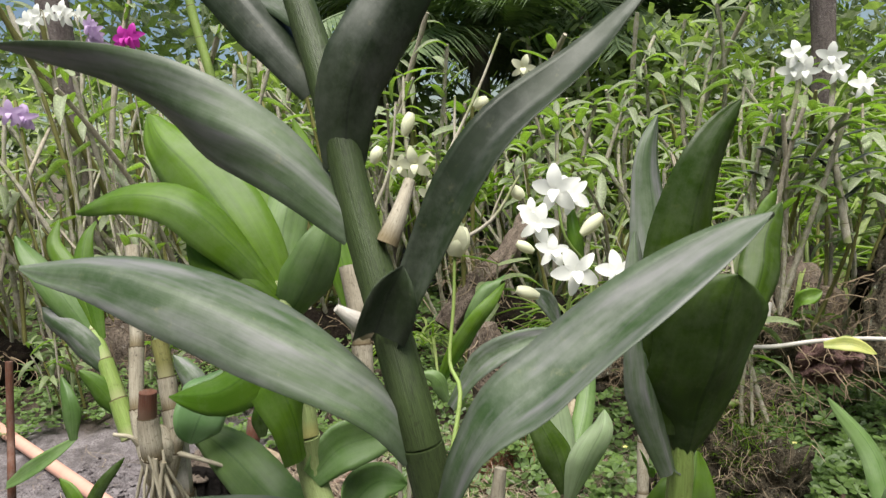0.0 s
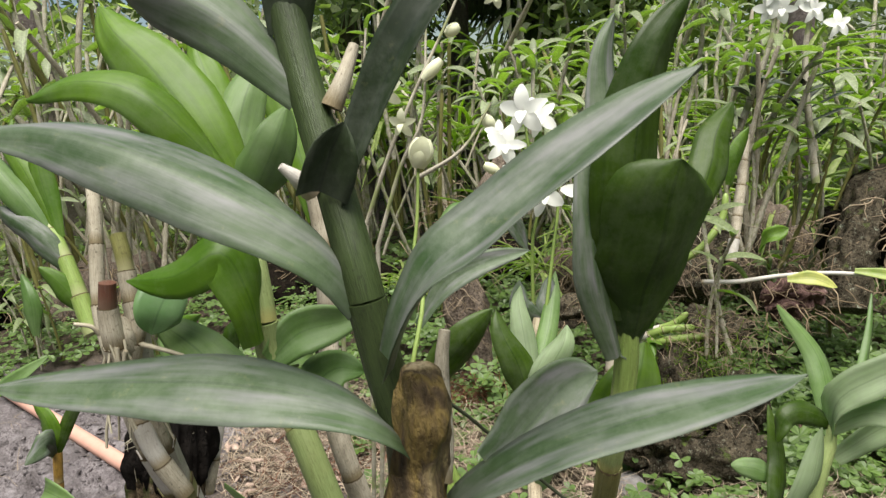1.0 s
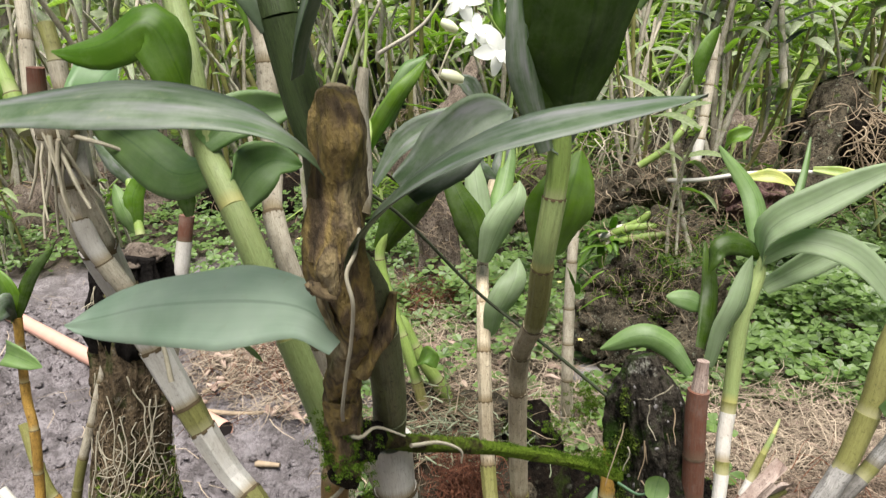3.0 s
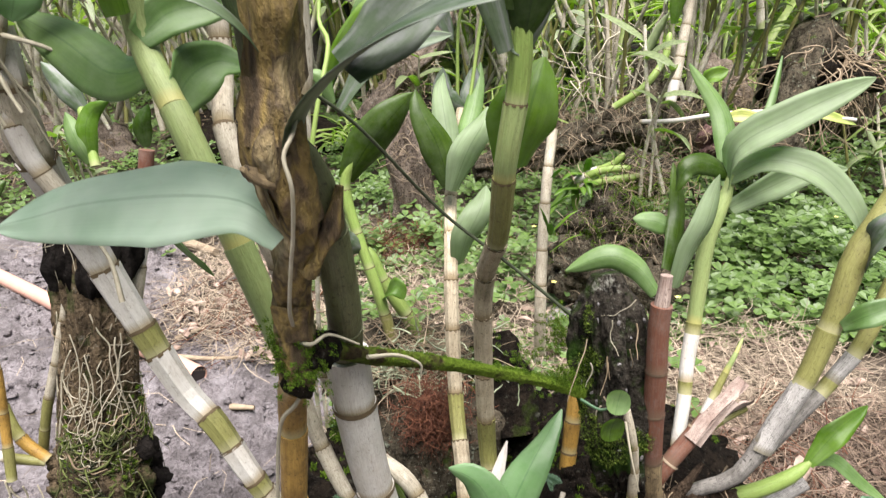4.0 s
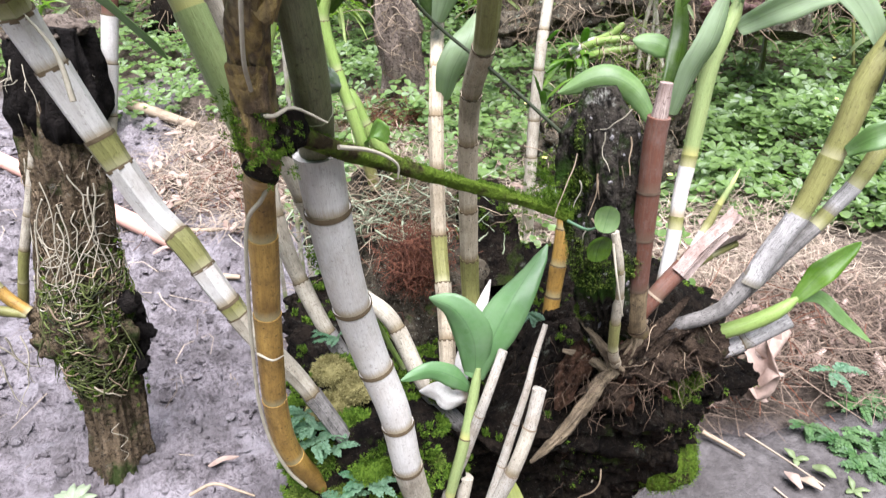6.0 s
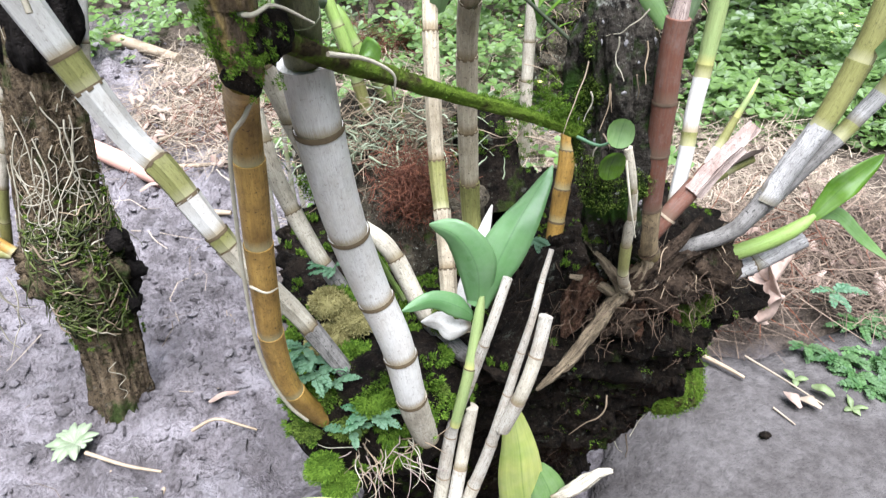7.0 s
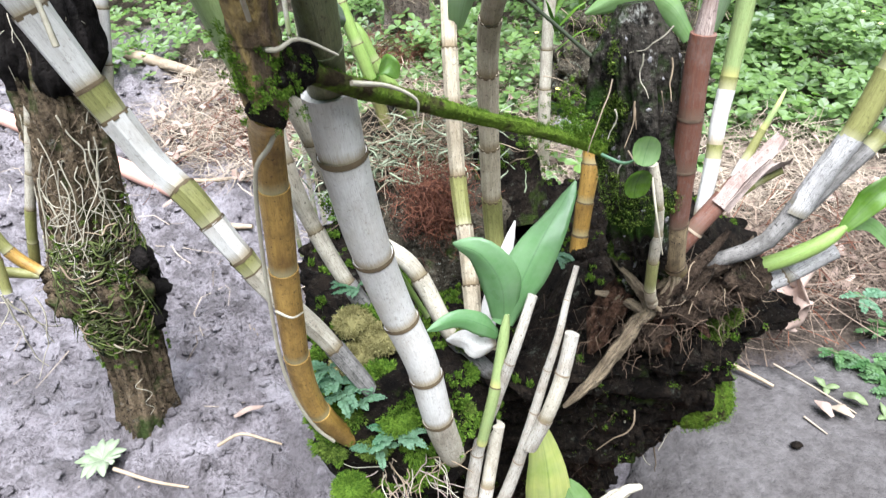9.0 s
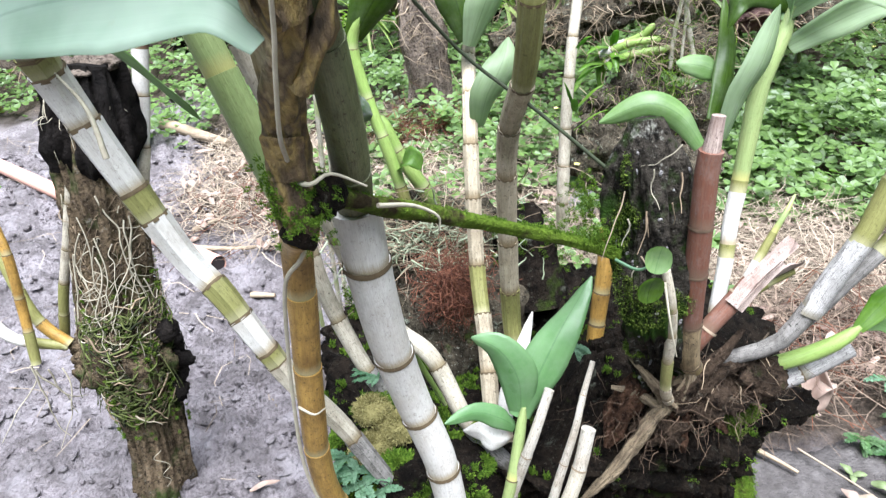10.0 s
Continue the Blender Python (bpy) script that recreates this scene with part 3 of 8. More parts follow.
def strip(p, d, L, w, bow):
    s = d.cross(Vector((0, 0, 1))).normalized()
    out, uv = [], []
    for k in range(4):
        f = k / 3
        q = p + d * (L * f) + Vector((0, 0, bow * 4 * f * (1 - f))) + s * (bow * 2 * math.sin(f * 3))
        out += [q - s * w * (1 - 0.5 * f), q + s * w * (1 - 0.5 * f)]
        uv += [(0, f), (1, f)]
    return out, [(0, 1, 3, 2), (2, 3, 5, 4), (4, 5, 7, 6)], uv


def wander(start_at, way, length, steps=5, jitter=0.3, fall=0.0):
    p, d = Vector(start_at), Vector(way).normalized()
    out = [p.copy()]
    for _ in range(steps):
        d = (d + Vector((rnd(-1, 1), rnd(-1, 1), rnd(-1, 1))) * jitter + Vector((0, 0, -fall))).normalized()
        p = p + d * length / steps
        out.append(p.copy())
    return out


# ---- ground: one sheet to the horizon ----
def axis(lo, hi, fine, far):
    a = list(np.arange(lo, hi + 1e-6, fine))
    step, v = fine, a[-1]
    while v < far:
        step *= 1.25
        v += step
        a.append(v)
    step, v = fine, a[0]
    left = []
    while v > -far:
        step *= 1.25
        v -= step
        left.append(v)
    return left[::-1] + a


def ground_height(x, y):
    p = Vector((x, y, 0))
    near = 1.0 / (1 + max(0.0, y - 3) ** 2)
    rough = 0.6 if (x > 0.34 and y < 1.0) else 1.0
    if x > 0.33 and y < 0.82:
        rough = 0.2
    h = 0.014 * noise.noise(p * 2.3) + rough * (0.012 * noise.noise(p * 9) + 0.036 * abs(noise.noise(p * 15)) + 0.022 * noise.noise(p * 36) + 0.012 * noise.noise(p * 75) - 0.008)
    h += 0.05 * max(0.0, min(1.0, (y - 2.3) / 2.0)) * (1 + noise.noise(p * 1.1))
    return h * (0.35 + 0.65 * near)


xs = axis(-1.0, 0.6, 0.0085, 400.0)
ys = axis(0.45, 2.1, 0.0085, 400.0)
gv = [(x, y, ground_height(x, y)) for y in ys for x in xs]
nx = len(xs)
gf = [(j * nx + i, j * nx + i + 1, (j + 1) * nx + i + 1, (j + 1) * nx + i) for j in range(len(ys) - 1) for i in range(nx - 1)]
ground = part("ground", (gv, gf, None), MUD)
def litter_at(x, y):
    """Leaf mould instead of bare mud: 0 to 1."""
    n = 0.16 * noise.noise(Vector((x * 3.1, y * 3.1, 4.0))) + 0.08 * noise.noise(Vector((x * 9, y * 9, 4.0)))
    a = min(x - 0.36, y - 0.80) + n
    b = max(min(y - 1.55, x + 0.50) + n, y - 2.5 + n)
    c = min(x + 0.02, y - 0.92) + n
    return max(0.0, min(1.0, 0.5 + 9 * max(a, b, c)))


lit = ground.data.attributes.new("litter", "FLOAT", "POINT")
lit.data.foreach_set("value", np.array([litter_at(v[0], v[1]) for v in gv], dtype=np.float32))
tagged(ground, "damp grey-violet trodden mud with lumps and footmarks", "ground", kind="structure")


def blob(center, radii, rough=0.25, scale=8.0, nu=40, nv=24, seed=0.0, flat=None):
    """A lumpy closed form."""
    c, r = Vector(center), Vector(radii)
    verts, uvs, faces = [], [], []
    for j in range(nv + 1):
        ph = math.pi * j / nv
        for i in range(nu):
            th = 2 * math.pi * i / nu
            d = Vector((math.sin(ph) * math.cos(th), math.sin(ph) * math.sin(th), math.cos(ph)))
            q = Vector((d.x * r.x, d.y * r.y, d.z * r.z))
            k = 1 + rough * (noise.noise((c + q) * scale + Vector((seed, 0, 0))) + 0.5 * noise.noise((c + q) * scale * 2.7) + 0.3 * noise.noise((c + q) * scale * 7))
            v = c + q * k
            if flat is not None and v.z < flat:
                v.z = flat
            verts.append(v)
            uvs.append((i / nu, j / nv))
    for j in range(nv):
        for i in range(nu):
            a, b = j * nu + i, j * nu + (i + 1) % nu
            faces.append((a, a + nu, b + nu, b))
    return verts, faces, uvs


# ---- main stump ----
STUMP_TOP = 0.365


def stump_point(th, h):
    """Surface of the main stump: th round it, h from 0 (ground) to 1 (rim)."""
    z = -0.02 + (STUMP_TOP + 0.02) * h
    cx, cy = 0.190 + 0.035 * h, 0.760 - 0.100 * h
    rx, ry = 0.133 + 0.048 * h, 0.128 - 0.010 * h
    c, s = math.cos(th), math.sin(th)
    if c > 0:
        rx *= 0.83 + 0.17 * max(0.0, (h - 0.84) / 0.16)
    d = Vector((math.copysign(abs(c) ** 0.6, c) * rx, math.copysign(abs(s) ** 0.6, s) * ry, 0))
    p = Vector((cx, cy, z)) + d
    k = 1 + 0.13 * noise.noise(p * 9) + 0.10 * noise.noise(p * 24) + 0.09 * noise.noise(p * 60) + 0.07 * noise.noise(p * 130)
    return Vector((cx, cy, z)) + d * k


def top_rise(x, f):
    """Height of the stump's top over its rim: hollow on one side, raised on the other."""
    k = max(0.0, min(1.0, (x - 0.205) / 0.05))
    return (-0.030 + 0.065 * k * k * (3 - 2 * k)) * (1 - f * f)


def stump_mesh():
    nu, nv = 240, 100
    verts, faces, uvs = [], [], []
    for j in range(nv + 1):
        for i in range(nu):
            verts.append(stump_point(2 * math.pi * i / nu, j / nv))
            uvs.append((i / nu, j / nv))
    rim = verts[nv * nu:(nv + 1) * nu]
    c = Vector((0.23, 0.66, STUMP_TOP))
    rows = 14
    for j in range(1, rows + 1):
        f = 1 - j / rows
        for v in rim:
            q = c + (v - c) * f
            up = top_rise(q.x, f) + 0.030 * noise.noise(q * 16) * (1 - f ** 4) + 0.012 * noise.noise(q * 50)
            q.z = STUMP_TOP + up
            verts.append(q)
            uvs.append((0.5, 0.5))
    for j in range(nv + rows):
        for i in range(nu):
            a, b = j * nu + i, j * nu + (i + 1) % nu
            faces.append((a, b, b + nu, a + nu))
    return verts, faces, uvs


def tufts(name, spots, label, material=None, size=0.006, blades=9, parent=None):
    """Moss: very many small blades, one mesh of kind stuff."""
    V, F = [], []
    for p, nrm, k in spots:
        p, nrm = Vector(p), Vector(nrm).normalized()
        for _ in range(int(blades * 1.5)):
            w = (nrm + Vector((rnd(-1, 1), rnd(-1, 1), rnd(-0.6, 1))) * 0.8).normalized()
            s = Vector((rnd(-1, 1), rnd(-1, 1), rnd(-1, 1))).cross(w).normalized()
            b = p + Vector((rnd(-1, 1), rnd(-1, 1), rnd(-1, 1))) * size * 0.8
            L = 0.68 * size * k * rnd(0.6, 1.5)
            o = len(V)
            V += [b - s * L * 0.18, b + s * L * 0.18, b + w * L * 0.6 + s * L * 0.12, b + w * L, b + w * L * 0.6 - s * L * 0.12]
            F += [(o, o + 1, o + 2, o + 4), (o + 4, o + 2, o + 3)]
    ob = part(name, (V, F, None), material or MOSS, parent)
    return tagged(ob, label, "" if parent else "moss", kind="stuff")


stump = root("tree_stump", (0.2, 0.68, 0.0), "dark decayed tree stump with moss, standing on the mud", "stump")
part("stump_body", stump_mesh(), STUMP, stump)
spots = []
for _ in range(1200):
    th, h = rnd(math.pi * 0.98, math.pi * 1.36), 1 - abs(random.gauss(0, 0.20))
    if h < 0.2:
        continue
    p = stump_point(th, min(1, h))
    if noise.noise(p * 14) > 0.10:
        spots.append((p, (math.cos(th), math.sin(th), 0.5), rnd(0.7, 1.3)))
for _ in range(500):
    f, th = rnd(0.35, 1.0), rnd(math.pi * 0.9, math.pi * 1.4)
    p = stump_point(th, 1)
    q = Vector((0.23, 0.66, STUMP_TOP)).lerp(p, f)
    q.z += top_rise(q.x, f) + 0.030 * noise.noise(q * 16) * (1 - f ** 4)
    if noise.noise(q * 14) > -0.2:
        spots.append((q, (0, 0, 1), rnd(0.7, 1.4)))
for _ in range(900):
    f, th = rnd(0.1, 1.0), rnd(0, math.pi * 2)
    p = stump_point(th, 1)
    q = Vector((0.23, 0.66, STUMP_TOP)).lerp(p, f)
    q.z += top_rise(q.x, f) + 0.030 * noise.noise(q * 16) * (1 - f ** 4)
    if noise.noise(q * 20 + Vector((5, 0, 0))) > 0.0:
        spots.append((q, (0, 0, 1), rnd(0.6, 1.1)))
for _ in range(380):
    th, h = rnd(math.pi * 1.75, math.pi * 2.15), rnd(0.45, 1.0)
    p = stump_point(th, h)
    if noise.noise(p * 18) > 0.15:
        spots.append((p, (math.cos(th), math.sin(th), 0.3), rnd(0.6, 1.0)))
tufts("moss", spots, "bright yellow-green moss", MOSS, 0.0030, 66, stump)
part("stump_shoulder", blob((0.115, 0.560, 0.325), (0.062, 0.050, 0.060), 0.35, 16, 40, 26), STUMP, stump)
sh = []
for _ in range(900):
    a, e = rnd(math.pi * 0.8, math.pi * 2.2), rnd(-0.6, 1.4)
    d = Vector((math.cos(a) * math.cos(e), math.sin(a) * math.cos(e), math.sin(e)))
    q = Vector((d.x * 0.062, d.y * 0.050, d.z * 0.060))
    c = Vector((0.115, 0.560, 0.325))
    k = 1 + 0.35 * (noise.noise((c + q) * 16) + 0.5 * noise.noise((c + q) * 43.2) + 0.3 * noise.noise((c + q) * 112))
    if noise.noise((c + q) * 22 + Vector((3, 0, 0))) > 0.0:
        sh.append((c + q * k, d, rnd(0.7, 1.3)))
tufts("moss", sh, "bright yellow-green moss", MOSS, 0.0030, 66, stump)
def cushion(c, r, parent, mat=None):
    """A soft moss cushion: lumpy core under a dense coat of tiny blades."""
    form = blob(c, (r, r * 0.8, r * 0.7), 0.35, 0.35 / r, 28, 18, c[0] * 50)
    part("moss_cushion", form, mat or MOSS, parent)
    mid = Vector(c)
    return [(v, v - mid, rnd(0.6, 1.3)) for v in form[0] if v.z > c[2] - r * 0.45]


coat, shade = [], []
for c, r in (((0.074, 0.537, 0.360), 0.010), ((0.110, 0.524, 0.362), 0.012), ((0.099, 0.545, 0.378), 0.014), ((0.155, 0.549, 0.372), 0.009), ((0.069, 0.516, 0.307), 0.011), ((0.080, 0.508, 0.292), 0.010), ((0.089, 0.588, 0.396), 0.011)):
    coat += cushion(c, r, stump)
for c, r in (((0.092, 0.523, 0.340), 0.010), ((0.118, 0.545, 0.376), 0.012), ((0.062, 0.530, 0.334), 0.010), ((0.084, 0.535, 0.362), 0.010), ((0.150, 0.535, 0.352), 0.010), ((0.165, 0.566, 0.388), 0.011), ((0.332, 0.568, 0.382), 0.008), ((0.346, 0.575, 0.372), 0.009), ((0.338, 0.566, 0.362), 0.006), ((0.256, 0.545, 0.470), 0.006)):
    shade += cushion(c, r, stump, MOSS_DARK)
dry = []
for c, r in (((0.083, 0.562, 0.384), 0.015), ((0.100, 0.570, 0.392), 0.013), ((0.085, 0.580, 0.402), 0.012)):
    dry += cushion(c, r, stump, MOSS_DRY)
tufts("moss", dry, "dry yellowish moss", MOSS_DRY, 0.0022, 9, stump)
tufts("moss", coat, "bright yellow-green moss", MOSS, 0.0026, 9, stump)
tufts("moss", shade, "dark green moss", MOSS_DARK, 0.0026, 9, stump)
# a mossy flap of bark hangs at the side
flap = blob((0.349, 0.585, 0.272), (0.026, 0.022, 0.030), 0.3, 30, 24, 16)
part("bark_flap", flap, MOSSY, stump, "mossy bark flap")
tufts("moss", [(v, (0.3, -1, 0.2), 0.8) for v in flap[0] if v.y < 0.589], "", MOSS, 0.0026, 26, stump)

# crumbling bark over its face
chips = []
for k in range(2600):
    th, h = rnd(math.pi * 0.95, math.pi * 2.05), rnd(0.05, 1.0)
    p = stump_point(th, h)
    if k > 1500:
        f = rnd(0.05, 1.0)
        p = Vector((0.23, 0.66, STUMP_TOP)).lerp(stump_point(rnd(0, 6.3), 1), f)
        p.z += top_rise(p.x, f) + 0.030 * noise.noise(p * 16) * (1 - f ** 4)
    s = rnd(0.0015, 0.0045)
    chips.append(blob(p, (s * rnd(0.6, 1.2), s * 0.6, s * rnd(0.8, 2.2)), 0.5, 300, 6, 4, th))
tagged(part("bark_crumble", join(chips), STUMP, stump, "crumbling flakes of bark"), kind="stuff")
spots = []
for _ in range(1500):
    th, h = rnd(math.pi * 1.2, math.pi * 2.05), rnd(0.15, 1.0)
    p = stump_point(th, h)
    if noise.noise(p * 24 + Vector((0, 7, 0))) > 0.10:
        spots.append((p, (math.cos(th), math.sin(th), 0.3), rnd(0.5, 1.0)))
tufts("moss", spots, "thin dark green moss", MOSS, 0.0024, 14, stump)
fuzz = []
for _ in range(260):
    th, h = rnd(math.pi * 1.0, math.pi * 2.05), rnd(0.1, 1.0)
    fuzz.append(strand(wander(stump_point(th, h) + Vector((math.cos(th), math.sin(th), 0)) * 0.002, (rnd(-0.9, 0.9), rnd(-0.6, 0.1), rnd(-1, 0.5)), rnd(0.006, 0.018), 4, 0.7, 0.1), rnd(0.00012, 0.0003), 3, 2))
tagged(part("root_fuzz", join(fuzz), ROOT_MAT, stump, "fine dry rootlets"), kind="stuff")

fuzz = []
for _ in range(220):
    p = Vector((random.gauss(0.275, 0.026), random.gauss(0.552, 0.010), random.gauss(0.402, 0.012)))
    fuzz.append(strand(wander(p, (rnd(-1, 1), rnd(-0.7, 0.1), rnd(-0.8, 0.3)), rnd(0.010, 0.025), 4, 0.45, 0.1), rnd(0.00012, 0.00032), 4, 3))
tagged(part("root_fuzz", join(fuzz), ROOT_MAT, stump, "brown mat of old roots"), kind="stuff")

# dry broken roots over its face
for k in range(14):
    th = rnd(math.pi * 1.02, math.pi * 1.95)
    h = rnd(0.35, 1.0)
    p = stump_point(th, h) + Vector((math.cos(th), math.sin(th), 0)) * 0.004
    part("root", strand(wander(p, (rnd(-0.7, 0.7), rnd(-0.3, 0.2), -1), rnd(0.02, 0.06), 5, 0.5), rnd(0.0005, 0.0012)), random.choice((ROOT_DARK, ROOT_BLACK, ROOT_DARK, ROOT)), stump)
for k in range(44):
    p = Vector((0.113, 0.517, 0.309)) + Vector((rnd(-0.02, 0.025), rnd(-0.01, 0.01), rnd(-0.01, 0.015)))
    part("root", strand(wander(p, (rnd(-0.4, 1), rnd(-1, 0), rnd(-0.3, 1)), rnd(0.02, 0.045), 5, 0.6, 0.25), rnd(0.0003, 0.0007)), random.choice((ROOT_DARK, PINK_SHEATH, ROOT_DARK, TWIG, ROOT)), stump)
part("woody_root", fluted([(0.279, 0.543, 0.428), (0.268, 0.541, 0.412), (0.252, 0.536, 0.386), (0.237, 0.532, 0.366), (0.221, 0.530, 0.349)], [0.0056, 0.0043, 0.0034, 0.0028, 0.0010], 0.9, 70, 14), SPLIT_ROOT, stump, "split dry woody root")
for pts, r, mat in (
    ([(0.277, 0.543, 0.424), (0.291, 0.543, 0.442), (0.307, 0.548, 0.452), (0.324, 0.556, 0.466)], (0.0062, 0.0046, 0.0034, 0.0014), CROWN),
    ([(0.280, 0.542, 0.418), (0.299, 0.545, 0.432), (0.319, 0.551, 0.440), (0.342, 0.556, 0.446)], (0.0056, 0.0044, 0.0032, 0.0014), CROWN),
    ([(0.278, 0.541, 0.424), (0.266, 0.541, 0.442), (0.258, 0.543, 0.453), (0.248, 0.546, 0.465)], (0.0044, 0.0030, 0.0020, 0.0008), SPLIT_ROOT),
    ([(0.272, 0.543, 0.420), (0.258, 0.548, 0.428), (0.243, 0.553, 0.430)], (0.0040, 0.0026, 0.0010), SPLIT_ROOT),
    ([(0.262, 0.552, 0.432), (0.252, 0.551, 0.416), (0.246, 0.547, 0.396), (0.240, 0.544, 0.384)], (0.0070, 0.0082, 0.0060, 0.0016), ROT),
    ([(0.282, 0.548, 0.416), (0.288, 0.545, 0.398), (0.292, 0.541, 0.376)], (0.0072, 0.0056, 0.0012), ROT),
    ([(0.296, 0.550, 0.420), (0.309, 0.549, 0.404), (0.321, 0.545, 0.386)], (0.0060, 0.0044, 0.0010), ROT),
    ([(0.285, 0.543, 0.430), (0.287, 0.541, 0.447), (0.284, 0.541, 0.462)], (0.0050, 0.0034, 0.0012), SPLIT_ROOT),
):
    part("woody_root", fluted(pts, list(r), 0.7, 40, 12, 0.5), mat, stump)
part("broken_root", gnarled([(0.241, 0.523, 0.219), (0.253, 0.521, 0.232), (0.264, 0.525, 0.236), (0.275, 0.528, 0.241), (0.287, 0.531, 0.238)], [0.0042, 0.0044, 0.0046, 0.0036, 0.0018], 5, 0.7, 28, 8), GREY_CANE, stump, "pale broken root end")

# upright dead stub behind the branch
stub = root("dead_stub", (0.276, 0.570, 0.424), "gnarled dark dead trunk stub with moss on the stump", "stub")


stub_form = fluted([(0.282, 0.567, 0.421), (0.261, 0.543, 0.501), (0.258, 0.551, 0.542), (0.257, 0.559, 0.578), (0.256, 0.567, 0.606)], [0.0170, 0.0165, 0.0190, 0.0205, 0.0190, 0.008], 0.46, 110, 18, 0.6)
part("stub_body", stub_form, STUB, stub)
front = [v for v in stub_form[0] if v.y < 0.552]
mossy = [(v, (-0.3, -1, 0.3), rnd(0.5, 1.0)) for v in front if noise.noise(v * 30) + (0.253 - v.x) * 18 > 0.12 and random.random() < 0.8]
tufts("moss", mossy, "deep green moss", MOSS_DARK, 0.0022, 20, stub)
flakes = [blob(v, (rnd(0.0006, 0.0013), 0.0004, rnd(0.0008, 0.0024)), 0.9, 500, 8, 5, v.x * 90) for v in front if random.random() < 0.012]
tagged(part("lichen_crust", join(flakes), ROCK, stub, "pale flakes of bark and lichen"), kind="stuff")
for k in range(14):
    p = Vector((0.252, 0.533, 0.583)) + Vector((rnd(-0.018, 0.02), 0, rnd(-0.07, 0.026)))
    part("root", strand(wander(p, (rnd(-0.4, 0.4), -0.05, -1), rnd(0.012, 0.04), 5, 0.35), rnd(0.0003, 0.0007)), random.choice((ROOT, ROOT_DARK, TWIG)), stub)
part("root", strand([(0.257, 0.522, 0.533), (0.259, 0.513, 0.513), (0.264, 0.511, 0.491)], 0.0009), ROOT, stub)

# small round-leaved creeper on it
creeper = root("creeper", (0.246, 0.525, 0.548), "small creeper with two round green leaves on the stub", "creeper")
part("stem", strand([(0.234, 0.534, 0.542), (0.242, 0.522, 0.543), (0.248, 0.519, 0.548), (0.251, 0.519, 0.553)], 0.0010), FERN, creeper)
def round_leaf(c, face, r):
    """A small cupped round leaf with two skins."""
    c, n = Vector(c), Vector(face).normalized()
    a = n.cross(Vector((0.2, 0, 1))).normalized()
    b = a.cross(n)
    V, F, U = [], [], []
    for skin in (0.0, -0.0006):
        o = len(V)
        for j in range(4):
            for k in range(16):
                t = 2 * math.pi * k / 16
                q = r * j / 3 * (1 - 0.12 * max(0.0, math.cos(t * 2 + 0.4)))
                V.append(c + a * (q * math.cos(t)) + b * (q * math.sin(t)) + n * (0.25 * q * q / r + skin))
                U.append((0.5 + 0.5 * j / 3 * math.cos(t), 0.5 + 0.5 * j / 3 * math.sin(t)))
        for j in range(3):
            for k in range(16):
                f = (o + j * 16 + k, o + j * 16 + (k + 1) % 16, o + j * 16 + 16 + (k + 1) % 16, o + j * 16 + 16 + k)
                F.append(f if skin else tuple(reversed(f)))
    return V, F, U


part("leaf", round_leaf((0.249, 0.514, 0.554), (-0.2, -1, 0.2), 0.0074), LEAF_FRESH, creeper)
part("leaf", round_leaf((0.246, 0.513, 0.537), (0.15, -1, -0.05), 0.0080), LEAF_OLIVE, creeper)

# mossy branch from the fork to the stub
branch = root("mossy_branch", (0.097, 0.460, 0.630), "thin mossy branch tied between canes and stub", "branch")
br = [(0.097, 0.455, 0.631), (0.104, 0.468, 0.629), (0.119, 0.485, 0.614), (0.142, 0.507, 0.595), (0.170, 0.528, 0.574), (0.202, 0.539, 0.557), (0.222, 0.543, 0.547), (0.238, 0.543, 0.539)]
part("branch_wood", gnarled(br, [0.0058, 0.0042, 0.0038, 0.0035, 0.0033, 0.0032], 3, 0.22, 18, 10), MOSSY, branch)
bp = curve(br, 24)
mspots = []
for p in bp[10:]:
    for _ in range(3):
        if noise.noise(p * 55) < -0.25:
            continue
        a = rnd(-0.5, math.pi + 0.5)
        d = Vector((0.15, -0.55 * math.cos(a), math.sin(a)))
        mspots.append((p + d * 0.0033, d, rnd(0.5, 1.0)))
for _ in range(130):
    q = Vector((0.226, 0.545, 0.551)) + Vector((random.gauss(0, 0.0055), random.gauss(0, 0.003), random.gauss(0, 0.0038)))
    mspots.append((q, (rnd(-1, 1), -1, 0.7), 0.9))
for k in range(300):
    q = Vector((0.090, 0.460, 0.638) if k < 130 else (0.097, 0.460, 0.634)) + Vector((random.gauss(0, 0.0045), random.gauss(-0.004, 0.004), random.gauss(0, 0.007)))
    mspots.append((q, (rnd(-1, 0.2), -0.6, 0.7), 1.0))
tufts("moss", mspots, "", MOSS, 0.0015, 30, branch)
part("knot", blob((0.099, 0.462, 0.631), (0.0105, 0.010, 0.012), 0.5, 60, 22, 14), STUMP, branch, "dark gnarled knot")
part("knot", blob((0.093, 0.459, 0.622), (0.008, 0.008, 0.010), 0.5, 60, 20, 12), STUMP, branch)
part("root", strand([(0.092, 0.456, 0.644), (0.101, 0.449, 0.644), (0.108, 0.454, 0.645), (0.119, 0.458, 0.637)], 0.0011), ROOT, branch)
part("root", strand([(0.120, 0.476, 0.619), (0.133, 0.488, 0.611), (0.143, 0.493, 0.602), (0.143, 0.494, 0.594)], 0.0011), ROOT, branch)

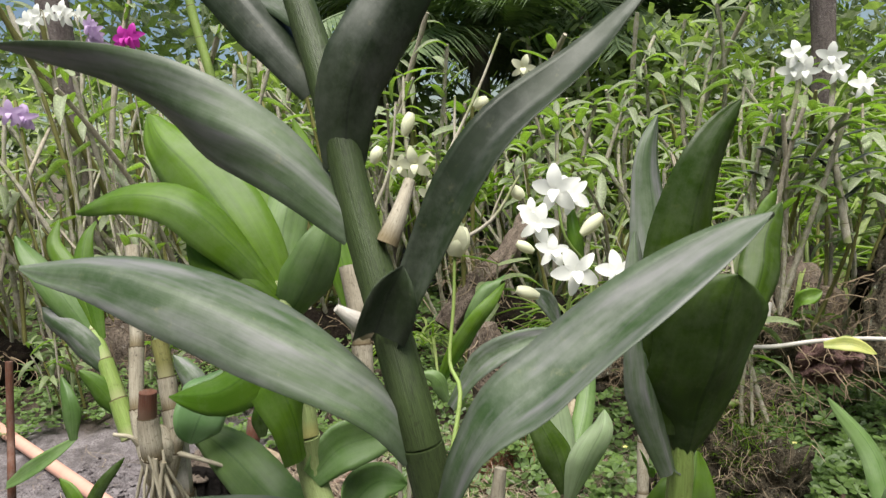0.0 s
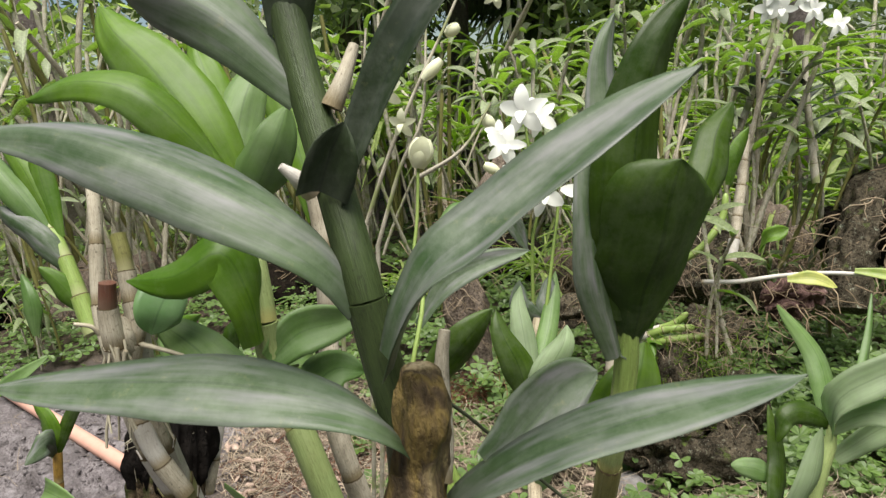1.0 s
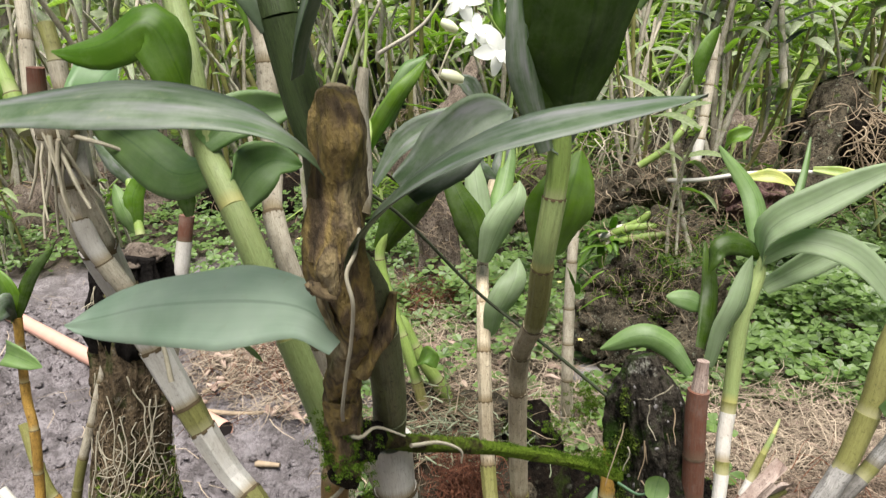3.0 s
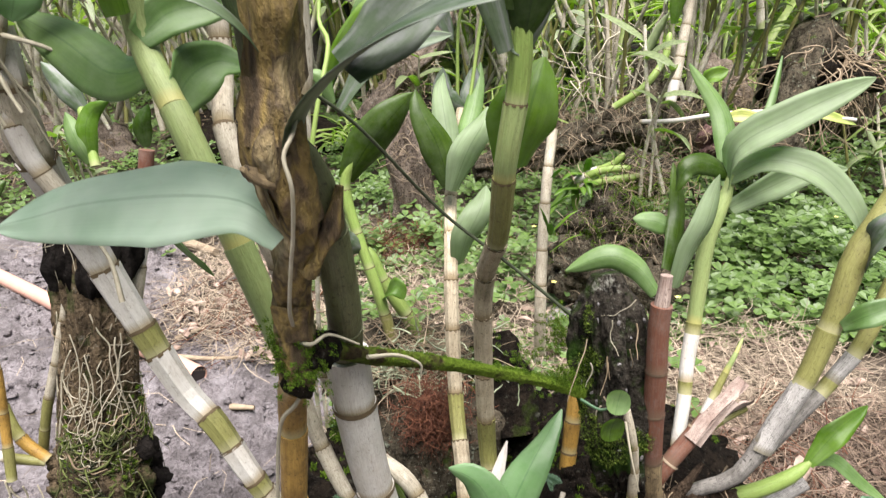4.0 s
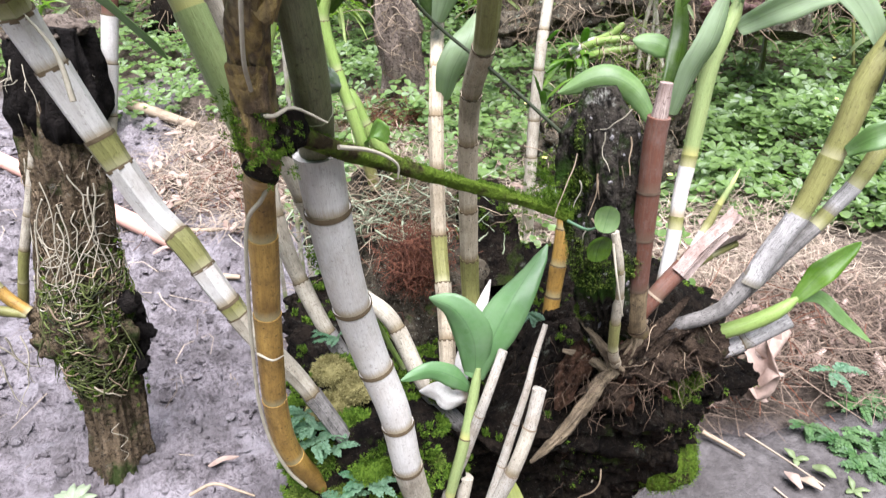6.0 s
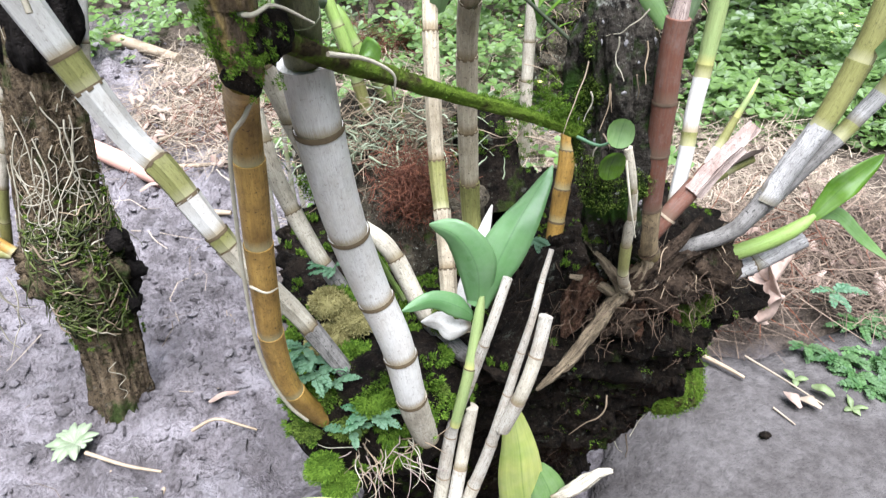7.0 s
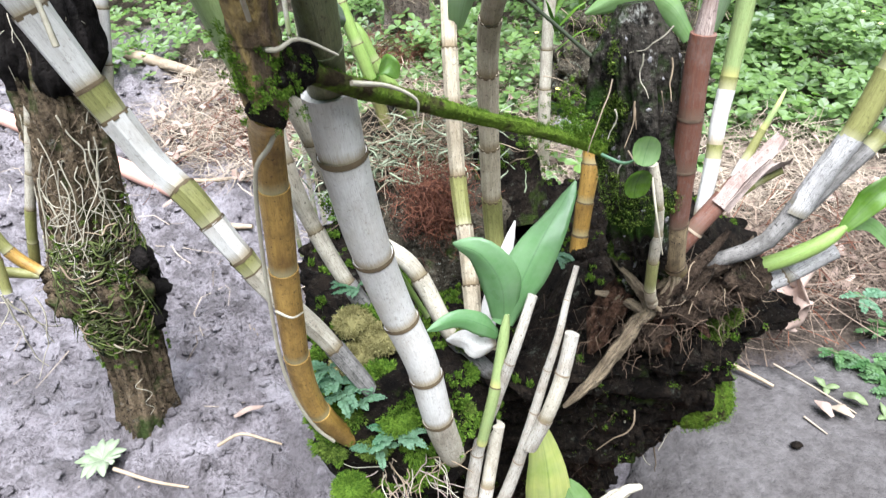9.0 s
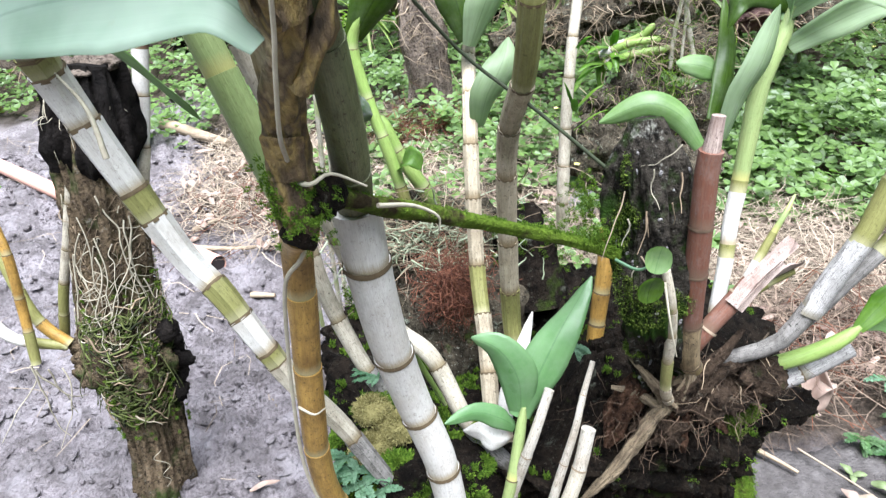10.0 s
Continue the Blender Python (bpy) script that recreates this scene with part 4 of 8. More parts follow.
# thin dark twig crossing behind
twig = root("thin_twig", (0.240, 0.556, 0.577), "thin dark straight twig leaning on the stub", "twig")
part("twig_stem", strand([(0.243, 0.559, 0.574), (0.199, 0.570, 0.614), (0.161, 0.581, 0.646), (0.122, 0.553, 0.703), (0.101, 0.537, 0.727)], 0.0011, 6, 6, 0.8), TWIG_DARK, twig)

# ---- canes on the stump ----
GROUP = "orchid canes on the stump"


def orchid(base, label, group=GROUP):
    return root("orchid_cane", base, label, "orchid", group)


# golden cane with its brown stub end
oc = orchid((0.068, 0.509, 0.389), "golden-brown orchid cane with peeling bark and a dead top")
cane(oc, [(0.080, 0.535, 0.330), (0.071, 0.527, 0.352), (0.0645, 0.521, 0.374), (0.0600, 0.515, 0.406), (0.0610, 0.510, 0.443), (0.0650, 0.505, 0.476), (0.0700, 0.501, 0.516), (0.0750, 0.497, 0.549), (0.0815, 0.489, 0.595), (0.092, 0.459, 0.621)], 0.0074, 0.0072, [GOLD_CANE], 0.062, 0.062, 18, False, 0.03)
part("dead_top", gnarled([(0.092, 0.459, 0.622), (0.094, 0.457, 0.646), (0.0955, 0.453, 0.662), (0.1015, 0.440, 0.688), (0.106, 0.431, 0.704), (0.1045, 0.424, 0.732), (0.106, 0.428, 0.753), (0.109, 0.423, 0.773), (0.109, 0.427, 0.783), (0.109, 0.428, 0.786)], [0.0072, 0.0074, 0.0074, 0.0072, 0.0074, 0.0100, 0.0086, 0.0078, 0.0066, 0.003], 5, 0.30, 36, 12), DEAD_BARK, oc, "dead brown flaking cane top")
part("knob", gnarled([(0.103, 0.420, 0.722), (0.099, 0.415, 0.724), (0.0965, 0.411, 0.728)], [0.0040, 0.0028, 0.0010], 3, 0.6, 16, 6), BROWN_CANE, oc)
part("side_stub", gnarled([(0.106, 0.437, 0.682), (0.112, 0.435, 0.691), (0.117, 0.434, 0.699), (0.121, 0.435, 0.713)], [0.0045, 0.0038, 0.0034, 0.0014], 4, 0.5, 20, 8), DEAD_BARK, oc)
for k, (pts, a0, a1) in enumerate((([(0.106, 0.431, 0.704), (0.105, 0.427, 0.718), (0.1045, 0.424, 0.731)], 3.3, 4.6), ([(0.1045, 0.424, 0.731), (0.105, 0.426, 0.742), (0.106, 0.427, 0.751)], 2.0, 3.4), ([(0.106, 0.430, 0.708), (0.105, 0.426, 0.722), (0.1045, 0.424, 0.733)], 1.6, 2.7), ([(0.094, 0.457, 0.648), (0.095, 0.454, 0.658), (0.0965, 0.451, 0.667)], 2.4, 3.9))):
    peel(oc, pts, 0.0086, a0, a1, DEAD_BARK, k * 3.1, 0.12, "bark_flake")
part("aerial_root", strand([(0.068, 0.511, 0.365), (0.061, 0.507, 0.385), (0.056, 0.503, 0.415), (0.055, 0.500, 0.450), (0.060, 0.495, 0.497), (0.067, 0.488, 0.542), (0.076, 0.478, 0.584), (0.086, 0.473, 0.599), (0.096, 0.471, 0.616)], 0.0011, 6, 6, 0.9), ROOT, oc, "pale thin aerial root")
part("aerial_root", strand([(0.096, 0.446, 0.655), (0.099, 0.431, 0.670), (0.104, 0.421, 0.692), (0.107, 0.416, 0.704), (0.110, 0.409, 0.721), (0.109, 0.409, 0.731), (0.112, 0.412, 0.737), (0.113, 0.420, 0.742)], 0.0008, 6, 6, 0.8), ROOT, oc)
part("aerial_root", strand([(0.062, 0.496, 0.494), (0.071, 0.489, 0.495), (0.075, 0.498, 0.490)], 0.0009), ROOT, oc)
cane(oc, [(0.112, 0.430, 0.744), (0.114, 0.436, 0.756), (0.115, 0.443, 0.777), (0.117, 0.446, 0.789)], 0.0045, 0.0018, [GREY_CANE, BROWN_CANE], 0.035)

# thick white cane and the leafy shoot above it, its backlit shade painted in
oc = orchid((0.136, 0.510, 0.364), "thick papery white orchid cane with a leafy green top, darkened as backlit")
cane(oc, [(0.143, 0.524, 0.318), (0.139, 0.517, 0.346), (0.135, 0.512, 0.381), (0.130, 0.513, 0.427), (0.119, 0.515, 0.473), (0.112, 0.508, 0.523), (0.109, 0.501, 0.571), (0.108, 0.498, 0.608)], 0.0096, 0.0112, [GREY_CANE, WHITE_CANE], 0.047, 0.028, 24, swell=0.025, at=(0, 0.060, 0.100, 0.146, 0.199, 0.264, 0.325))
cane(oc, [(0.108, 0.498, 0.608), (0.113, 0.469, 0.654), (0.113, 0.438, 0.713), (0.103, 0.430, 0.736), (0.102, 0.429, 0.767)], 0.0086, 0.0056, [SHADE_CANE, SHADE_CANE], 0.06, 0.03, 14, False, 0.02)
cane(oc, [(0.102, 0.429, 0.767), (0.098, 0.430, 0.785), (0.094, 0.430, 0.811), (0.089, 0.438, 0.832), (0.084, 0.446, 0.852), (0.079, 0.454, 0.872), (0.074, 0.462, 0.897), (0.068, 0.471, 0.921), (0.061, 0.480, 0.946), (0.058, 0.488, 0.970)], 0.0066, 0.0052, [STEM_SHADED, STEM_SHADED], 0.05, 0.04, 16, False, 0.0)
UPS = (0.0, 0.80, 0.60)
shoot_leaves = (
    ([(0.094, 0.431, 0.806), (0.085, 0.426, 0.822), (0.067, 0.426, 0.836), (0.038, 0.433, 0.851), (0.006, 0.441, 0.861), (-0.025, 0.447, 0.863)], 0.029, UPS, 0.42, LEAF_GREY),
    ([(0.102, 0.413, 0.791), (0.107, 0.410, 0.804), (0.116, 0.409, 0.817), (0.130, 0.412, 0.826), (0.148, 0.416, 0.839), (0.168, 0.419, 0.852), (0.190, 0.422, 0.866)], 0.027, (0.1, 0.90, 0.48), 0.42, LEAF_GREY),
    ([(0.080, 0.451, 0.867), (0.058, 0.450, 0.890), (0.031, 0.455, 0.905), (-0.005, 0.468, 0.921), (-0.042, 0.478, 0.934)], 0.025, (0.15, 0.55, 0.85), 0.5, LEAF_GREY, (0.1, -1.0, 0.15)),
    ([(0.087, 0.437, 0.834), (0.097, 0.434, 0.852), (0.111, 0.434, 0.876), (0.125, 0.436, 0.893), (0.148, 0.440, 0.909), (0.171, 0.448, 0.931)], 0.0165, (-0.75, 0.5, 0.5), 0.5, LEAF_SHADED, (0.1, 0.75, 0.6)),
    ([(0.076, 0.457, 0.884), (0.080, 0.454, 0.906), (0.089, 0.455, 0.923), (0.102, 0.461, 0.943), (0.112, 0.469, 0.959)], 0.023, (1.0, 0.3, 0.1), 0.45, LEAF_SHADED),
    ([(0.068, 0.467, 0.910), (0.056, 0.469, 0.928), (0.041, 0.473, 0.946), (0.021, 0.480, 0.960)], 0.020, (0.3, 0.6, 0.8), 0.5, LEAF_SHADED),
    ([(0.065, 0.474, 0.934), (0.054, 0.480, 0.950), (0.046, 0.487, 0.965)], 0.022, (0.5, 0.6, 0.6), 0.4, LEAF_GREY),
    ([(0.104, 0.431, 0.756), (0.098, 0.420, 0.770), (0.083, 0.417, 0.780), (0.053, 0.421, 0.786), (0.015, 0.430, 0.785), (-0.031, 0.442, 0.781)], 0.026, (-0.36, 0.93, 0.36), 0.12, LEAF_GREY),
    ([(0.108, 0.430, 0.722), (0.115, 0.419, 0.741), (0.132, 0.412, 0.757), (0.155, 0.410, 0.768), (0.184, 0.412, 0.774), (0.221, 0.420, 0.777)], 0.026, (0.28, 0.95, 0.17), 0.12, LEAF_GREY),
    ([(0.128, 0.424, 0.752), (0.140, 0.430, 0.760), (0.154, 0.437, 0.771), (0.165, 0.442, 0.773)], 0.022, (0.2, 0.5, 0.85), 0.3, LEAF_GREY),
    ([(0.102, 0.428, 0.699), (0.088, 0.432, 0.711), (0.060, 0.439, 0.712), (0.025, 0.449, 0.707), (-0.009, 0.458, 0.698)], 0.039, (0.0, 0.80, 0.60), 0.22, LEAF_LIT),
)
for i, (spine, wd, side, fold, mat, *turn) in enumerate(shoot_leaves):
    part("leaf", leaf(spine, wd, side, fold, nl=24, nw=10, base_w=0.32 if mat is LEAF_LIT else 0.55, tip=2.3 if mat is LEAF_LIT else 3.8, wave=0.03, seed=i, side2=turn[0] if turn else None), mat, oc)
part("sheath", leaf([(0.084, 0.433, 0.839), (0.089, 0.430, 0.850), (0.094, 0.429, 0.858)], 0.017, (1, 0.2, 0.2), -0.8, nl=8, base_w=0.9), LEAF_SHADED, oc)
part("bud", strand([(0.081, 0.438, 0.839), (0.078, 0.434, 0.843), (0.074, 0.432, 0.847)], 0.004, 8, 5, 0.3), WHITE_CANE, oc, "pale sprouting bud")
part("bud", strand([(0.088, 0.447, 0.862), (0.092, 0.449, 0.870), (0.096, 0.453, 0.880)], 0.0035, 8, 5, 0.5), GREY_CANE, oc)

# diagonal white cane that carries an offshoot
oc = orchid((0.094, 0.531, 0.385), "long slanting papery white orchid cane with olive bands")
cane(oc, [(0.111, 0.552, 0.319), (0.094, 0.535, 0.382), (0.071, 0.540, 0.431), (0.052, 0.539, 0.467), (0.035, 0.543, 0.501), (0.018, 0.552, 0.532), (-0.002, 0.563, 0.556), (-0.034, 0.571, 0.642), (-0.037, 0.546, 0.710), (-0.040, 0.548, 0.761)], 0.0052, 0.0106, [CRACK_CANE, GREY_CANE, OLIVE_CANE, WHITE_CANE, OLIVE_CANE, WHITE_CANE, OLIVE_CANE, WHITE_CANE, WHITE_CANE, OLIVE_CANE, WHITE_CANE, GREY_CANE, WHITE_CANE, GREY_CANE], 0.034, 0.05, 7, flat=True, at=(0, 0.11, 0.185, 0.195, 0.220, 0.243, 0.292, 0.310, 0.350, 0.380, 0.392, 0.425, 0.46, 0.49))
part("aerial_root", strand([(-0.014, 0.548, 0.619), (-0.019, 0.557, 0.641), (-0.031, 0.563, 0.659)], 0.0016, 6, 5), ROOT, oc)
cane(oc, [(-0.021, 0.539, 0.677), (-0.034, 0.538, 0.707), (-0.039, 0.542, 0.741), (-0.040, 0.543, 0.763)], 0.0050, 0.0045, [GREY_CANE, WHITE_CANE], 0.026, 0.02, 12)
cane(oc, [(-0.038, 0.539, 0.745), (-0.034, 0.539, 0.756), (-0.031, 0.541, 0.766), (-0.033, 0.545, 0.781), (-0.035, 0.549, 0.797), (-0.038, 0.553, 0.809)], 0.0052, 0.0036, [GREY_CANE, GREY_CANE, GREY_CANE, OLIVE_CANE], 0.018, 0.015, 12, swell=0.14)
cane(oc, [(-0.039, 0.537, 0.747), (-0.038, 0.532, 0.765), (-0.038, 0.532, 0.778), (-0.036, 0.532, 0.791)], 0.0066, 0.0036, [GREY_CANE, GREY_CANE, RED_CANE], 0.016, 0.014, 12, swell=0.10)
cane(oc, [(-0.032, 0.547, 0.683), (-0.044, 0.548, 0.721), (-0.056, 0.557, 0.766), (-0.058, 0.573, 0.813), (-0.063, 0.590, 0.850)], 0.0042, 0.0034, [GREY_CANE], 0.035, 0.02, 10)
for k in range(14):
    p = Vector((-0.037, 0.531, 0.763)) + Vector((rnd(-0.005, 0.006), rnd(-0.004, 0.003), rnd(-0.004, 0.003)))
    part("aerial_root", strand(wander(p, (rnd(-0.5, 0.5), rnd(-0.2, 0.2), -1), rnd(0.03, 0.055), 6, 0.16, 0.1), rnd(0.0007, 0.0013), 5, 4, 0.6), ROOT, oc)
part("aerial_root", strand([(-0.043, 0.530, 0.767), (-0.045, 0.528, 0.772), (-0.052, 0.527, 0.774)], 0.0011, 6, 5, 0.8), ROOT, oc)
part("aerial_root", strand([(-0.031, 0.538, 0.759), (-0.013, 0.537, 0.753), (0.000, 0.542, 0.744)], 0.0014), ROOT, oc)
part("knot", blob((-0.037, 0.538, 0.763), (0.008, 0.007, 0.010), 0.5, 70, 16, 10), GREY_CANE, oc)

part("leaf", leaf([(0.000, 0.537, 0.680), (0.024, 0.519, 0.671), (0.039, 0.511, 0.659), (0.049, 0.511, 0.648)], 0.020, (0.5, 0.2, -0.8), 0.3, nl=14, nw=8, seed=5), LEAF_FRESH, oc)


# offshoot with bright leaves on it
oc = orchid((-0.063, 0.557, 0.761), "young green orchid offshoot with yellow-green leaves")
cane(oc, [(-0.061, 0.557, 0.759), (-0.070, 0.565, 0.782), (-0.078, 0.572, 0.801), (-0.088, 0.580, 0.817)], 0.0052, 0.003, [GREEN_CANE], 0.02)
for i, (spine, wd, side, mat) in enumerate((
    ([(-0.072, 0.566, 0.790), (-0.086, 0.568, 0.808), (-0.104, 0.574, 0.820), (-0.110, 0.580, 0.823)], 0.014, (0.2, 0.3, 0.9), LEAF_GREY),
    ([(-0.081, 0.573, 0.806), (-0.096, 0.576, 0.830), (-0.112, 0.583, 0.848), (-0.124, 0.590, 0.860)], 0.017, (0.8, 0.2, -0.4), LEAF_FRESH),
    ([(-0.079, 0.574, 0.809), (-0.095, 0.583, 0.841), (-0.105, 0.590, 0.855), (-0.104, 0.597, 0.866)], 0.013, (1, 0.2, 0.2), LEAF_BRIGHT),
    ([(-0.078, 0.573, 0.806), (-0.087, 0.583, 0.840), (-0.087, 0.591, 0.857), (-0.084, 0.597, 0.864)], 0.013, (1, 0.3, 0.2), LEAF_BRIGHT),
    ([(-0.065, 0.560, 0.769), (-0.074, 0.560, 0.784), (-0.084, 0.561, 0.794)], 0.012, (0.4, 0.3, 0.8), LEAF_BRIGHT),
    ([(-0.090, 0.556, 0.760), (-0.090, 0.558, 0.777), (-0.096, 0.565, 0.790)], 0.009, (1, 0.2, 0.0), LEAF_FRESH),
)):
    part("leaf", leaf(spine, wd, side, 0.35, nl=12, wave=0.02, seed=i), mat, oc)

# pale green cane leaning back from the fork, with broad bright leaves
oc = orchid((0.085, 0.472, 0.634), "pale green orchid cane with broad yellow-green leaves")
cane(oc, [(0.086, 0.472, 0.628), (0.057, 0.493, 0.716), (0.039, 0.515, 0.751), (0.037, 0.517, 0.781), (0.031, 0.532, 0.806), (0.025, 0.542, 0.835)], 0.0066, 0.0055, [PALE_CANE], 0.06, 0.05, 16, False, 0.03)
for i, (spine, wd, side, fold, mat) in enumerate((
    ([(0.025, 0.539, 0.828), (0.013, 0.544, 0.853), (-0.009, 0.558, 0.882), (-0.030, 0.570, 0.902), (-0.041, 0.582, 0.916)], 0.038, (0.75, 0.3, 0.6), 0.3, LEAF_BRIGHT),
    ([(0.026, 0.536, 0.831), (0.013, 0.529, 0.853), (-0.007, 0.526, 0.874), (-0.031, 0.528, 0.879), (-0.055, 0.532, 0.873)], 0.024, (0.1, 0.6, 0.8), 0.35, LEAF_BRIGHT),
    ([(0.025, 0.544, 0.834), (0.018, 0.555, 0.856), (0.011, 0.568, 0.877), (-0.000, 0.586, 0.899)], 0.026, (1, 0.4, 0.2), 0.3, LEAF_BRIGHT),
    ([(0.028, 0.544, 0.834), (0.026, 0.555, 0.853), (0.030, 0.568, 0.873), (0.038, 0.581, 0.888)], 0.024, (1, 0.5, 0.1), 0.35, LEAF_FRESH),
    ([(0.029, 0.539, 0.819), (0.040, 0.537, 0.835), (0.048, 0.540, 0.851), (0.052, 0.547, 0.863)], 0.026, (1, 0.4, -0.1), 0.3, LEAF_FRESH),
    ([(0.027, 0.534, 0.826), (0.017, 0.528, 0.838), (0.004, 0.527, 0.847), (-0.009, 0.532, 0.857)], 0.024, (0.2, 0.5, 0.8), 0.3, LEAF_BRIGHT),
    ([(-0.003, 0.546, 0.791), (-0.010, 0.538, 0.785), (-0.016, 0.534, 0.775), (-0.022, 0.535, 0.764)], 0.027, (1, 0.2, 0.35), 0.3, LEAF_YOUNG),
    ([(0.037, 0.507, 0.766), (0.036, 0.504, 0.789), (0.027, 0.505, 0.807), (0.008, 0.502, 0.799), (-0.013, 0.505, 0.798)], 0.026, (0.3, 0.5, 0.8), 0.45, LEAF_BRIGHT),
    ([(0.039, 0.511, 0.756), (0.051, 0.519, 0.765), (0.068, 0.525, 0.767), (0.078, 0.530, 0.767)], 0.022, (0.2, 0.4, 0.9), 0.35, LEAF_FRESH),
    ([(0.041, 0.510, 0.745), (0.020, 0.520, 0.742), (-0.004, 0.538, 0.755), (-0.031, 0.555, 0.767)], 0.028, (0.1, 0.6, 0.7), 0.35, LEAF_FRESH),
    ([(0.049, 0.500, 0.728), (0.053, 0.517, 0.738), (0.063, 0.529, 0.743), (0.076, 0.533, 0.739)], 0.026, (0.0, 0.5, 0.85), 0.3, LEAF_FRESH),
)):
    part("leaf", leaf(spine, wd, side, fold, nl=18, nw=8, base_w=0.5, wave=0.03, seed=i * 1.7), mat, oc)

# canes standing behind the white one
oc = orchid((0.173, 0.558, 0.360), "grey papery orchid cane standing behind")
cane(oc, [(0.176, 0.560, 0.355), (0.150, 0.572, 0.389), (0.129, 0.593, 0.434), (0.096, 0.606, 0.470), (0.063, 0.567, 0.643), (0.049, 0.576, 0.699), (0.046, 0.602, 0.727), (0.047, 0.616, 0.785), (0.042, 0.627, 0.825)], 0.0066, 0.0058, [CRACK_CANE, GREY_CANE, GREY_CANE, WHITE_CANE, GREY_CANE], 0.045, 0.04, 12)
for i, (spine, wd, side, mat) in enumerate((
    ([(0.048, 0.598, 0.735), (0.040, 0.587, 0.734), (0.031, 0.581, 0.728), (0.025, 0.579, 0.719)], 0.020, (0.6, 0.5, 0.6), LEAF_FRESH),
    ([(0.044, 0.618, 0.797), (0.036, 0.633, 0.835), (0.023, 0.649, 0.871), (0.010, 0.665, 0.912)], 0.024, (1, 0.2, 0.1), LEAF_BRIGHT),
)):
    part("leaf", leaf(spine, wd, side, 0.3, nl=12, seed=i), mat, oc)
oc = orchid((0.097, 0.592, 0.394), "short dark grey orchid cane with moss")
cane(oc, [(0.115, 0.596, 0.338), (0.097, 0.595, 0.389), (0.080, 0.602, 0.426), (0.065, 0.615, 0.463), (0.058, 0.618, 0.496), (0.053, 0.630, 0.525)], 0.0058, 0.0062, [GREY_CANE, CRACK_CANE, GREY_CANE], 0.05, 0.03, 12)
tufts("moss", [(Vector((0.087, 0.605, 0.468)).lerp(Vector((0.076, 0.618, 0.482)), rnd(0, 1)) + Vector((rnd(-.004, .004), rnd(-.003, .003), rnd(-.004, .004))), (0, -1, 0.5), .8) for _ in range(50)], "", MOSS, 0.004, 8, oc)

# two thin jointed canes with leaves in the middle
oc = orchid((0.170, 0.605, 0.367), "thin ribbed pale orchid cane with a tuft of grey-green leaves")
cane(oc, [(0.169, 0.602, 0.364), (0.170, 0.638, 0.405), (0.169, 0.675, 0.446), (0.171, 0.704, 0.524), (0.174, 0.731, 0.556), (0.181, 0.805, 0.583), (0.197, 0.846, 0.646)], 0.0068, 0.0052, [TAN_CANE, TAN_CANE, OLIVE_CANE, TAN_CANE, TAN_CANE, TAN_CANE], 0.045, 0.03, 40, ribs=10)
for i, (spine, wd, side, mat) in enumerate((
    ([(0.177, 0.767, 0.598), (0.169, 0.766, 0.634), (0.157, 0.774, 0.661), (0.154, 0.787, 0.678)], 0.030, (0.9, 0.2, -0.2), LEAF_OLIVE),
    ([(0.180, 0.771, 0.597), (0.179, 0.801, 0.639), (0.177, 0.826, 0.669), (0.181, 0.842, 0.681)], 0.024, (1, 0.2, 0.1), LEAF_PALE),
    ([(0.179, 0.765, 0.594), (0.193, 0.763, 0.628), (0.208, 0.772, 0.649), (0.214, 0.787, 0.660)], 0.030, (0.9, 0.2, 0.3), LEAF_PALE),
    ([(0.179, 0.721, 0.545), (0.186, 0.716, 0.571), (0.199, 0.724, 0.592), (0.206, 0.741, 0.605)], 0.028, (0.9, 0.3, 0.3), LEAF_PALE),
    ([(0.182, 0.787, 0.607), (0.201, 0.822, 0.638), (0.214, 0.856, 0.667), (0.219, 0.874, 0.684)], 0.020, (1, 0.2, 0.1), LEAF_FRESH),
)):
    part("leaf", leaf(spine, wd, side, 0.3, nl=12, seed=i), mat, oc)

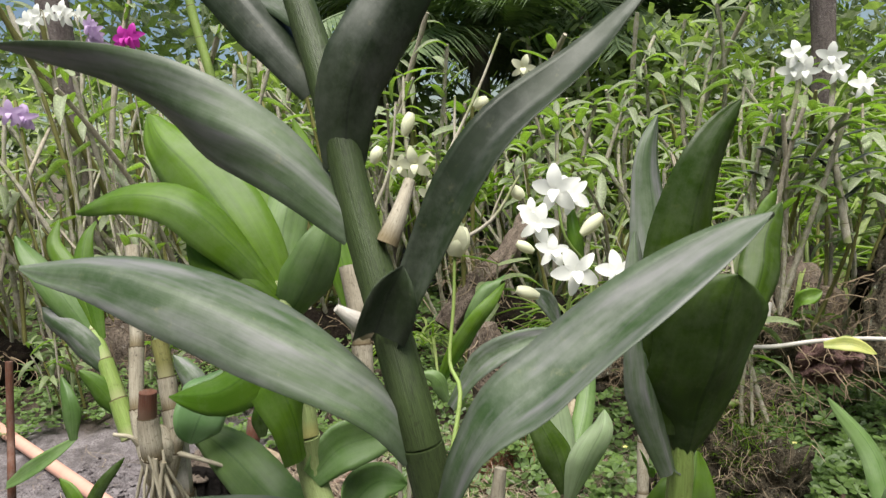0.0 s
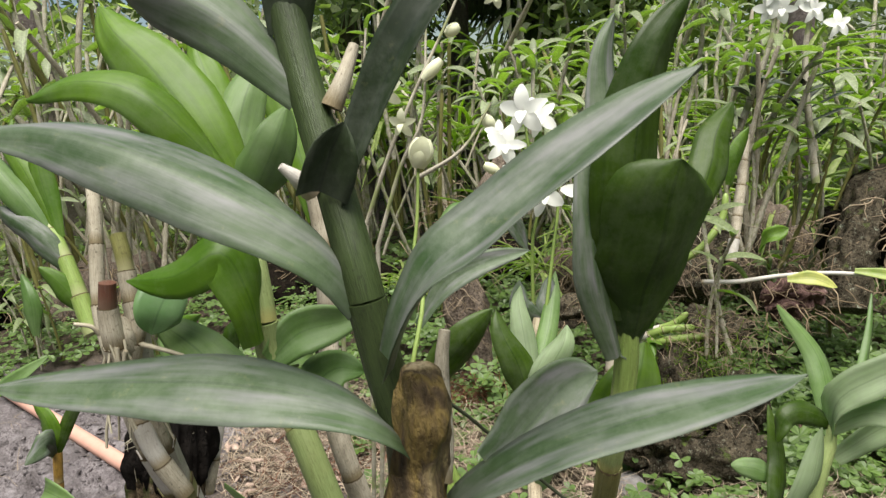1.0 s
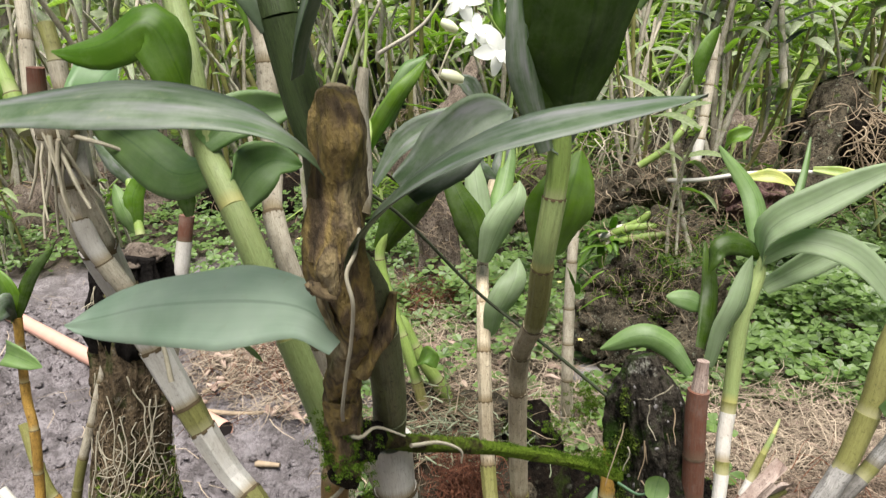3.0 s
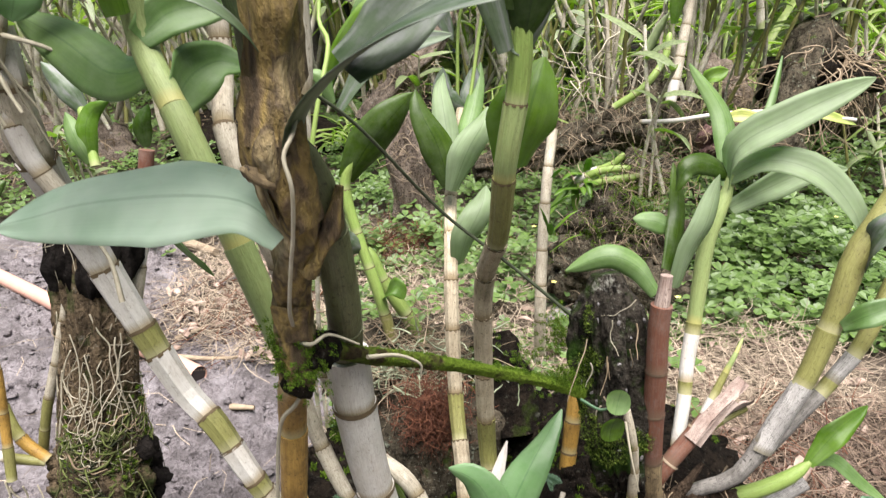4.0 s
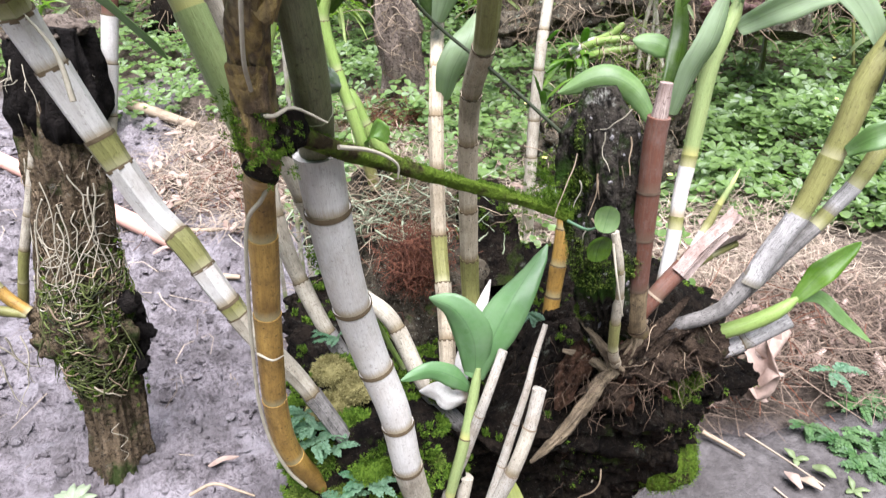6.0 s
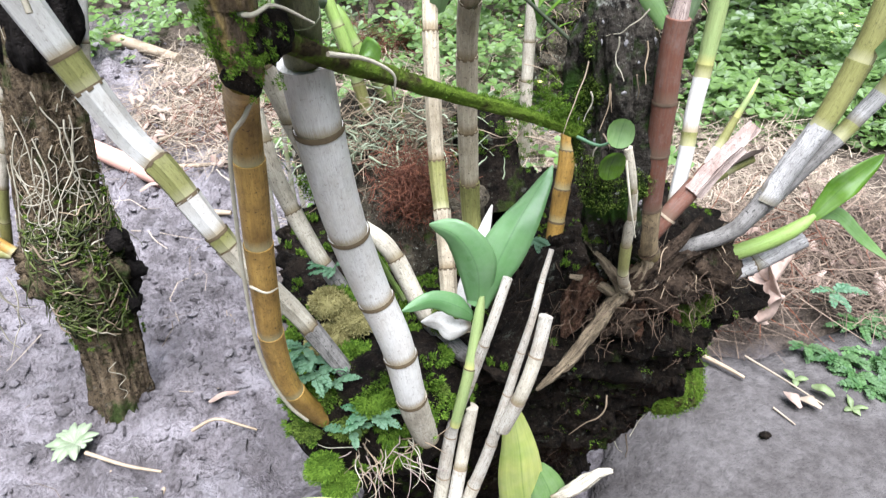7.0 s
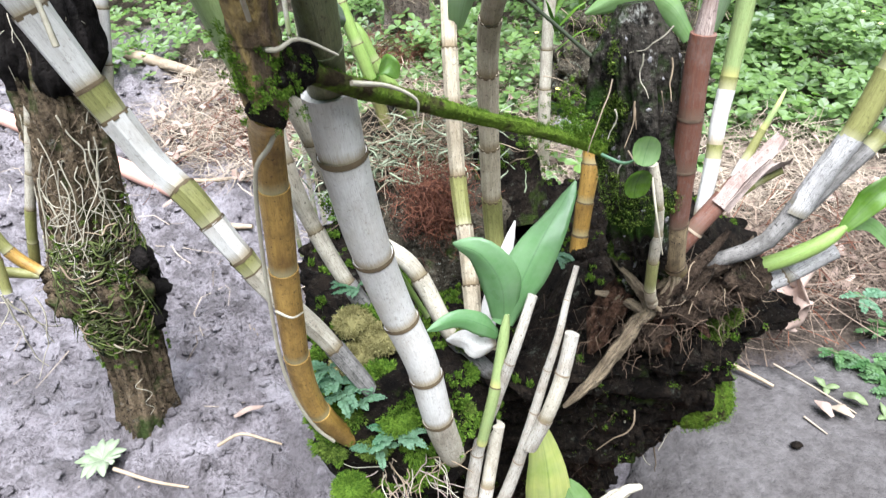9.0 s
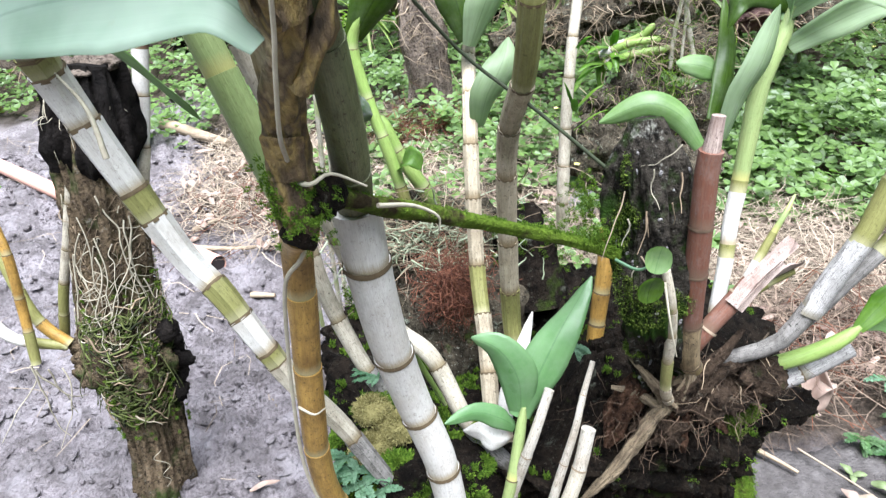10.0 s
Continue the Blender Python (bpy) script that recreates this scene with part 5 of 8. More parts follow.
oc = orchid((0.190, 0.614, 0.394), "thin orchid cane with large folded olive leaves at the top")
cane(oc, [(0.191, 0.609, 0.388), (0.189, 0.631, 0.443), (0.187, 0.610, 0.574), (0.191, 0.563, 0.635), (0.192, 0.538, 0.684), (0.198, 0.535, 0.724), (0.199, 0.533, 0.752), (0.196, 0.532, 0.758)], 0.0072, 0.0056, [TAN_CANE, OLIVE_CANE, TAN_CANE, TAN_CANE, TAN_CANE, TAN_CANE, OLIVE_CANE, PALE_CANE, GREEN_CANE], 0.048, 0.03, 40, ribs=10)
for i, (spine, wd, side, fold, mat, *blunt) in enumerate((
    ([(0.194, 0.527, 0.758), (0.198, 0.520, 0.812), (0.201, 0.521, 0.845), (0.211, 0.526, 0.876), (0.228, 0.535, 0.898)], 0.034, (0.95, 0.3, 0.0), 0.45, LEAF_OLIVE),
    ([(0.196, 0.537, 0.756), (0.199, 0.554, 0.803), (0.201, 0.571, 0.843), (0.202, 0.581, 0.875), (0.209, 0.590, 0.895)], 0.026, (1, 0.4, 0.2), 0.35, LEAF_GREY),
    ([(0.192, 0.524, 0.741), (0.184, 0.521, 0.774), (0.182, 0.523, 0.803), (0.183, 0.533, 0.830), (0.184, 0.540, 0.846)], 0.019, (0.8, 0.4, 0.2), 0.5, LEAF_GREY),
    ([(0.200, 0.531, 0.744), (0.203, 0.519, 0.773), (0.208, 0.511, 0.798), (0.211, 0.507, 0.818), (0.215, 0.508, 0.831)], 0.047, (1, 0.15, -0.1), 0.45, LEAF_OLIVE, 14.0),
    ([(0.197, 0.529, 0.738), (0.207, 0.537, 0.752), (0.215, 0.543, 0.759)], 0.016, (0.8, 0.4, -0.2), 0.4, LEAF_GREY),
    ([(0.200, 0.535, 0.843), (0.204, 0.532, 0.852), (0.197, 0.531, 0.860)], 0.020, (0.7, 0.3, 0.3), 0.4, LEAF_GREY),
    ([(0.235, 0.546, 0.803), (0.246, 0.559, 0.820), (0.254, 0.572, 0.836), (0.267, 0.585, 0.848)], 0.020, (1, 0.2, 0.1), 0.4, LEAF_OLIVE),
    ([(0.198, 0.554, 0.677), (0.203, 0.548, 0.699), (0.209, 0.550, 0.718), (0.216, 0.562, 0.732)], 0.038, (1, 0.1, 0.0), 0.4, LEAF_BRIGHT),
)):
    part("leaf", leaf(spine, wd, side, fold, nl=18, nw=8, base_w=0.12 if blunt else 0.5, wave=0.03, seed=i, tip=blunt[0] if blunt else 3.0), mat, oc)

# red-brown dead cane and the pale one beside it
oc = orchid((0.290, 0.553, 0.436), "red-brown dead orchid cane cut off at the top")
cane(oc, [(0.297, 0.552, 0.436), (0.288, 0.544, 0.452), (0.281, 0.535, 0.472), (0.277, 0.531, 0.514), (0.276, 0.531, 0.552), (0.276, 0.534, 0.586), (0.277, 0.535, 0.600)], 0.0072, 0.0060, [BROWN_CANE, BROWN_CANE, RED_CANE], 0.034, 0.030, 18, True, 0.01, ring_mat=ROOT_MAT)
cane(oc, [(0.277, 0.535, 0.599), (0.278, 0.536, 0.608), (0.279, 0.537, 0.617)], 0.0046, 0.0034, [PINK_SHEATH], 0.02, 0.02, 14, False, 0.0)
oc = orchid((0.286, 0.559, 0.427), "thin short dry orchid cane")
cane(oc, [(0.278, 0.543, 0.422), (0.273, 0.536, 0.434), (0.268, 0.529, 0.450), (0.266, 0.526, 0.473), (0.265, 0.524, 0.497), (0.262, 0.523, 0.520), (0.258, 0.526, 0.538)], 0.0038, 0.0027, [TAN_CANE, TAN_CANE, OLIVE_CANE, GREY_CANE], 0.021, 0.016, 12, swell=0.10)
oc = orchid((0.294, 0.558, 0.427), "broken red-brown cane with a split tip")
cane(oc, [(0.270, 0.548, 0.415), (0.285, 0.555, 0.441), (0.303, 0.559, 0.467), (0.329, 0.568, 0.492)], 0.0060, 0.0064, [OLIVE_CANE, RED_CANE], 0.024, 0.017, 16, True, 0.03, ring_mat=TWIG, ribs=4)
peel(oc, [(0.316, 0.563, 0.481), (0.333, 0.569, 0.498), (0.353, 0.575, 0.515)], 0.0066, 1.9, 3.0, PINK_SHEATH, 1.0, 0.25)
peel(oc, [(0.316, 0.563, 0.481), (0.328, 0.567, 0.495), (0.342, 0.571, 0.508)], 0.0068, 2.9, 3.8, PINK_SHEATH, 2.0, 0.25)
peel(oc, [(0.316, 0.563, 0.481), (0.331, 0.569, 0.498), (0.347, 0.573, 0.521)], 0.0064, 3.7, 4.6, PINK_SHEATH, 3.0, 0.25)
peel(oc, [(0.321, 0.566, 0.486), (0.341, 0.571, 0.498), (0.358, 0.574, 0.504)], 0.0055, 2.8, 5.2, PINK_SHEATH, 5.0, 0.5)
cane(oc, [(0.326, 0.569, 0.490), (0.340, 0.577, 0.516), (0.348, 0.580, 0.532), (0.355, 0.586, 0.541)], 0.0040, 0.0010, [WHITE_CANE, OLIVE_CANE, PALE_CANE], 0.018, 0.016, 10, False)
cane(oc, [(0.315, 0.567, 0.472), (0.337, 0.572, 0.485), (0.358, 0.576, 0.493)], 0.0042, 0.0034, [OLIVE_CANE], 0.03, 0.03, 10, False)
for k in range(11):
    part("splinter", strand([Vector((0.336, 0.592, 0.468)) + Vector((rnd(-.006, .006), 0, rnd(-.006, .006))), Vector((0.359, 0.602, 0.481)) + Vector((rnd(-.012, .015), rnd(-.01, .01), rnd(-.01, .01)))], rnd(0.0005, 0.0012), 5, 3), random.choice((DEAD, PINK_SHEATH, STRAW)), oc)
oc = orchid((0.257, 0.652, 0.426), "short golden orchid cane stub")
cane(oc, [(0.255, 0.642, 0.385), (0.261, 0.652, 0.425), (0.265, 0.658, 0.448), (0.269, 0.669, 0.476)], 0.0066, 0.0066, [GOLD_CANE], 0.03, 0.02, 14)

# green cane with long arching strap leaves
oc = orchid((0.333, 0.620, 0.469), "pale green orchid cane with long arching leaves")
cane(oc, [(0.315, 0.578, 0.462), (0.322, 0.590, 0.490), (0.326, 0.600, 0.515), (0.331, 0.608, 0.535), (0.336, 0.616, 0.567), (0.341, 0.623, 0.598), (0.353, 0.630, 0.624), (0.357, 0.634, 0.638)], 0.0047, 0.0062, [WHITE_CANE, OLIVE_CANE, WHITE_CANE, OLIVE_CANE, PALE_CANE], 0.05, 0.03, 14, False, 0.02, at=(0, 0.037, 0.046, 0.079, 0.087))
for i, (spine, wd, side, fold, mat) in enumerate((
    ([(0.355, 0.631, 0.631), (0.357, 0.627, 0.659), (0.385, 0.623, 0.677), (0.411, 0.622, 0.689), (0.436, 0.624, 0.698)], 0.0253, (0.1, 0.5, 0.85), 0.35, LEAF_PALE),
    ([(0.356, 0.633, 0.635), (0.375, 0.622, 0.650), (0.400, 0.607, 0.644), (0.417, 0.591, 0.622), (0.423, 0.577, 0.590)], 0.0230, (0.2, 0.6, 0.75), 0.3, LEAF_PALE),
    ([(0.355, 0.631, 0.631), (0.359, 0.646, 0.654), (0.358, 0.662, 0.677), (0.341, 0.680, 0.704)], 0.0184, (0.9, 0.3, 0.2), 0.4, LEAF_FRESH),
    ([(0.356, 0.634, 0.638), (0.339, 0.634, 0.647), (0.325, 0.631, 0.645), (0.318, 0.627, 0.631)], 0.0161, (0.2, 0.5, 0.85), 0.3, LEAF_OLIVE),
    ([(0.357, 0.630, 0.616), (0.385, 0.642, 0.622), (0.419, 0.654, 0.628), (0.457, 0.663, 0.626)], 0.0207, (0.1, 0.5, 0.85), 0.4, LEAF_PALE),
    ([(0.315, 0.606, 0.571), (0.322, 0.606, 0.596), (0.332, 0.609, 0.617), (0.343, 0.621, 0.643)], 0.0196, (1, 0.3, 0.2), 0.4, LEAF_PALE),
    ([(0.312, 0.616, 0.580), (0.321, 0.629, 0.598), (0.327, 0.643, 0.617), (0.327, 0.658, 0.641)], 0.0149, (1, 0.3, 0.0), 0.3, LEAF_OLIVE),
    ([(0.322, 0.636, 0.601), (0.310, 0.638, 0.606), (0.295, 0.640, 0.609)], 0.0161, (0.1, 0.5, 0.85), 0.2, LEAF_FRESH),
    ([(0.359, 0.632, 0.635), (0.378, 0.645, 0.653), (0.398, 0.668, 0.681), (0.411, 0.689, 0.704)], 0.0080, (1, 0.3, 0.0), 0.5, LEAF_FRESH),
    ([(0.300, 0.599, 0.572), (0.287, 0.602, 0.590), (0.268, 0.606, 0.598), (0.242, 0.611, 0.587)], 0.0180, (0.1, 0.45, 0.9), 0.45, LEAF_FRESH),
)):
    part("leaf", leaf(spine, wd, side, fold, nl=18, nw=6, base_w=0.5, wave=0.02, seed=i), mat, oc)

# thick canes reaching out over the straw
oc = orchid((0.310, 0.574, 0.431), "thick peeling orchid cane reaching out to the light")
cane(oc, [(0.292, 0.562, 0.424), (0.318, 0.557, 0.441), (0.343, 0.550, 0.457), (0.357, 0.551, 0.478), (0.369, 0.554, 0.501), (0.382, 0.556, 0.525), (0.392, 0.560, 0.551), (0.399, 0.563, 0.574), (0.407, 0.569, 0.602), (0.420, 0.573, 0.622), (0.435, 0.578, 0.643)], 0.0044, 0.0085, [CRACK_CANE, CRACK_WHITE, OLIVE_CANE, OLIVE_CANE, OLIVE_CANE], 0.055, 0.05, 16, False, 0.04, at=(0, 0.092, 0.137, 0.177))
peel(oc, [(0.358, 0.551, 0.478), (0.369, 0.554, 0.501), (0.381, 0.556, 0.524)], 0.0069, 2.0, 4.6, CRACK_WHITE, 4.0, 0.25)

part("leaf", leaf([(0.410, 0.562, 0.598), (0.412, 0.558, 0.621), (0.426, 0.559, 0.637)], 0.022, (0.3, 0.5, 0.8), 0.3), LEAF_GREY, oc)
part("leaf", leaf([(0.397, 0.553, 0.565), (0.406, 0.545, 0.577), (0.429, 0.543, 0.587)], 0.016, (0.1, 0.5, 0.8), 0.3), LEAF_FRESH, oc)
oc = orchid((0.329, 0.581, 0.425), "slender white and olive orchid cane")
cane(oc, [(0.347, 0.560, 0.445), (0.366, 0.556, 0.474), (0.381, 0.556, 0.497), (0.396, 0.559, 0.512), (0.408, 0.562, 0.526), (0.416, 0.563, 0.537), (0.425, 0.566, 0.553), (0.442, 0.577, 0.580)], 0.0046, 0.0056, [CRACK_CANE, OLIVE_CANE, CRACK_WHITE, OLIVE_CANE], 0.045, 0.04, 12, False, 0.04, at=(0, 0.084, 0.095, 0.116))
oc = orchid((0.332, 0.578, 0.422), "bent young shoot with a bright green leaf")
cane(oc, [(0.300, 0.566, 0.412), (0.326, 0.562, 0.420), (0.348, 0.561, 0.428), (0.368, 0.557, 0.438), (0.385, 0.554, 0.450), (0.397, 0.555, 0.460)], 0.0062, 0.0052, [GREEN_CANE], 0.06, 0.05, 12)
part("leaf", leaf([(0.395, 0.554, 0.459), (0.405, 0.557, 0.470), (0.416, 0.560, 0.481), (0.438, 0.568, 0.492)], 0.017, (0.3, 0.5, 0.8), 0.35), LEAF_BRIGHT, oc)
part("leaf", leaf([(0.397, 0.555, 0.460), (0.417, 0.562, 0.453), (0.436, 0.558, 0.436), (0.460, 0.554, 0.417)], 0.013, (0.3, 0.7, 0.5), 0.3), LEAF_FRESH, oc)
oc = orchid((0.340, 0.582, 0.411), "short white peeling cane lying outwards")
cane(oc, [(0.310, 0.568, 0.405), (0.335, 0.560, 0.408), (0.354, 0.561, 0.411), (0.375, 0.561, 0.420), (0.403, 0.565, 0.433)], 0.0060, 0.0058, [OLIVE_CANE, CRACK_WHITE], 0.04, 0.03, 10)
for k in range(12):
    p = Vector((0.319, 0.565, 0.436)) + Vector((rnd(-0.03, 0.04), rnd(-0.01, 0.02), rnd(-0.012, 0.012)))
    part("root", strand(wander(p, (rnd(-1, 1), rnd(-1, 0.2), rnd(-0.8, 0.4)), rnd(0.02, 0.05), 6, 0.35, 0.15), rnd(0.0004, 0.0009)), random.choice((ROOT_DARK, ROOT_BLACK, ROOT_BLACK)), oc)

tangle = root("root_tangle", (0.320, 0.582, 0.411), "dark tangle of roots at the foot of the canes", "roots")
part("core", blob((0.322, 0.580, 0.414), (0.036, 0.026, 0.020), 0.45, 40, 36, 20), STUMP, tangle)
part("core", blob((0.345, 0.574, 0.410), (0.022, 0.020, 0.016), 0.45, 50, 26, 16), STUMP, tangle)
part("core", blob((0.303, 0.556, 0.414), (0.028, 0.016, 0.018), 0.6, 70, 44, 26), CROWN, tangle)
part("core", blob((0.336, 0.556, 0.421), (0.024, 0.013, 0.018), 0.6, 70, 36, 22), CROWN, tangle)
part("core", blob((0.276, 0.548, 0.396), (0.020, 0.012, 0.014), 0.6, 80, 36, 22), CROWN, tangle)
V = []
for k in range(300):
    p = Vector((0.314, 0.556, 0.422)) + Vector((random.gauss(0, 0.022), random.gauss(0.0, 0.009), random.gauss(0, 0.009)))
    V.append(strand(wander(p, (rnd(-1, 1), rnd(-0.8, 0.2), rnd(-1, 0.3)), rnd(0.008, 0.026), 5, 0.5, 0.1), rnd(0.00012, 0.00034), 4, 3))
tagged(part("root_mat", join(V[:200]), ROOT_MAT, tangle), kind="stuff")
tagged(part("root_mat", join(V[200:270]), ROOT_BLACK, tangle), kind="stuff")
tagged(part("root_mat", join(V[270:]), ROOT_DARK, tangle), kind="stuff")

# young shoot in front and the white dead canes
oc = orchid((0.174, 0.530, 0.374), "young green orchid shoot with three smooth leaves")
cane(oc, [(0.163, 0.522, 0.330), (0.169, 0.525, 0.355), (0.174, 0.529, 0.374), (0.180, 0.538, 0.397), (0.186, 0.548, 0.424)], 0.0040, 0.0040, [PALE_CANE], 0.05, 0.05, 12, swell=0.02)
for i, (spine, wd, side, fold, mat) in enumerate((
    ([(0.183, 0.547, 0.416), (0.194, 0.554, 0.439), (0.214, 0.571, 0.467), (0.239, 0.599, 0.485)], 0.029, (0.85, 0.1, 0.4), 0.3, LEAF_YOUNG),
    ([(0.184, 0.548, 0.417), (0.183, 0.549, 0.448), (0.172, 0.555, 0.469), (0.156, 0.561, 0.475)], 0.027, (0.75, 0.0, 0.65), 0.35, LEAF_YOUNG),
    ([(0.180, 0.547, 0.408), (0.171, 0.541, 0.423), (0.155, 0.538, 0.434), (0.135, 0.532, 0.433)], 0.015, (0.1, 0.5, 0.85), 0.3, LEAF_YOUNG),
    ([(0.175, 0.548, 0.393), (0.177, 0.572, 0.406), (0.187, 0.590, 0.419), (0.203, 0.618, 0.445)], 0.013, (0.9, 0.3, 0.3), 0.4, WHITE_CANE),
    ([(0.179, 0.550, 0.396), (0.167, 0.542, 0.402), (0.157, 0.547, 0.407), (0.146, 0.555, 0.400)], 0.016, (0.2, 0.5, 0.6), 0.6, WHITE_CANE),
)):
    part("leaf" if i < 3 else "dry_sheath", leaf(spine, wd, side, fold, nl=14, nw=8, base_w=0.5, seed=i), mat, oc)
for pts, r0, r1, lab in (
    ([(0.141, 0.506, 0.208), (0.160, 0.526, 0.315), (0.176, 0.531, 0.367), (0.189, 0.534, 0.409), (0.202, 0.547, 0.439)], 0.0062, 0.0032, "thin dead white cane with dark joints"),
    ([(0.152, 0.505, 0.208), (0.181, 0.515, 0.289), (0.195, 0.520, 0.341), (0.205, 0.526, 0.379), (0.216, 0.533, 0.417), (0.222, 0.542, 0.435), (0.231, 0.556, 0.451)], 0.0062, 0.0018, "long dead white cane with a dry pointed tip"),
    ([(0.195, 0.516, 0.328), (0.207, 0.517, 0.361), (0.217, 0.523, 0.391), (0.224, 0.532, 0.417)], 0.0054, 0.0047, "short dead white cane, broken off"),
    ([(0.158, 0.507, 0.256), (0.167, 0.523, 0.290), (0.176, 0.534, 0.333)], 0.0055, 0.0050, "dead grey cane behind the white ones"),
):
    oc = orchid(pts[0], lab)
    cane(oc, pts, r0, r1, [DRY_CANE, GREY_CANE, DRY_CANE, DRY_CANE], 0.043, 0.03, 14, swell=0.03, ring_mat=ROOT_DARK, ribs=3)

# little ferns and leaves in the moss
def fern(base, n, size, label, mat=FERN):
    """Tuft of small fronds: rounded leaflets in pairs along each stalk."""
    f = root("fern", base, label, "fern", "small ferns")
    for _ in range(n):
        a = rnd(math.pi * 0.8, math.pi * 2.1)
        d = Vector((math.cos(a), math.sin(a), rnd(0.3, 1.1)))
        pts = wander(base, d, size * rnd(0.8, 1.4), 4, 0.14, 0.22)
        path = curve(pts, 5)
        ls = []
        for i in range(2, len(path)):
            t = (path[i] - path[i - 1]).normalized()
            s = t.cross(Vector((0, 0, 1))).normalized()
            L = size * 0.21 * math.sin(math.pi * (0.25 + 0.65 * i / len(path))) * rnd(0.8, 1.2)
            for sg in ((-1, 1) if i < len(path) - 1 else (0,)):
                w = (s * sg + t * (0.5 if sg else 1.0) + Vector((rnd(-0.2, 0.2), rnd(-0.2, 0.2), rnd(-0.3, 0.3)))).normalized()
                e = (t.cross(w) if sg else s.cross(t)).cross(w).normalized() * (L * 0.30)
                up = w.cross(e).normalized() * (L * rnd(-0.15, 0.15))
                c = path[i]
                ls.append(([c, c + w * L * 0.35 + e * 0.8 + up, c + w * L * 0.75 + e + up, c + w * L, c + w * L * 0.75 - e + up, c + w * L * 0.35 - e * 0.8 + up], [(0, 1, 2, 3), (0, 3, 4, 5)], [(0.5, 0), (0.9, 0.3), (1, 0.7), (0.5, 1), (0, 0.7), (0.1, 0.3)]))
        fr = part("frond", join(ls), mat, f)
        part("stalk", strand(pts, 0.0004, 4, 3), mat, fr)
    return f


for b, n, s in (((0.071, 0.537, 0.393), 7, 0.017), ((0.076, 0.533, 0.386), 7, 0.018), ((0.085, 0.531, 0.377), 6, 0.016), ((0.108, 0.518, 0.356), 8, 0.019), ((0.089, 0.595, 0.419), 6, 0.014), ((0.094, 0.518, 0.343), 6, 0.016), ((0.229, 0.600, 0.426), 6, 0.013), ((0.069, 0.543, 0.400), 6, 0.014)):
    fern(b, n, s, "tuft of blue-green fern fronds in the moss")
sm = root("seedling", (0.093, 0.516, 0.337), "small seedling with a round green leaf", "seedling")
part("leaf", leaf([(0.096, 0.515, 0.336), (0.094, 0.513, 0.347), (0.092, 0.517, 0.353)], 0.012, (1, 0, 0.2), 0.2, base_w=0.6, nl=8), LEAF_FRESH, sm)
fibre = root("root_mass", (0.148, 0.711, 0.411), "tangle of rusty and grey fibres on the old wood", "roots")
V = []
for k in range(1700):
    c = Vector((0.150, 0.690, 0.412))
    p = c + Vector((random.gauss(0, 0.014), random.gauss(0.01, 0.010), random.gauss(0, 0.019)))
    V.append(strand(wander(p, (rnd(-1, 1), rnd(-1, 1), rnd(-1, 1)), rnd(0.005, 0.020), 4, 0.5), rnd(0.00015, 0.00045), 4, 2))
tagged(part("rusty_fibre", join(V), ROOT_RED, fibre), kind="stuff")
V = []
for k in range(420):
    p = Vector((0.126, 0.747, 0.435)) + Vector((random.gauss(0.01, 0.045), random.gauss(0.02, 0.02), random.gauss(-0.01, 0.020)))
    V.append(strand(wander(p, (rnd(-1, 1), rnd(-0.4, 0.4), rnd(-0.5, 0.4)), rnd(0.02, 0.06), 4, 0.4), rnd(0.0003, 0.0008), 3, 2))
tagged(part("dry_fibre", join(V), TWIG, fibre), kind="stuff")
V = []
for k in range(260):
    p = Vector((random.gauss(0.130, 0.040), random.gauss(0.760, 0.020), random.gauss(0.425, 0.014)))
    V.append(strand(wander(p, (rnd(-1, 1), rnd(-0.5, 0.2), rnd(-0.3, 0.5)), rnd(0.012, 0.04), 4, 0.5), rnd(0.0004, 0.0012), 4, 2))
tagged(part("lichened_twig", join(V), LICHEN, fibre, "grey-green lichened twigs"), kind="stuff")
back = root("old_log", (0.156, 0.710, 0.365), "mossy decayed log behind the canes", "log")
part("log_body", blob((0.157, 0.743, 0.341), (0.075, 0.06, 0.065), 0.35, 14, 40, 24), OLD_LOG, back)
part("log_body", blob((0.128, 0.812, 0.388), (0.080, 0.05, 0.045), 0.45, 22, 60, 34), OLD_LOG, back)
part("log_stub", gnarled([(0.221, 0.730, 0.361), (0.218, 0.756, 0.404), (0.212, 0.783, 0.434)], [0.034, 0.028, 0.020], 5, 0.25, 30, 8), STUMP, back)
tufts("moss", [(Vector((0.220, 0.738, 0.414)) + Vector((random.gauss(0, .018), rnd(-.006, .01), random.gauss(0, .022))), (0.2, -1, 0.6), 0.9) for _ in range(170)], "", MOSS, 0.0026, 44, back)
tufts("moss", [(Vector((0.274, 0.752, 0.448)) + Vector((random.gauss(0, .014), rnd(-.006, .02), random.gauss(0, .012))), (0.2, -1, 0.6), 0.9) for _ in range(110)], "", MOSS, 0.0026, 44, back)
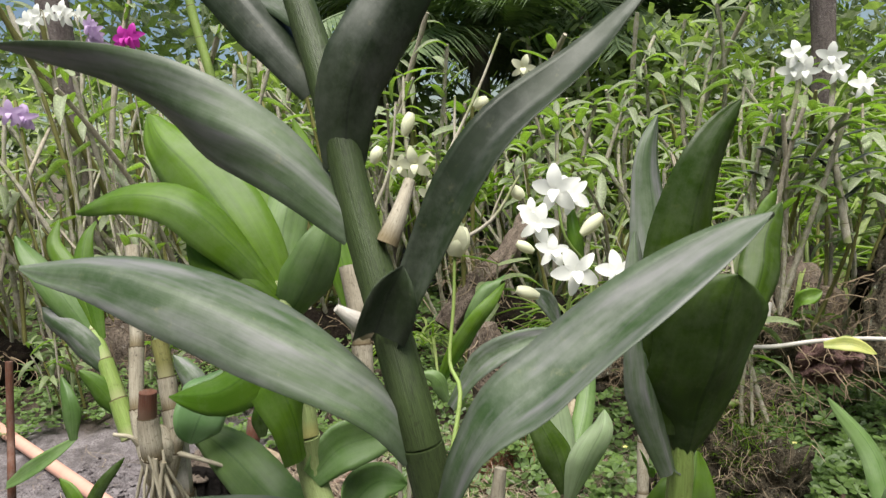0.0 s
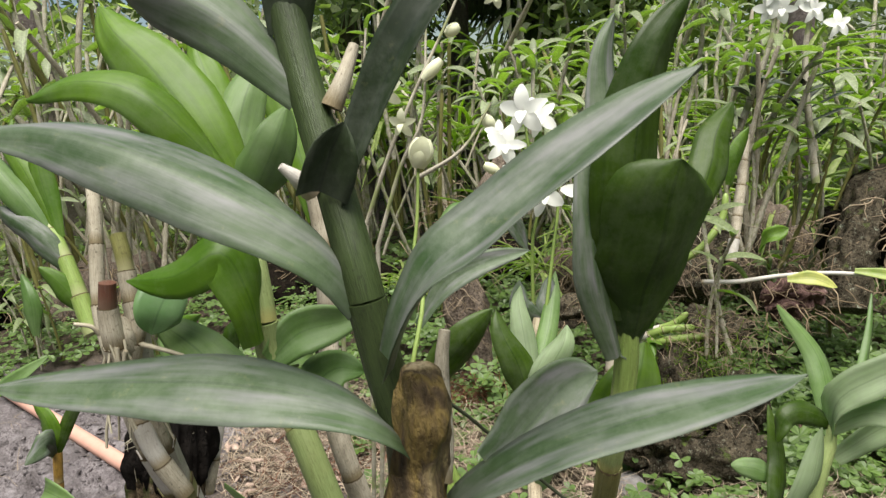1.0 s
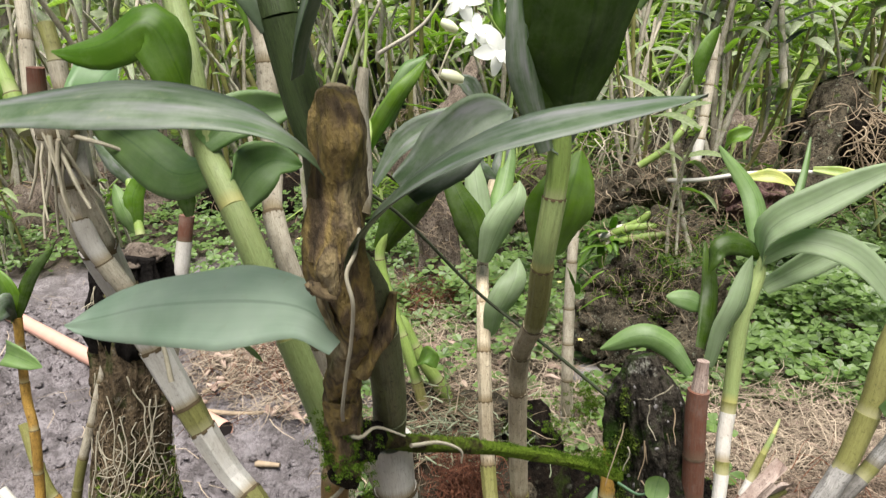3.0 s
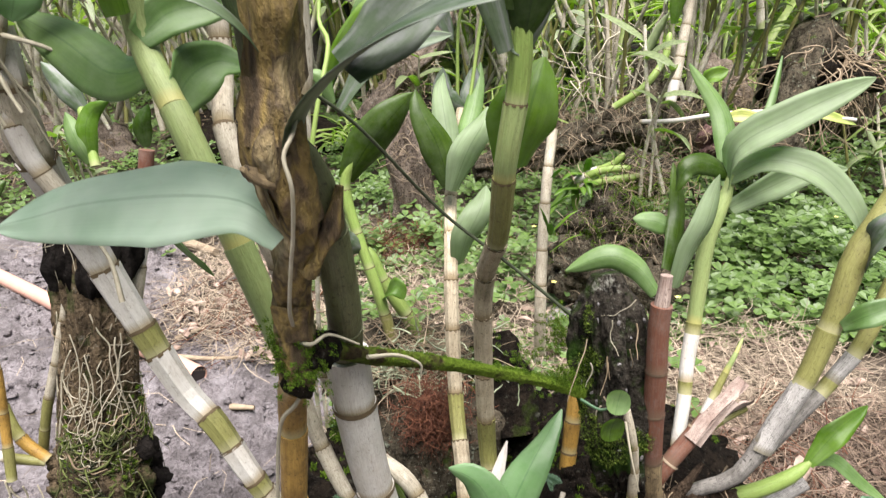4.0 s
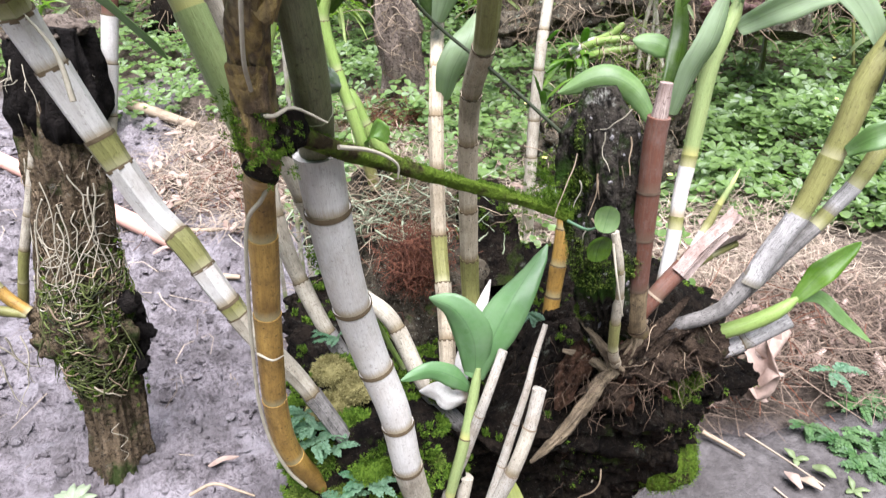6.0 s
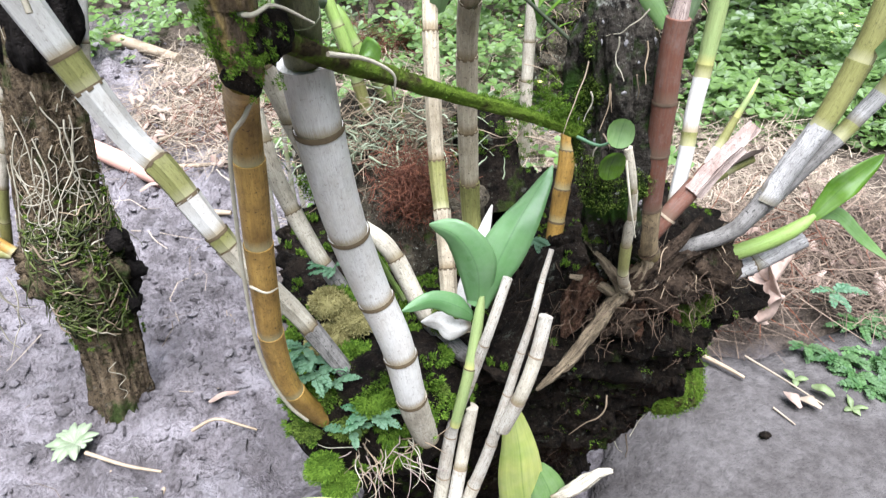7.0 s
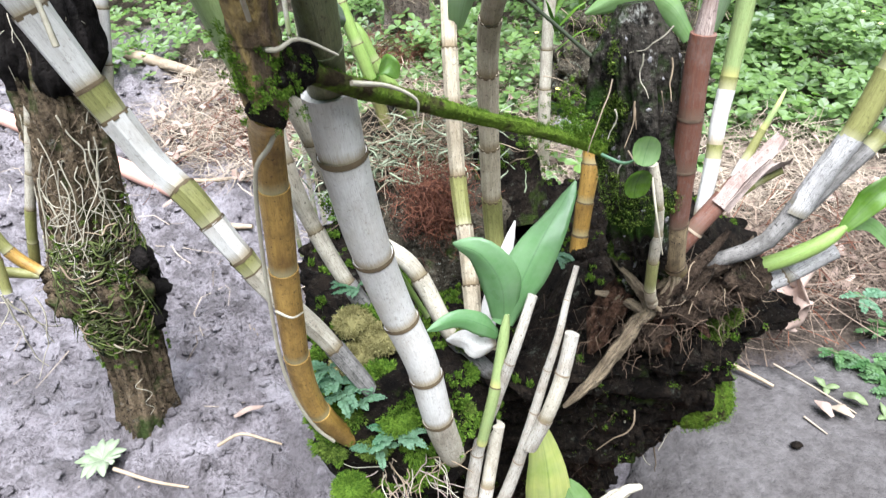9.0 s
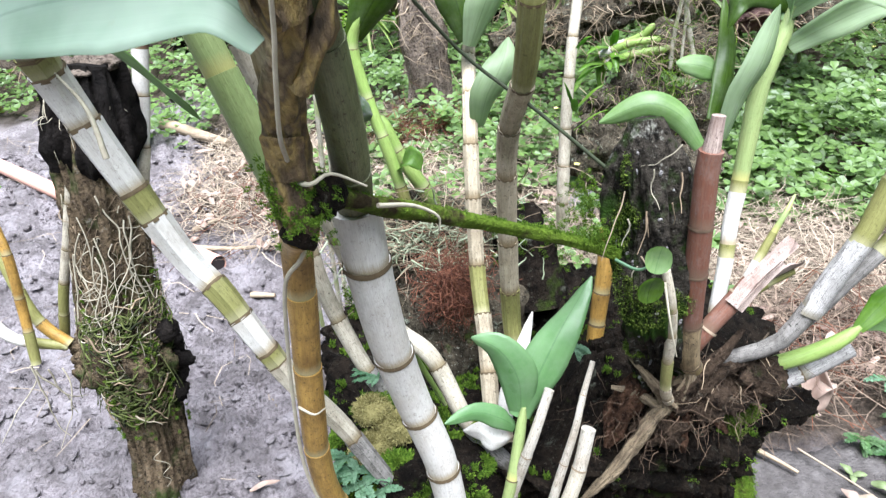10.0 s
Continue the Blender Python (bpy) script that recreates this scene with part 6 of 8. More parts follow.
# ---- worn concrete slab beside the stump ----
def slab():
    rim = []
    for k in range(60):
        a = 2 * math.pi * k / 60
        c, s = math.cos(a), math.sin(a)
        e = 1 / max(abs(c) ** 4 + abs(s) ** 4, 1e-6) ** 0.25
        p = Vector((0.84 + 0.52 * c * e, 0.40 + 0.46 * s * e, 0))
        p += Vector((noise.noise(p * 6), noise.noise(p * 6 + Vector((9, 0, 0))), 0)) * 0.07
        p += Vector((noise.noise(p * 22), noise.noise(p * 22 + Vector((9, 0, 0))), 0)) * 0.02
        rim.append(p)
    V, F = [], []
    mid = Vector((0.84, 0.40, 0))
    for f, z in ((1.0, -0.02), (1.0, 0.002), (0.96, 0.010), (0.8, 0.018), (0.6, 0.018), (0.4, 0.018), (0.2, 0.018), (0.02, 0.018)):
        for p in rim:
            q = mid.lerp(p, f)
            V.append(Vector((q.x, q.y, z + 0.003 * noise.noise(q * 20) + 0.003 * noise.noise(q * 7))))
    for j in range(7):
        for i in range(60):
            F.append((j * 60 + i, j * 60 + (i + 1) % 60, (j + 1) * 60 + (i + 1) % 60, (j + 1) * 60 + i))
    return V, F, None


tagged(part("paving", slab(), EARTH), "worn grey concrete slab dusted with earth", "paving", kind="structure")

# ---- post with an orchid at its foot ----
post = root("wooden_post", (-0.27, 0.866, 0.0), "rotten wooden post, charred at the top, wrapped in roots and moss", "post")
axis_pts = [(-0.272, 0.866, -0.02), (-0.251, 0.876, 0.10), (-0.247, 0.884, 0.20), (-0.241, 0.890, 0.28), (-0.215, 0.911, 0.47), (-0.209, 0.915, 0.505)]
part("post_body", fluted(axis_pts, [0.038, 0.033, 0.038, 0.044, 0.037, 0.034, 0.030], 0.34, 120, 20, 0.4), POST, post)
part("charred_top", fluted([(-0.213, 0.912, 0.462), (-0.205, 0.916, 0.51), (-0.197, 0.925, 0.568)], [0.034, 0.044, 0.043, 0.040, 0.031], 0.5, 110, 20), CHAR, post, "black charred end")
part("rotten_crown", blob((-0.203, 0.925, 0.562), (0.033, 0.033, 0.011), 0.6, 60, 40, 16), WOOD, post)


def on_post(z, a, out=0.0):
    path = [Vector(p) for p in axis_pts] + [Vector((-0.203, 0.925, 0.56))]
    for p, q in zip(path, path[1:]):
        if p.z <= z <= q.z:
            c = p.lerp(q, (z - p.z) / (q.z - p.z))
            r = 0.038 + 0.010 * math.exp(-((z - 0.24) / 0.08) ** 2) + out
            return c + Vector((math.cos(a) * r, math.sin(a) * r, 0))
    return path[-1]


for k in range(150):
    z, a = (rnd(0.26, 0.43) if k < 160 else rnd(0.08, 0.20)), rnd(math.pi, 2.15 * math.pi)
    turn, drop, lift = rnd(-1.1, 1.1), rnd(-0.05, 0.03), rnd(0.001, 0.004)
    pts = [on_post(max(0.0, min(0.56, z + drop * f + rnd(-0.006, 0.006))), a + turn * f, lift) for f in (0, 0.2, 0.4, 0.6, 0.8, 1)]
    part("root", strand(pts, rnd(0.0003, 0.0007), 4, 3, 0.6), random.choice((ROOT, ROOT_DARK, ROOT_DARK, ROOT_BLACK)), post)
for a, z0, z1 in ((-1.9, 0.40, 0.28), (-0.6, 0.40, 0.20), (-1.2, 0.10, 0.03), (-1.6, 0.39, 0.25), (-0.9, 0.38, 0.16), (-2.1, 0.36, 0.20)):
    part("root", strand([on_post(z0 + (z1 - z0) * f, a + rnd(-0.25, 0.25), 0.002) for f in (0, 0.15, 0.3, 0.45, 0.6, 0.8, 1)], rnd(0.0005, 0.0010), 6, 4, 0.5), ROOT, post)
for k in range(9):
    a = rnd(1.15 * math.pi, 2.05 * math.pi)
    pts = [on_post(0.545 - 0.016 * j, a + 0.12 * j * math.sin(k * 2.1), 0.001 + 0.003 * (j % 2)) for j in range(random.randrange(3, 6))]
    part("root", strand(pts, rnd(0.0005, 0.0010), 5, 4, 0.4), ROOT, post)
    part("root", strand(wander(pts[1], (math.cos(a) + 0.5, math.sin(a), rnd(-0.9, 0.3)), rnd(0.012, 0.035), 5, 0.4), rnd(0.0003, 0.0007), 4, 3), ROOT, post)
for k in range(9):
    z, a = rnd(0.38, 0.46), rnd(math.pi * 1.1, 1.95 * math.pi)
    turn, pts = rnd(-0.12, 0.12), []
    for j in range(8):
        pts.append(on_post(z, a, 0.005))
        z, a = z - rnd(0.010, 0.022), a + turn + rnd(-0.14, 0.14)
    part("root", strand(pts, rnd(0.0006, 0.0011), 6, 4, 0.5), ROOT, post)
    for j in (2, 4, 5):
        z, a, side, twig = pts[j].z, math.atan2(pts[j].y - 0.895, pts[j].x + 0.228), random.choice((-1, 1)), [pts[j]]
        for _ in range(4):
            z, a = z - rnd(0.0, 0.012), a + side * rnd(0.12, 0.3)
            twig.append(on_post(z, a, 0.004))
        part("root", strand(twig, rnd(0.0003, 0.0007), 5, 4, 0.4), ROOT, post)
for k in range(8):
    z, a = rnd(0.27, 0.45), rnd(math.pi * 1.0, 2.1 * math.pi)
    pts, turn = [], rnd(-0.5, 0.5)
    for j in range(6):
        pts.append(on_post(max(0.2, min(0.5, z)), a, 0.006))
        z, a = z - rnd(-0.006, 0.03), a + turn * rnd(0.1, 0.9)
    part("root", strand(pts, rnd(0.0004, 0.0009), 6, 4, 0.5), random.choice((ROOT, ROOT_DARK)), post)
skirt = []
for k in range(900):
    z, a = rnd(0.155, 0.315), rnd(math.pi * 0.9, math.pi * 2.25)
    if noise.noise(Vector((a * 3, z * 30, 1))) < -0.12:
        continue
    turn, out, pts = random.choice((-1, 1)) * rnd(0.08, 0.28), rnd(-0.003, 0.003), []
    for _ in range(5):
        pts.append(on_post(max(0.02, z), a, out))
        z, a, out = z + rnd(-0.010, 0.007), a + turn * rnd(0.4, 1.2), max(-0.003, min(0.006, out + rnd(-0.004, 0.004)))
    skirt.append(strand(pts, rnd(0.0005, 0.0017), 4, 3, 0.5))
tagged(part("shaggy_fringe", join(skirt[:470]), SHAG, post, "matted dark mossy dead root"), kind="stuff")
tagged(part("shaggy_fringe", join(skirt[470:590]), ROOT_DARK, post, "matted brown dead root"), kind="stuff")
tagged(part("shaggy_fringe", join(skirt[590:]), ROOT, post, "matted pale root"), kind="stuff")
for a, z in ((0.15, 0.235), (0.05, 0.205), (-0.35, 0.265), (-0.1, 0.17), (-2.75, 0.21), (-2.95, 0.24)):
    part("moss_lump", blob(on_post(z, a, 0.004), (rnd(0.010, 0.017), 0.010, rnd(0.012, 0.022)), 0.7, 70, 26, 16, z * 40), CHAR if a > -0.4 else POST, post, "dark rotten lump" if a > -0.4 else "")
hang = []
for _ in range(24):
    z, a = rnd(0.17, 0.27), rnd(math.pi * 0.95, math.pi * 2.2)
    hang.append(strand(wander(on_post(z, a, 0.005), (math.cos(a) * 0.6, math.sin(a) * 0.6, -1), rnd(0.02, 0.05), 5, 0.3, 0.3), rnd(0.0005, 0.0013), 4, 3))
tagged(part("hanging_fringe", join(hang), SHAG, post, "hanging mossy dead root"), kind="stuff")
for k in range(5):
    a = rnd(math.pi, 2.1 * math.pi)
    part("moss_lump", blob(on_post(rnd(0.18, 0.28), a, 0.004), (rnd(0.008, 0.014), 0.008, rnd(0.008, 0.016)), 0.5, 60, 20, 12, k), POST, post)
pm = []
for _ in range(560):
    z, a = random.gauss(0.225, 0.055), rnd(math.pi * 0.9, math.pi * 2.2)
    if 0.10 < z < 0.36 and noise.noise(Vector((a * 2, z * 22, 3))) > -0.05:
        pm.append((on_post(z, a, 0.002), (math.cos(a), math.sin(a), 0.3), rnd(0.7, 1.5)))
tufts("moss", pm[::2], "dark green moss", MOSS_DARK, 0.0024, 40, post)
tufts("moss", pm[1::2], "bright green moss", MOSS, 0.0022, 36, post)
oc = orchid((-0.314, 0.890, 0.270), "olive orchid cane pressed against the post", "")
cane(oc, [(-0.318, 0.886, 0.255), (-0.294, 0.884, 0.320), (-0.269, 0.886, 0.378), (-0.243, 0.888, 0.440), (-0.226, 0.890, 0.483)], 0.0062, 0.0052, [OLIVE_CANE, OLIVE_CANE, GREY_CANE], 0.05, 0.04, 12, swell=0.08)
oc = orchid((-0.306, 0.869, 0.258), "yellowing orchid canes with hanging roots on the post", "")
cane(oc, [(-0.303, 0.870, 0.259), (-0.327, 0.876, 0.283), (-0.343, 0.886, 0.315), (-0.362, 0.913, 0.369)], 0.007, 0.0075, [GOLD_CANE, OLIVE_CANE], 0.05, 0.04, 10)
cane(oc, [(-0.306, 0.869, 0.257), (-0.354, 0.861, 0.279), (-0.383, 0.870, 0.308)], 0.006, 0.007, [OLIVE_CANE, WHITE_CANE], 0.05, 0.04, 10)
cane(oc, [(-0.330, 0.840, 0.258), (-0.327, 0.855, 0.317), (-0.320, 0.865, 0.388), (-0.327, 0.879, 0.426), (-0.323, 0.896, 0.513)], 0.006, 0.005, [OLIVE_CANE, GOLD_CANE], 0.05, 0.04, 10)
for k in range(5):
    p = Vector((-0.325, 0.847, 0.244)) + Vector((rnd(-0.02, 0.025), 0, rnd(-0.01, 0.01)))
    part("aerial_root", strand(wander(p, (rnd(-0.25, 0.25), 0, -1), rnd(0.05, 0.13), 7, 0.28), rnd(0.0008, 0.0014)), ROOT, oc)
for i, (spine, wd, side, mat) in enumerate((
    ([(-0.326, 0.894, 0.507), (-0.301, 0.899, 0.556), (-0.271, 0.908, 0.588)], 0.016, (0.9, 0, -0.3), LEAF_OLIVE),
    ([(-0.326, 0.894, 0.507), (-0.326, 0.896, 0.547), (-0.342, 0.904, 0.571)], 0.024, (0.9, 0, 0.3), LEAF_BRIGHT),
    ([(-0.330, 0.890, 0.461), (-0.325, 0.866, 0.486), (-0.282, 0.851, 0.474)], 0.030, (0.2, 0.5, 0.85), LEAF_FRESH),
    ([(-0.331, 0.815, 0.610), (-0.292, 0.800, 0.632), (-0.250, 0.806, 0.657)], 0.018, (0.3, 0.4, 0.8), LEAF_FRESH),
    ([(-0.323, 0.896, 0.513), (-0.314, 0.872, 0.538), (-0.333, 0.857, 0.522)], 0.028, (0.2, 0.5, 0.85), LEAF_GREY),
)):
    part("leaf", leaf(spine, wd, side, 0.3, nl=10, seed=i), mat, oc)
stake = root("stake", (-0.901, 1.488, 0.000), "dark thin stake standing in the mud", "stake")
part("stake_rod", strand([(-0.913, 1.502, -0.010), (-0.599, 1.157, 0.405), (-0.593, 1.173, 0.505), (-0.587, 1.191, 0.621)], 0.006, 8, 3, 0.9), RED_CANE, stake)

# ---- loose things on the ground ----
pipe = root("plastic_pipe", (-0.315, 1.396, 0.020), "pink plastic pipe lying on the mud", "pipe")
a, b = Vector((-0.311, 1.388, 0.022)), Vector((-1.673, 2.503, 0.022))
part("pipe_tube", tube([a.lerp(b, k / 12) for k in range(13)], 0.019, 20, False), PIPE, pipe)
# Near-black plug stands in for the shade inside the open pipe.
part("pipe_end", tube([a.lerp(b, 0.001), a.lerp(b, 0.003)], 0.0165, 20), BORE_SHADE, pipe, "dark disc painted as the shaded bore")


def stick(pts, r, label, mat=TWIG, name="stick"):
    s = root(name, pts[0], label, name)
    part("wood", strand(pts, r, 7, 4, 0.6), mat, s)


stick([(-0.685, 2.236, 0.020), (-0.553, 2.125, 0.020), (-0.432, 2.024, 0.020)], 0.020, "pale bark log lying among the straw", TWIG, "log")
stick([(-0.403, 1.490, 0.010), (-0.299, 1.462, 0.012), (-0.205, 1.467, 0.010)], 0.006, "thin pale stick on the mud")
stick([(-0.412, 1.562, 0.010), (-0.357, 1.595, 0.015), (-0.333, 1.626, 0.010)], 0.006, "short grey stick on the mud")
stick([(-0.228, 1.290, 0.010), (-0.181, 1.280, 0.010)], 0.007, "short dark stick on the mud")
stick([(-0.280, 0.769, 0.018), (-0.224, 0.743, 0.020), (-0.178, 0.730, 0.018)], 0.0028, "thin pale twig on the mud", TWIG)
stick([(-0.245, 0.778, 0.005), (-0.247, 0.745, 0.005), (-0.249, 0.725, 0.005)], 0.0025, "thin dark twig on the mud")
stick([(-0.176, 0.716, 0.005), (-0.178, 0.679, 0.005), (-0.178, 0.651, 0.005)], 0.0025, "thin dark twig on the mud")
stick([(0.523, 0.822, 0.022), (0.544, 0.799, 0.022), (0.561, 0.778, 0.022)], 0.0036, "grey split twig on the slab", TWIG)
stick([(0.578, 0.814, 0.022), (0.604, 0.763, 0.030), (0.638, 0.724, 0.022)], 0.0016, "dry pale stalk on the slab", STRAW)
stick([(0.575, 0.728, 0.022), (0.589, 0.700, 0.022)], 0.0014, "dry pale stalk on the slab", STRAW)
stick([(-0.154, 0.788, 0.016), (-0.123, 0.793, 0.028), (-0.092, 0.786, 0.020), (-0.071, 0.779, 0.016)], 0.0024, "curled dry stalk on the mud", TWIG)
pebble = root("pebble", (0.549, 0.692, 0.020), "small dark mossy pebble on the slab", "pebble")
part("stone", blob((0.546, 0.689, 0.024), (0.007, 0.005, 0.004), 0.4, 60, 14, 8), STUMP, pebble)

dead = root("dead_leaf", (0.596, 0.857, 0.073), "large crumpled pinkish-brown dead leaf on the straw", "dead leaf")
for i, (sp, w, sd) in enumerate((([(0.620, 0.859, 0.137), (0.583, 0.836, 0.124), (0.571, 0.823, 0.078)], 0.055, (0.8, 0.2, 0.5)), ([(0.642, 0.875, 0.141), (0.596, 0.832, 0.135), (0.578, 0.825, 0.096)], 0.04, (0.5, 0.5, 0.6)), ([(0.577, 0.864, 0.110), (0.575, 0.830, 0.101), (0.602, 0.827, 0.070)], 0.03, (0.7, 0.4, 0.3)))):
    part("blade", leaf(sp, w, sd, 0.9, 0.002, 12, 8, 0.7, wave=0.10, seed=i), DEAD, dead)
for c, n, mat, lab in (((0.617, 0.724, 0.030), 1, STRAW, "fallen tan leaf on the ground"), ((0.599, 0.731, 0.030), 1, DEAD, "fallen tan leaf on the ground"), ((0.643, 0.739, 0.030), 1, LEAF_FAR2, "fallen yellow leaf on the ground")):
    fl = root("fallen_leaf", c, lab, "fallen leaf")
    c = Vector(c)
    for k in range(n):
        d = Vector((rnd(-1, 1), rnd(-1, 1), 0)).normalized() * 0.014
        part("blade", leaf([c - d, c + Vector((0, 0, 0.008)), c + d], 0.016, d.cross(Vector((0, 0, 1))), 0.4, nl=8, wave=0.06, seed=k), mat, fl)


for c, w, ang in (((-0.120, 0.834, 0.022), 0.010, 0.3), ((-0.136, 0.671, 0.022), 0.010, 5.2)):
    fl = root("fallen_leaf", c, "curled brown leaf on the mud", "fallen leaf")
    c = Vector(c)
    d = Vector((math.cos(ang), math.sin(ang), 0)) * 0.02
    part("blade", leaf([c - d, c + Vector((0, 0, 0.008)), c + d], w, d.cross(Vector((0, 0, 1))), 0.9, nl=8, wave=0.08, seed=ang), DEAD, fl)


def weed(base, n, size, wd, mat, label, lift=0.5, name="weed"):
    w = root(name, base, label, "weed")
    b = Vector(base)
    for k in range(n):
        a = 2 * math.pi * k / n + rnd(-0.3, 0.3)
        d = Vector((math.cos(a), math.sin(a), 0))
        L = size * rnd(0.7, 1.2)
        part("leaf", leaf([b, b + d * L * 0.5 + Vector((0, 0, L * lift * 0.6)), b + d * L + Vector((0, 0, L * lift * 0.35))], wd * rnd(0.8, 1.2), d.cross(Vector((0, 0, 1))), 0.25, nl=8, nw=4, wave=0.05, seed=k), mat, w)
    return w


weed((-0.304, 0.791, 0.010), 24, 0.028, 0.015, WEED, "pale silvery-green rosette weed in the mud")
weed((-0.216, 0.695, 0.010), 5, 0.020, 0.014, LEAF_FAR2, "small round-leaved weed in the mud")
weed((-0.233, 0.672, 0.010), 4, 0.02, 0.010, LEAF_FAR2, "small weed in the mud")
weed((-0.327, 0.684, 0.010), 5, 0.025, 0.012, WEED, "small pale weed in the mud")
weed((0.625, 0.769, 0.020), 3, 0.016, 0.010, LEAF_FAR2, "small green weed at the slab's edge")
weed((0.670, 0.716, 0.020), 4, 0.016, 0.009, LEAF_FAR2, "small green weed at the slab's edge")
for b, n, s in (((0.702, 0.798, 0.020), 14, 0.032), ((0.711, 0.747, 0.020), 14, 0.035), ((0.669, 0.824, 0.020), 10, 0.025), ((0.781, 0.851, 0.020), 12, 0.035), ((0.759, 0.855, 0.020), 12, 0.032), ((0.751, 0.791, 0.020), 12, 0.035), ((0.707, 0.767, 0.020), 12, 0.03)):
    fern(b, n, s, "dark green feathery fern growing from the straw", FERN_GREEN)
fern((0.735, 0.890, 0.050), 6, 0.035, "small pale fern in the straw")

# clay pot with a small orchid
pot = root("flower_pot", (0.243, 0.505, 0.0), "dark red clay pot with brown fibre", "flower pot")


def lathe(center, prof, sides=48):
    V, F = [], []
    c = Vector(center)
    for r, z in prof:
        for k in range(sides):
            a = 2 * math.pi * k / sides
            V.append(c + Vector((math.cos(a) * r, math.sin(a) * r, z)))
    for j in range(len(prof) - 1):
        for k in range(sides):
            F.append((j * sides + k, j * sides + (k + 1) % sides, (j + 1) * sides + (k + 1) % sides, (j + 1) * sides + k))
    F.append(tuple(reversed(range(sides))))
    return V, F, None


part("pot_wall", lathe((0.243, 0.505, 0.0), [(0.056, 0.0), (0.074, 0.095), (0.080, 0.097), (0.083, 0.103), (0.083, 0.115), (0.080, 0.120), (0.075, 0.119), (0.073, 0.110), (0.070, 0.085)]), CLAY, pot)
part("potting_fibre", blob((0.243, 0.505, 0.088), (0.070, 0.070, 0.016), 0.25, 40, 30, 10), POT_SOIL, pot)
po = root("potted_orchid", (0.235, 0.52, 0.095), "young orchid with yellow-green leaves in the pot", "orchid")
for i, (sp, w, sd, mat) in enumerate((
    ([(0.227, 0.518, 0.151), (0.216, 0.526, 0.221), (0.212, 0.536, 0.277), (0.207, 0.555, 0.312)], 0.041, (0.9, 0.1, 0.2), LEAF_YELLOW),
    ([(0.237, 0.517, 0.151), (0.239, 0.517, 0.196), (0.237, 0.527, 0.223), (0.225, 0.539, 0.251)], 0.039, (0.9, 0.1, -0.3), LEAF_FRESH),
)):
    part("leaf", leaf(sp, w, sd, 0.3, nl=14, nw=8, base_w=0.5, seed=i), mat, po)
part("bulb", blob((0.197, 0.517, 0.179), (0.016, 0.014, 0.012), 0.15, 50, 16, 10), PINK_SHEATH, po, "dry papery bulb")
fo = root("young_orchid", (-0.033, 0.537, 0.000), "young orchid with pale-edged leaves on the mud", "orchid")
for i, (sp, w, sd, mat) in enumerate((
    ([(-0.053, 0.489, 0.223), (0.002, 0.493, 0.261), (0.046, 0.496, 0.282), (0.086, 0.499, 0.288)], 0.034, (0.1, 0.6, 0.75), LEAF_YELLOW),
    ([(0.007, 0.487, 0.210), (0.054, 0.498, 0.239), (0.091, 0.500, 0.259), (0.123, 0.504, 0.265)], 0.030, (0.1, 0.6, 0.75), LEAF_BRIGHT),
    ([(0.072, 0.504, 0.248), (0.068, 0.516, 0.276), (0.072, 0.521, 0.290), (0.085, 0.527, 0.297)], 0.012, (0.9, 0.1, 0.2), LEAF_BRIGHT),
    ([(-0.053, 0.489, 0.223), (-0.036, 0.489, 0.179), (-0.042, 0.534, 0.010)], 0.02, (0.6, 0.5, 0.3), LEAF_FRESH),
    ([(0.007, 0.487, 0.210), (-0.001, 0.494, 0.157), (-0.030, 0.533, 0.010)], 0.02, (0.6, 0.5, 0.3), LEAF_FRESH),
    ([(0.072, 0.504, 0.248), (0.040, 0.498, 0.178), (-0.024, 0.532, 0.010)], 0.012, (0.6, 0.5, 0.3), LEAF_FRESH),
)):
    part("leaf", leaf(sp, w, sd, 0.3, nl=14, nw=8, base_w=0.5, seed=i), mat, fo)

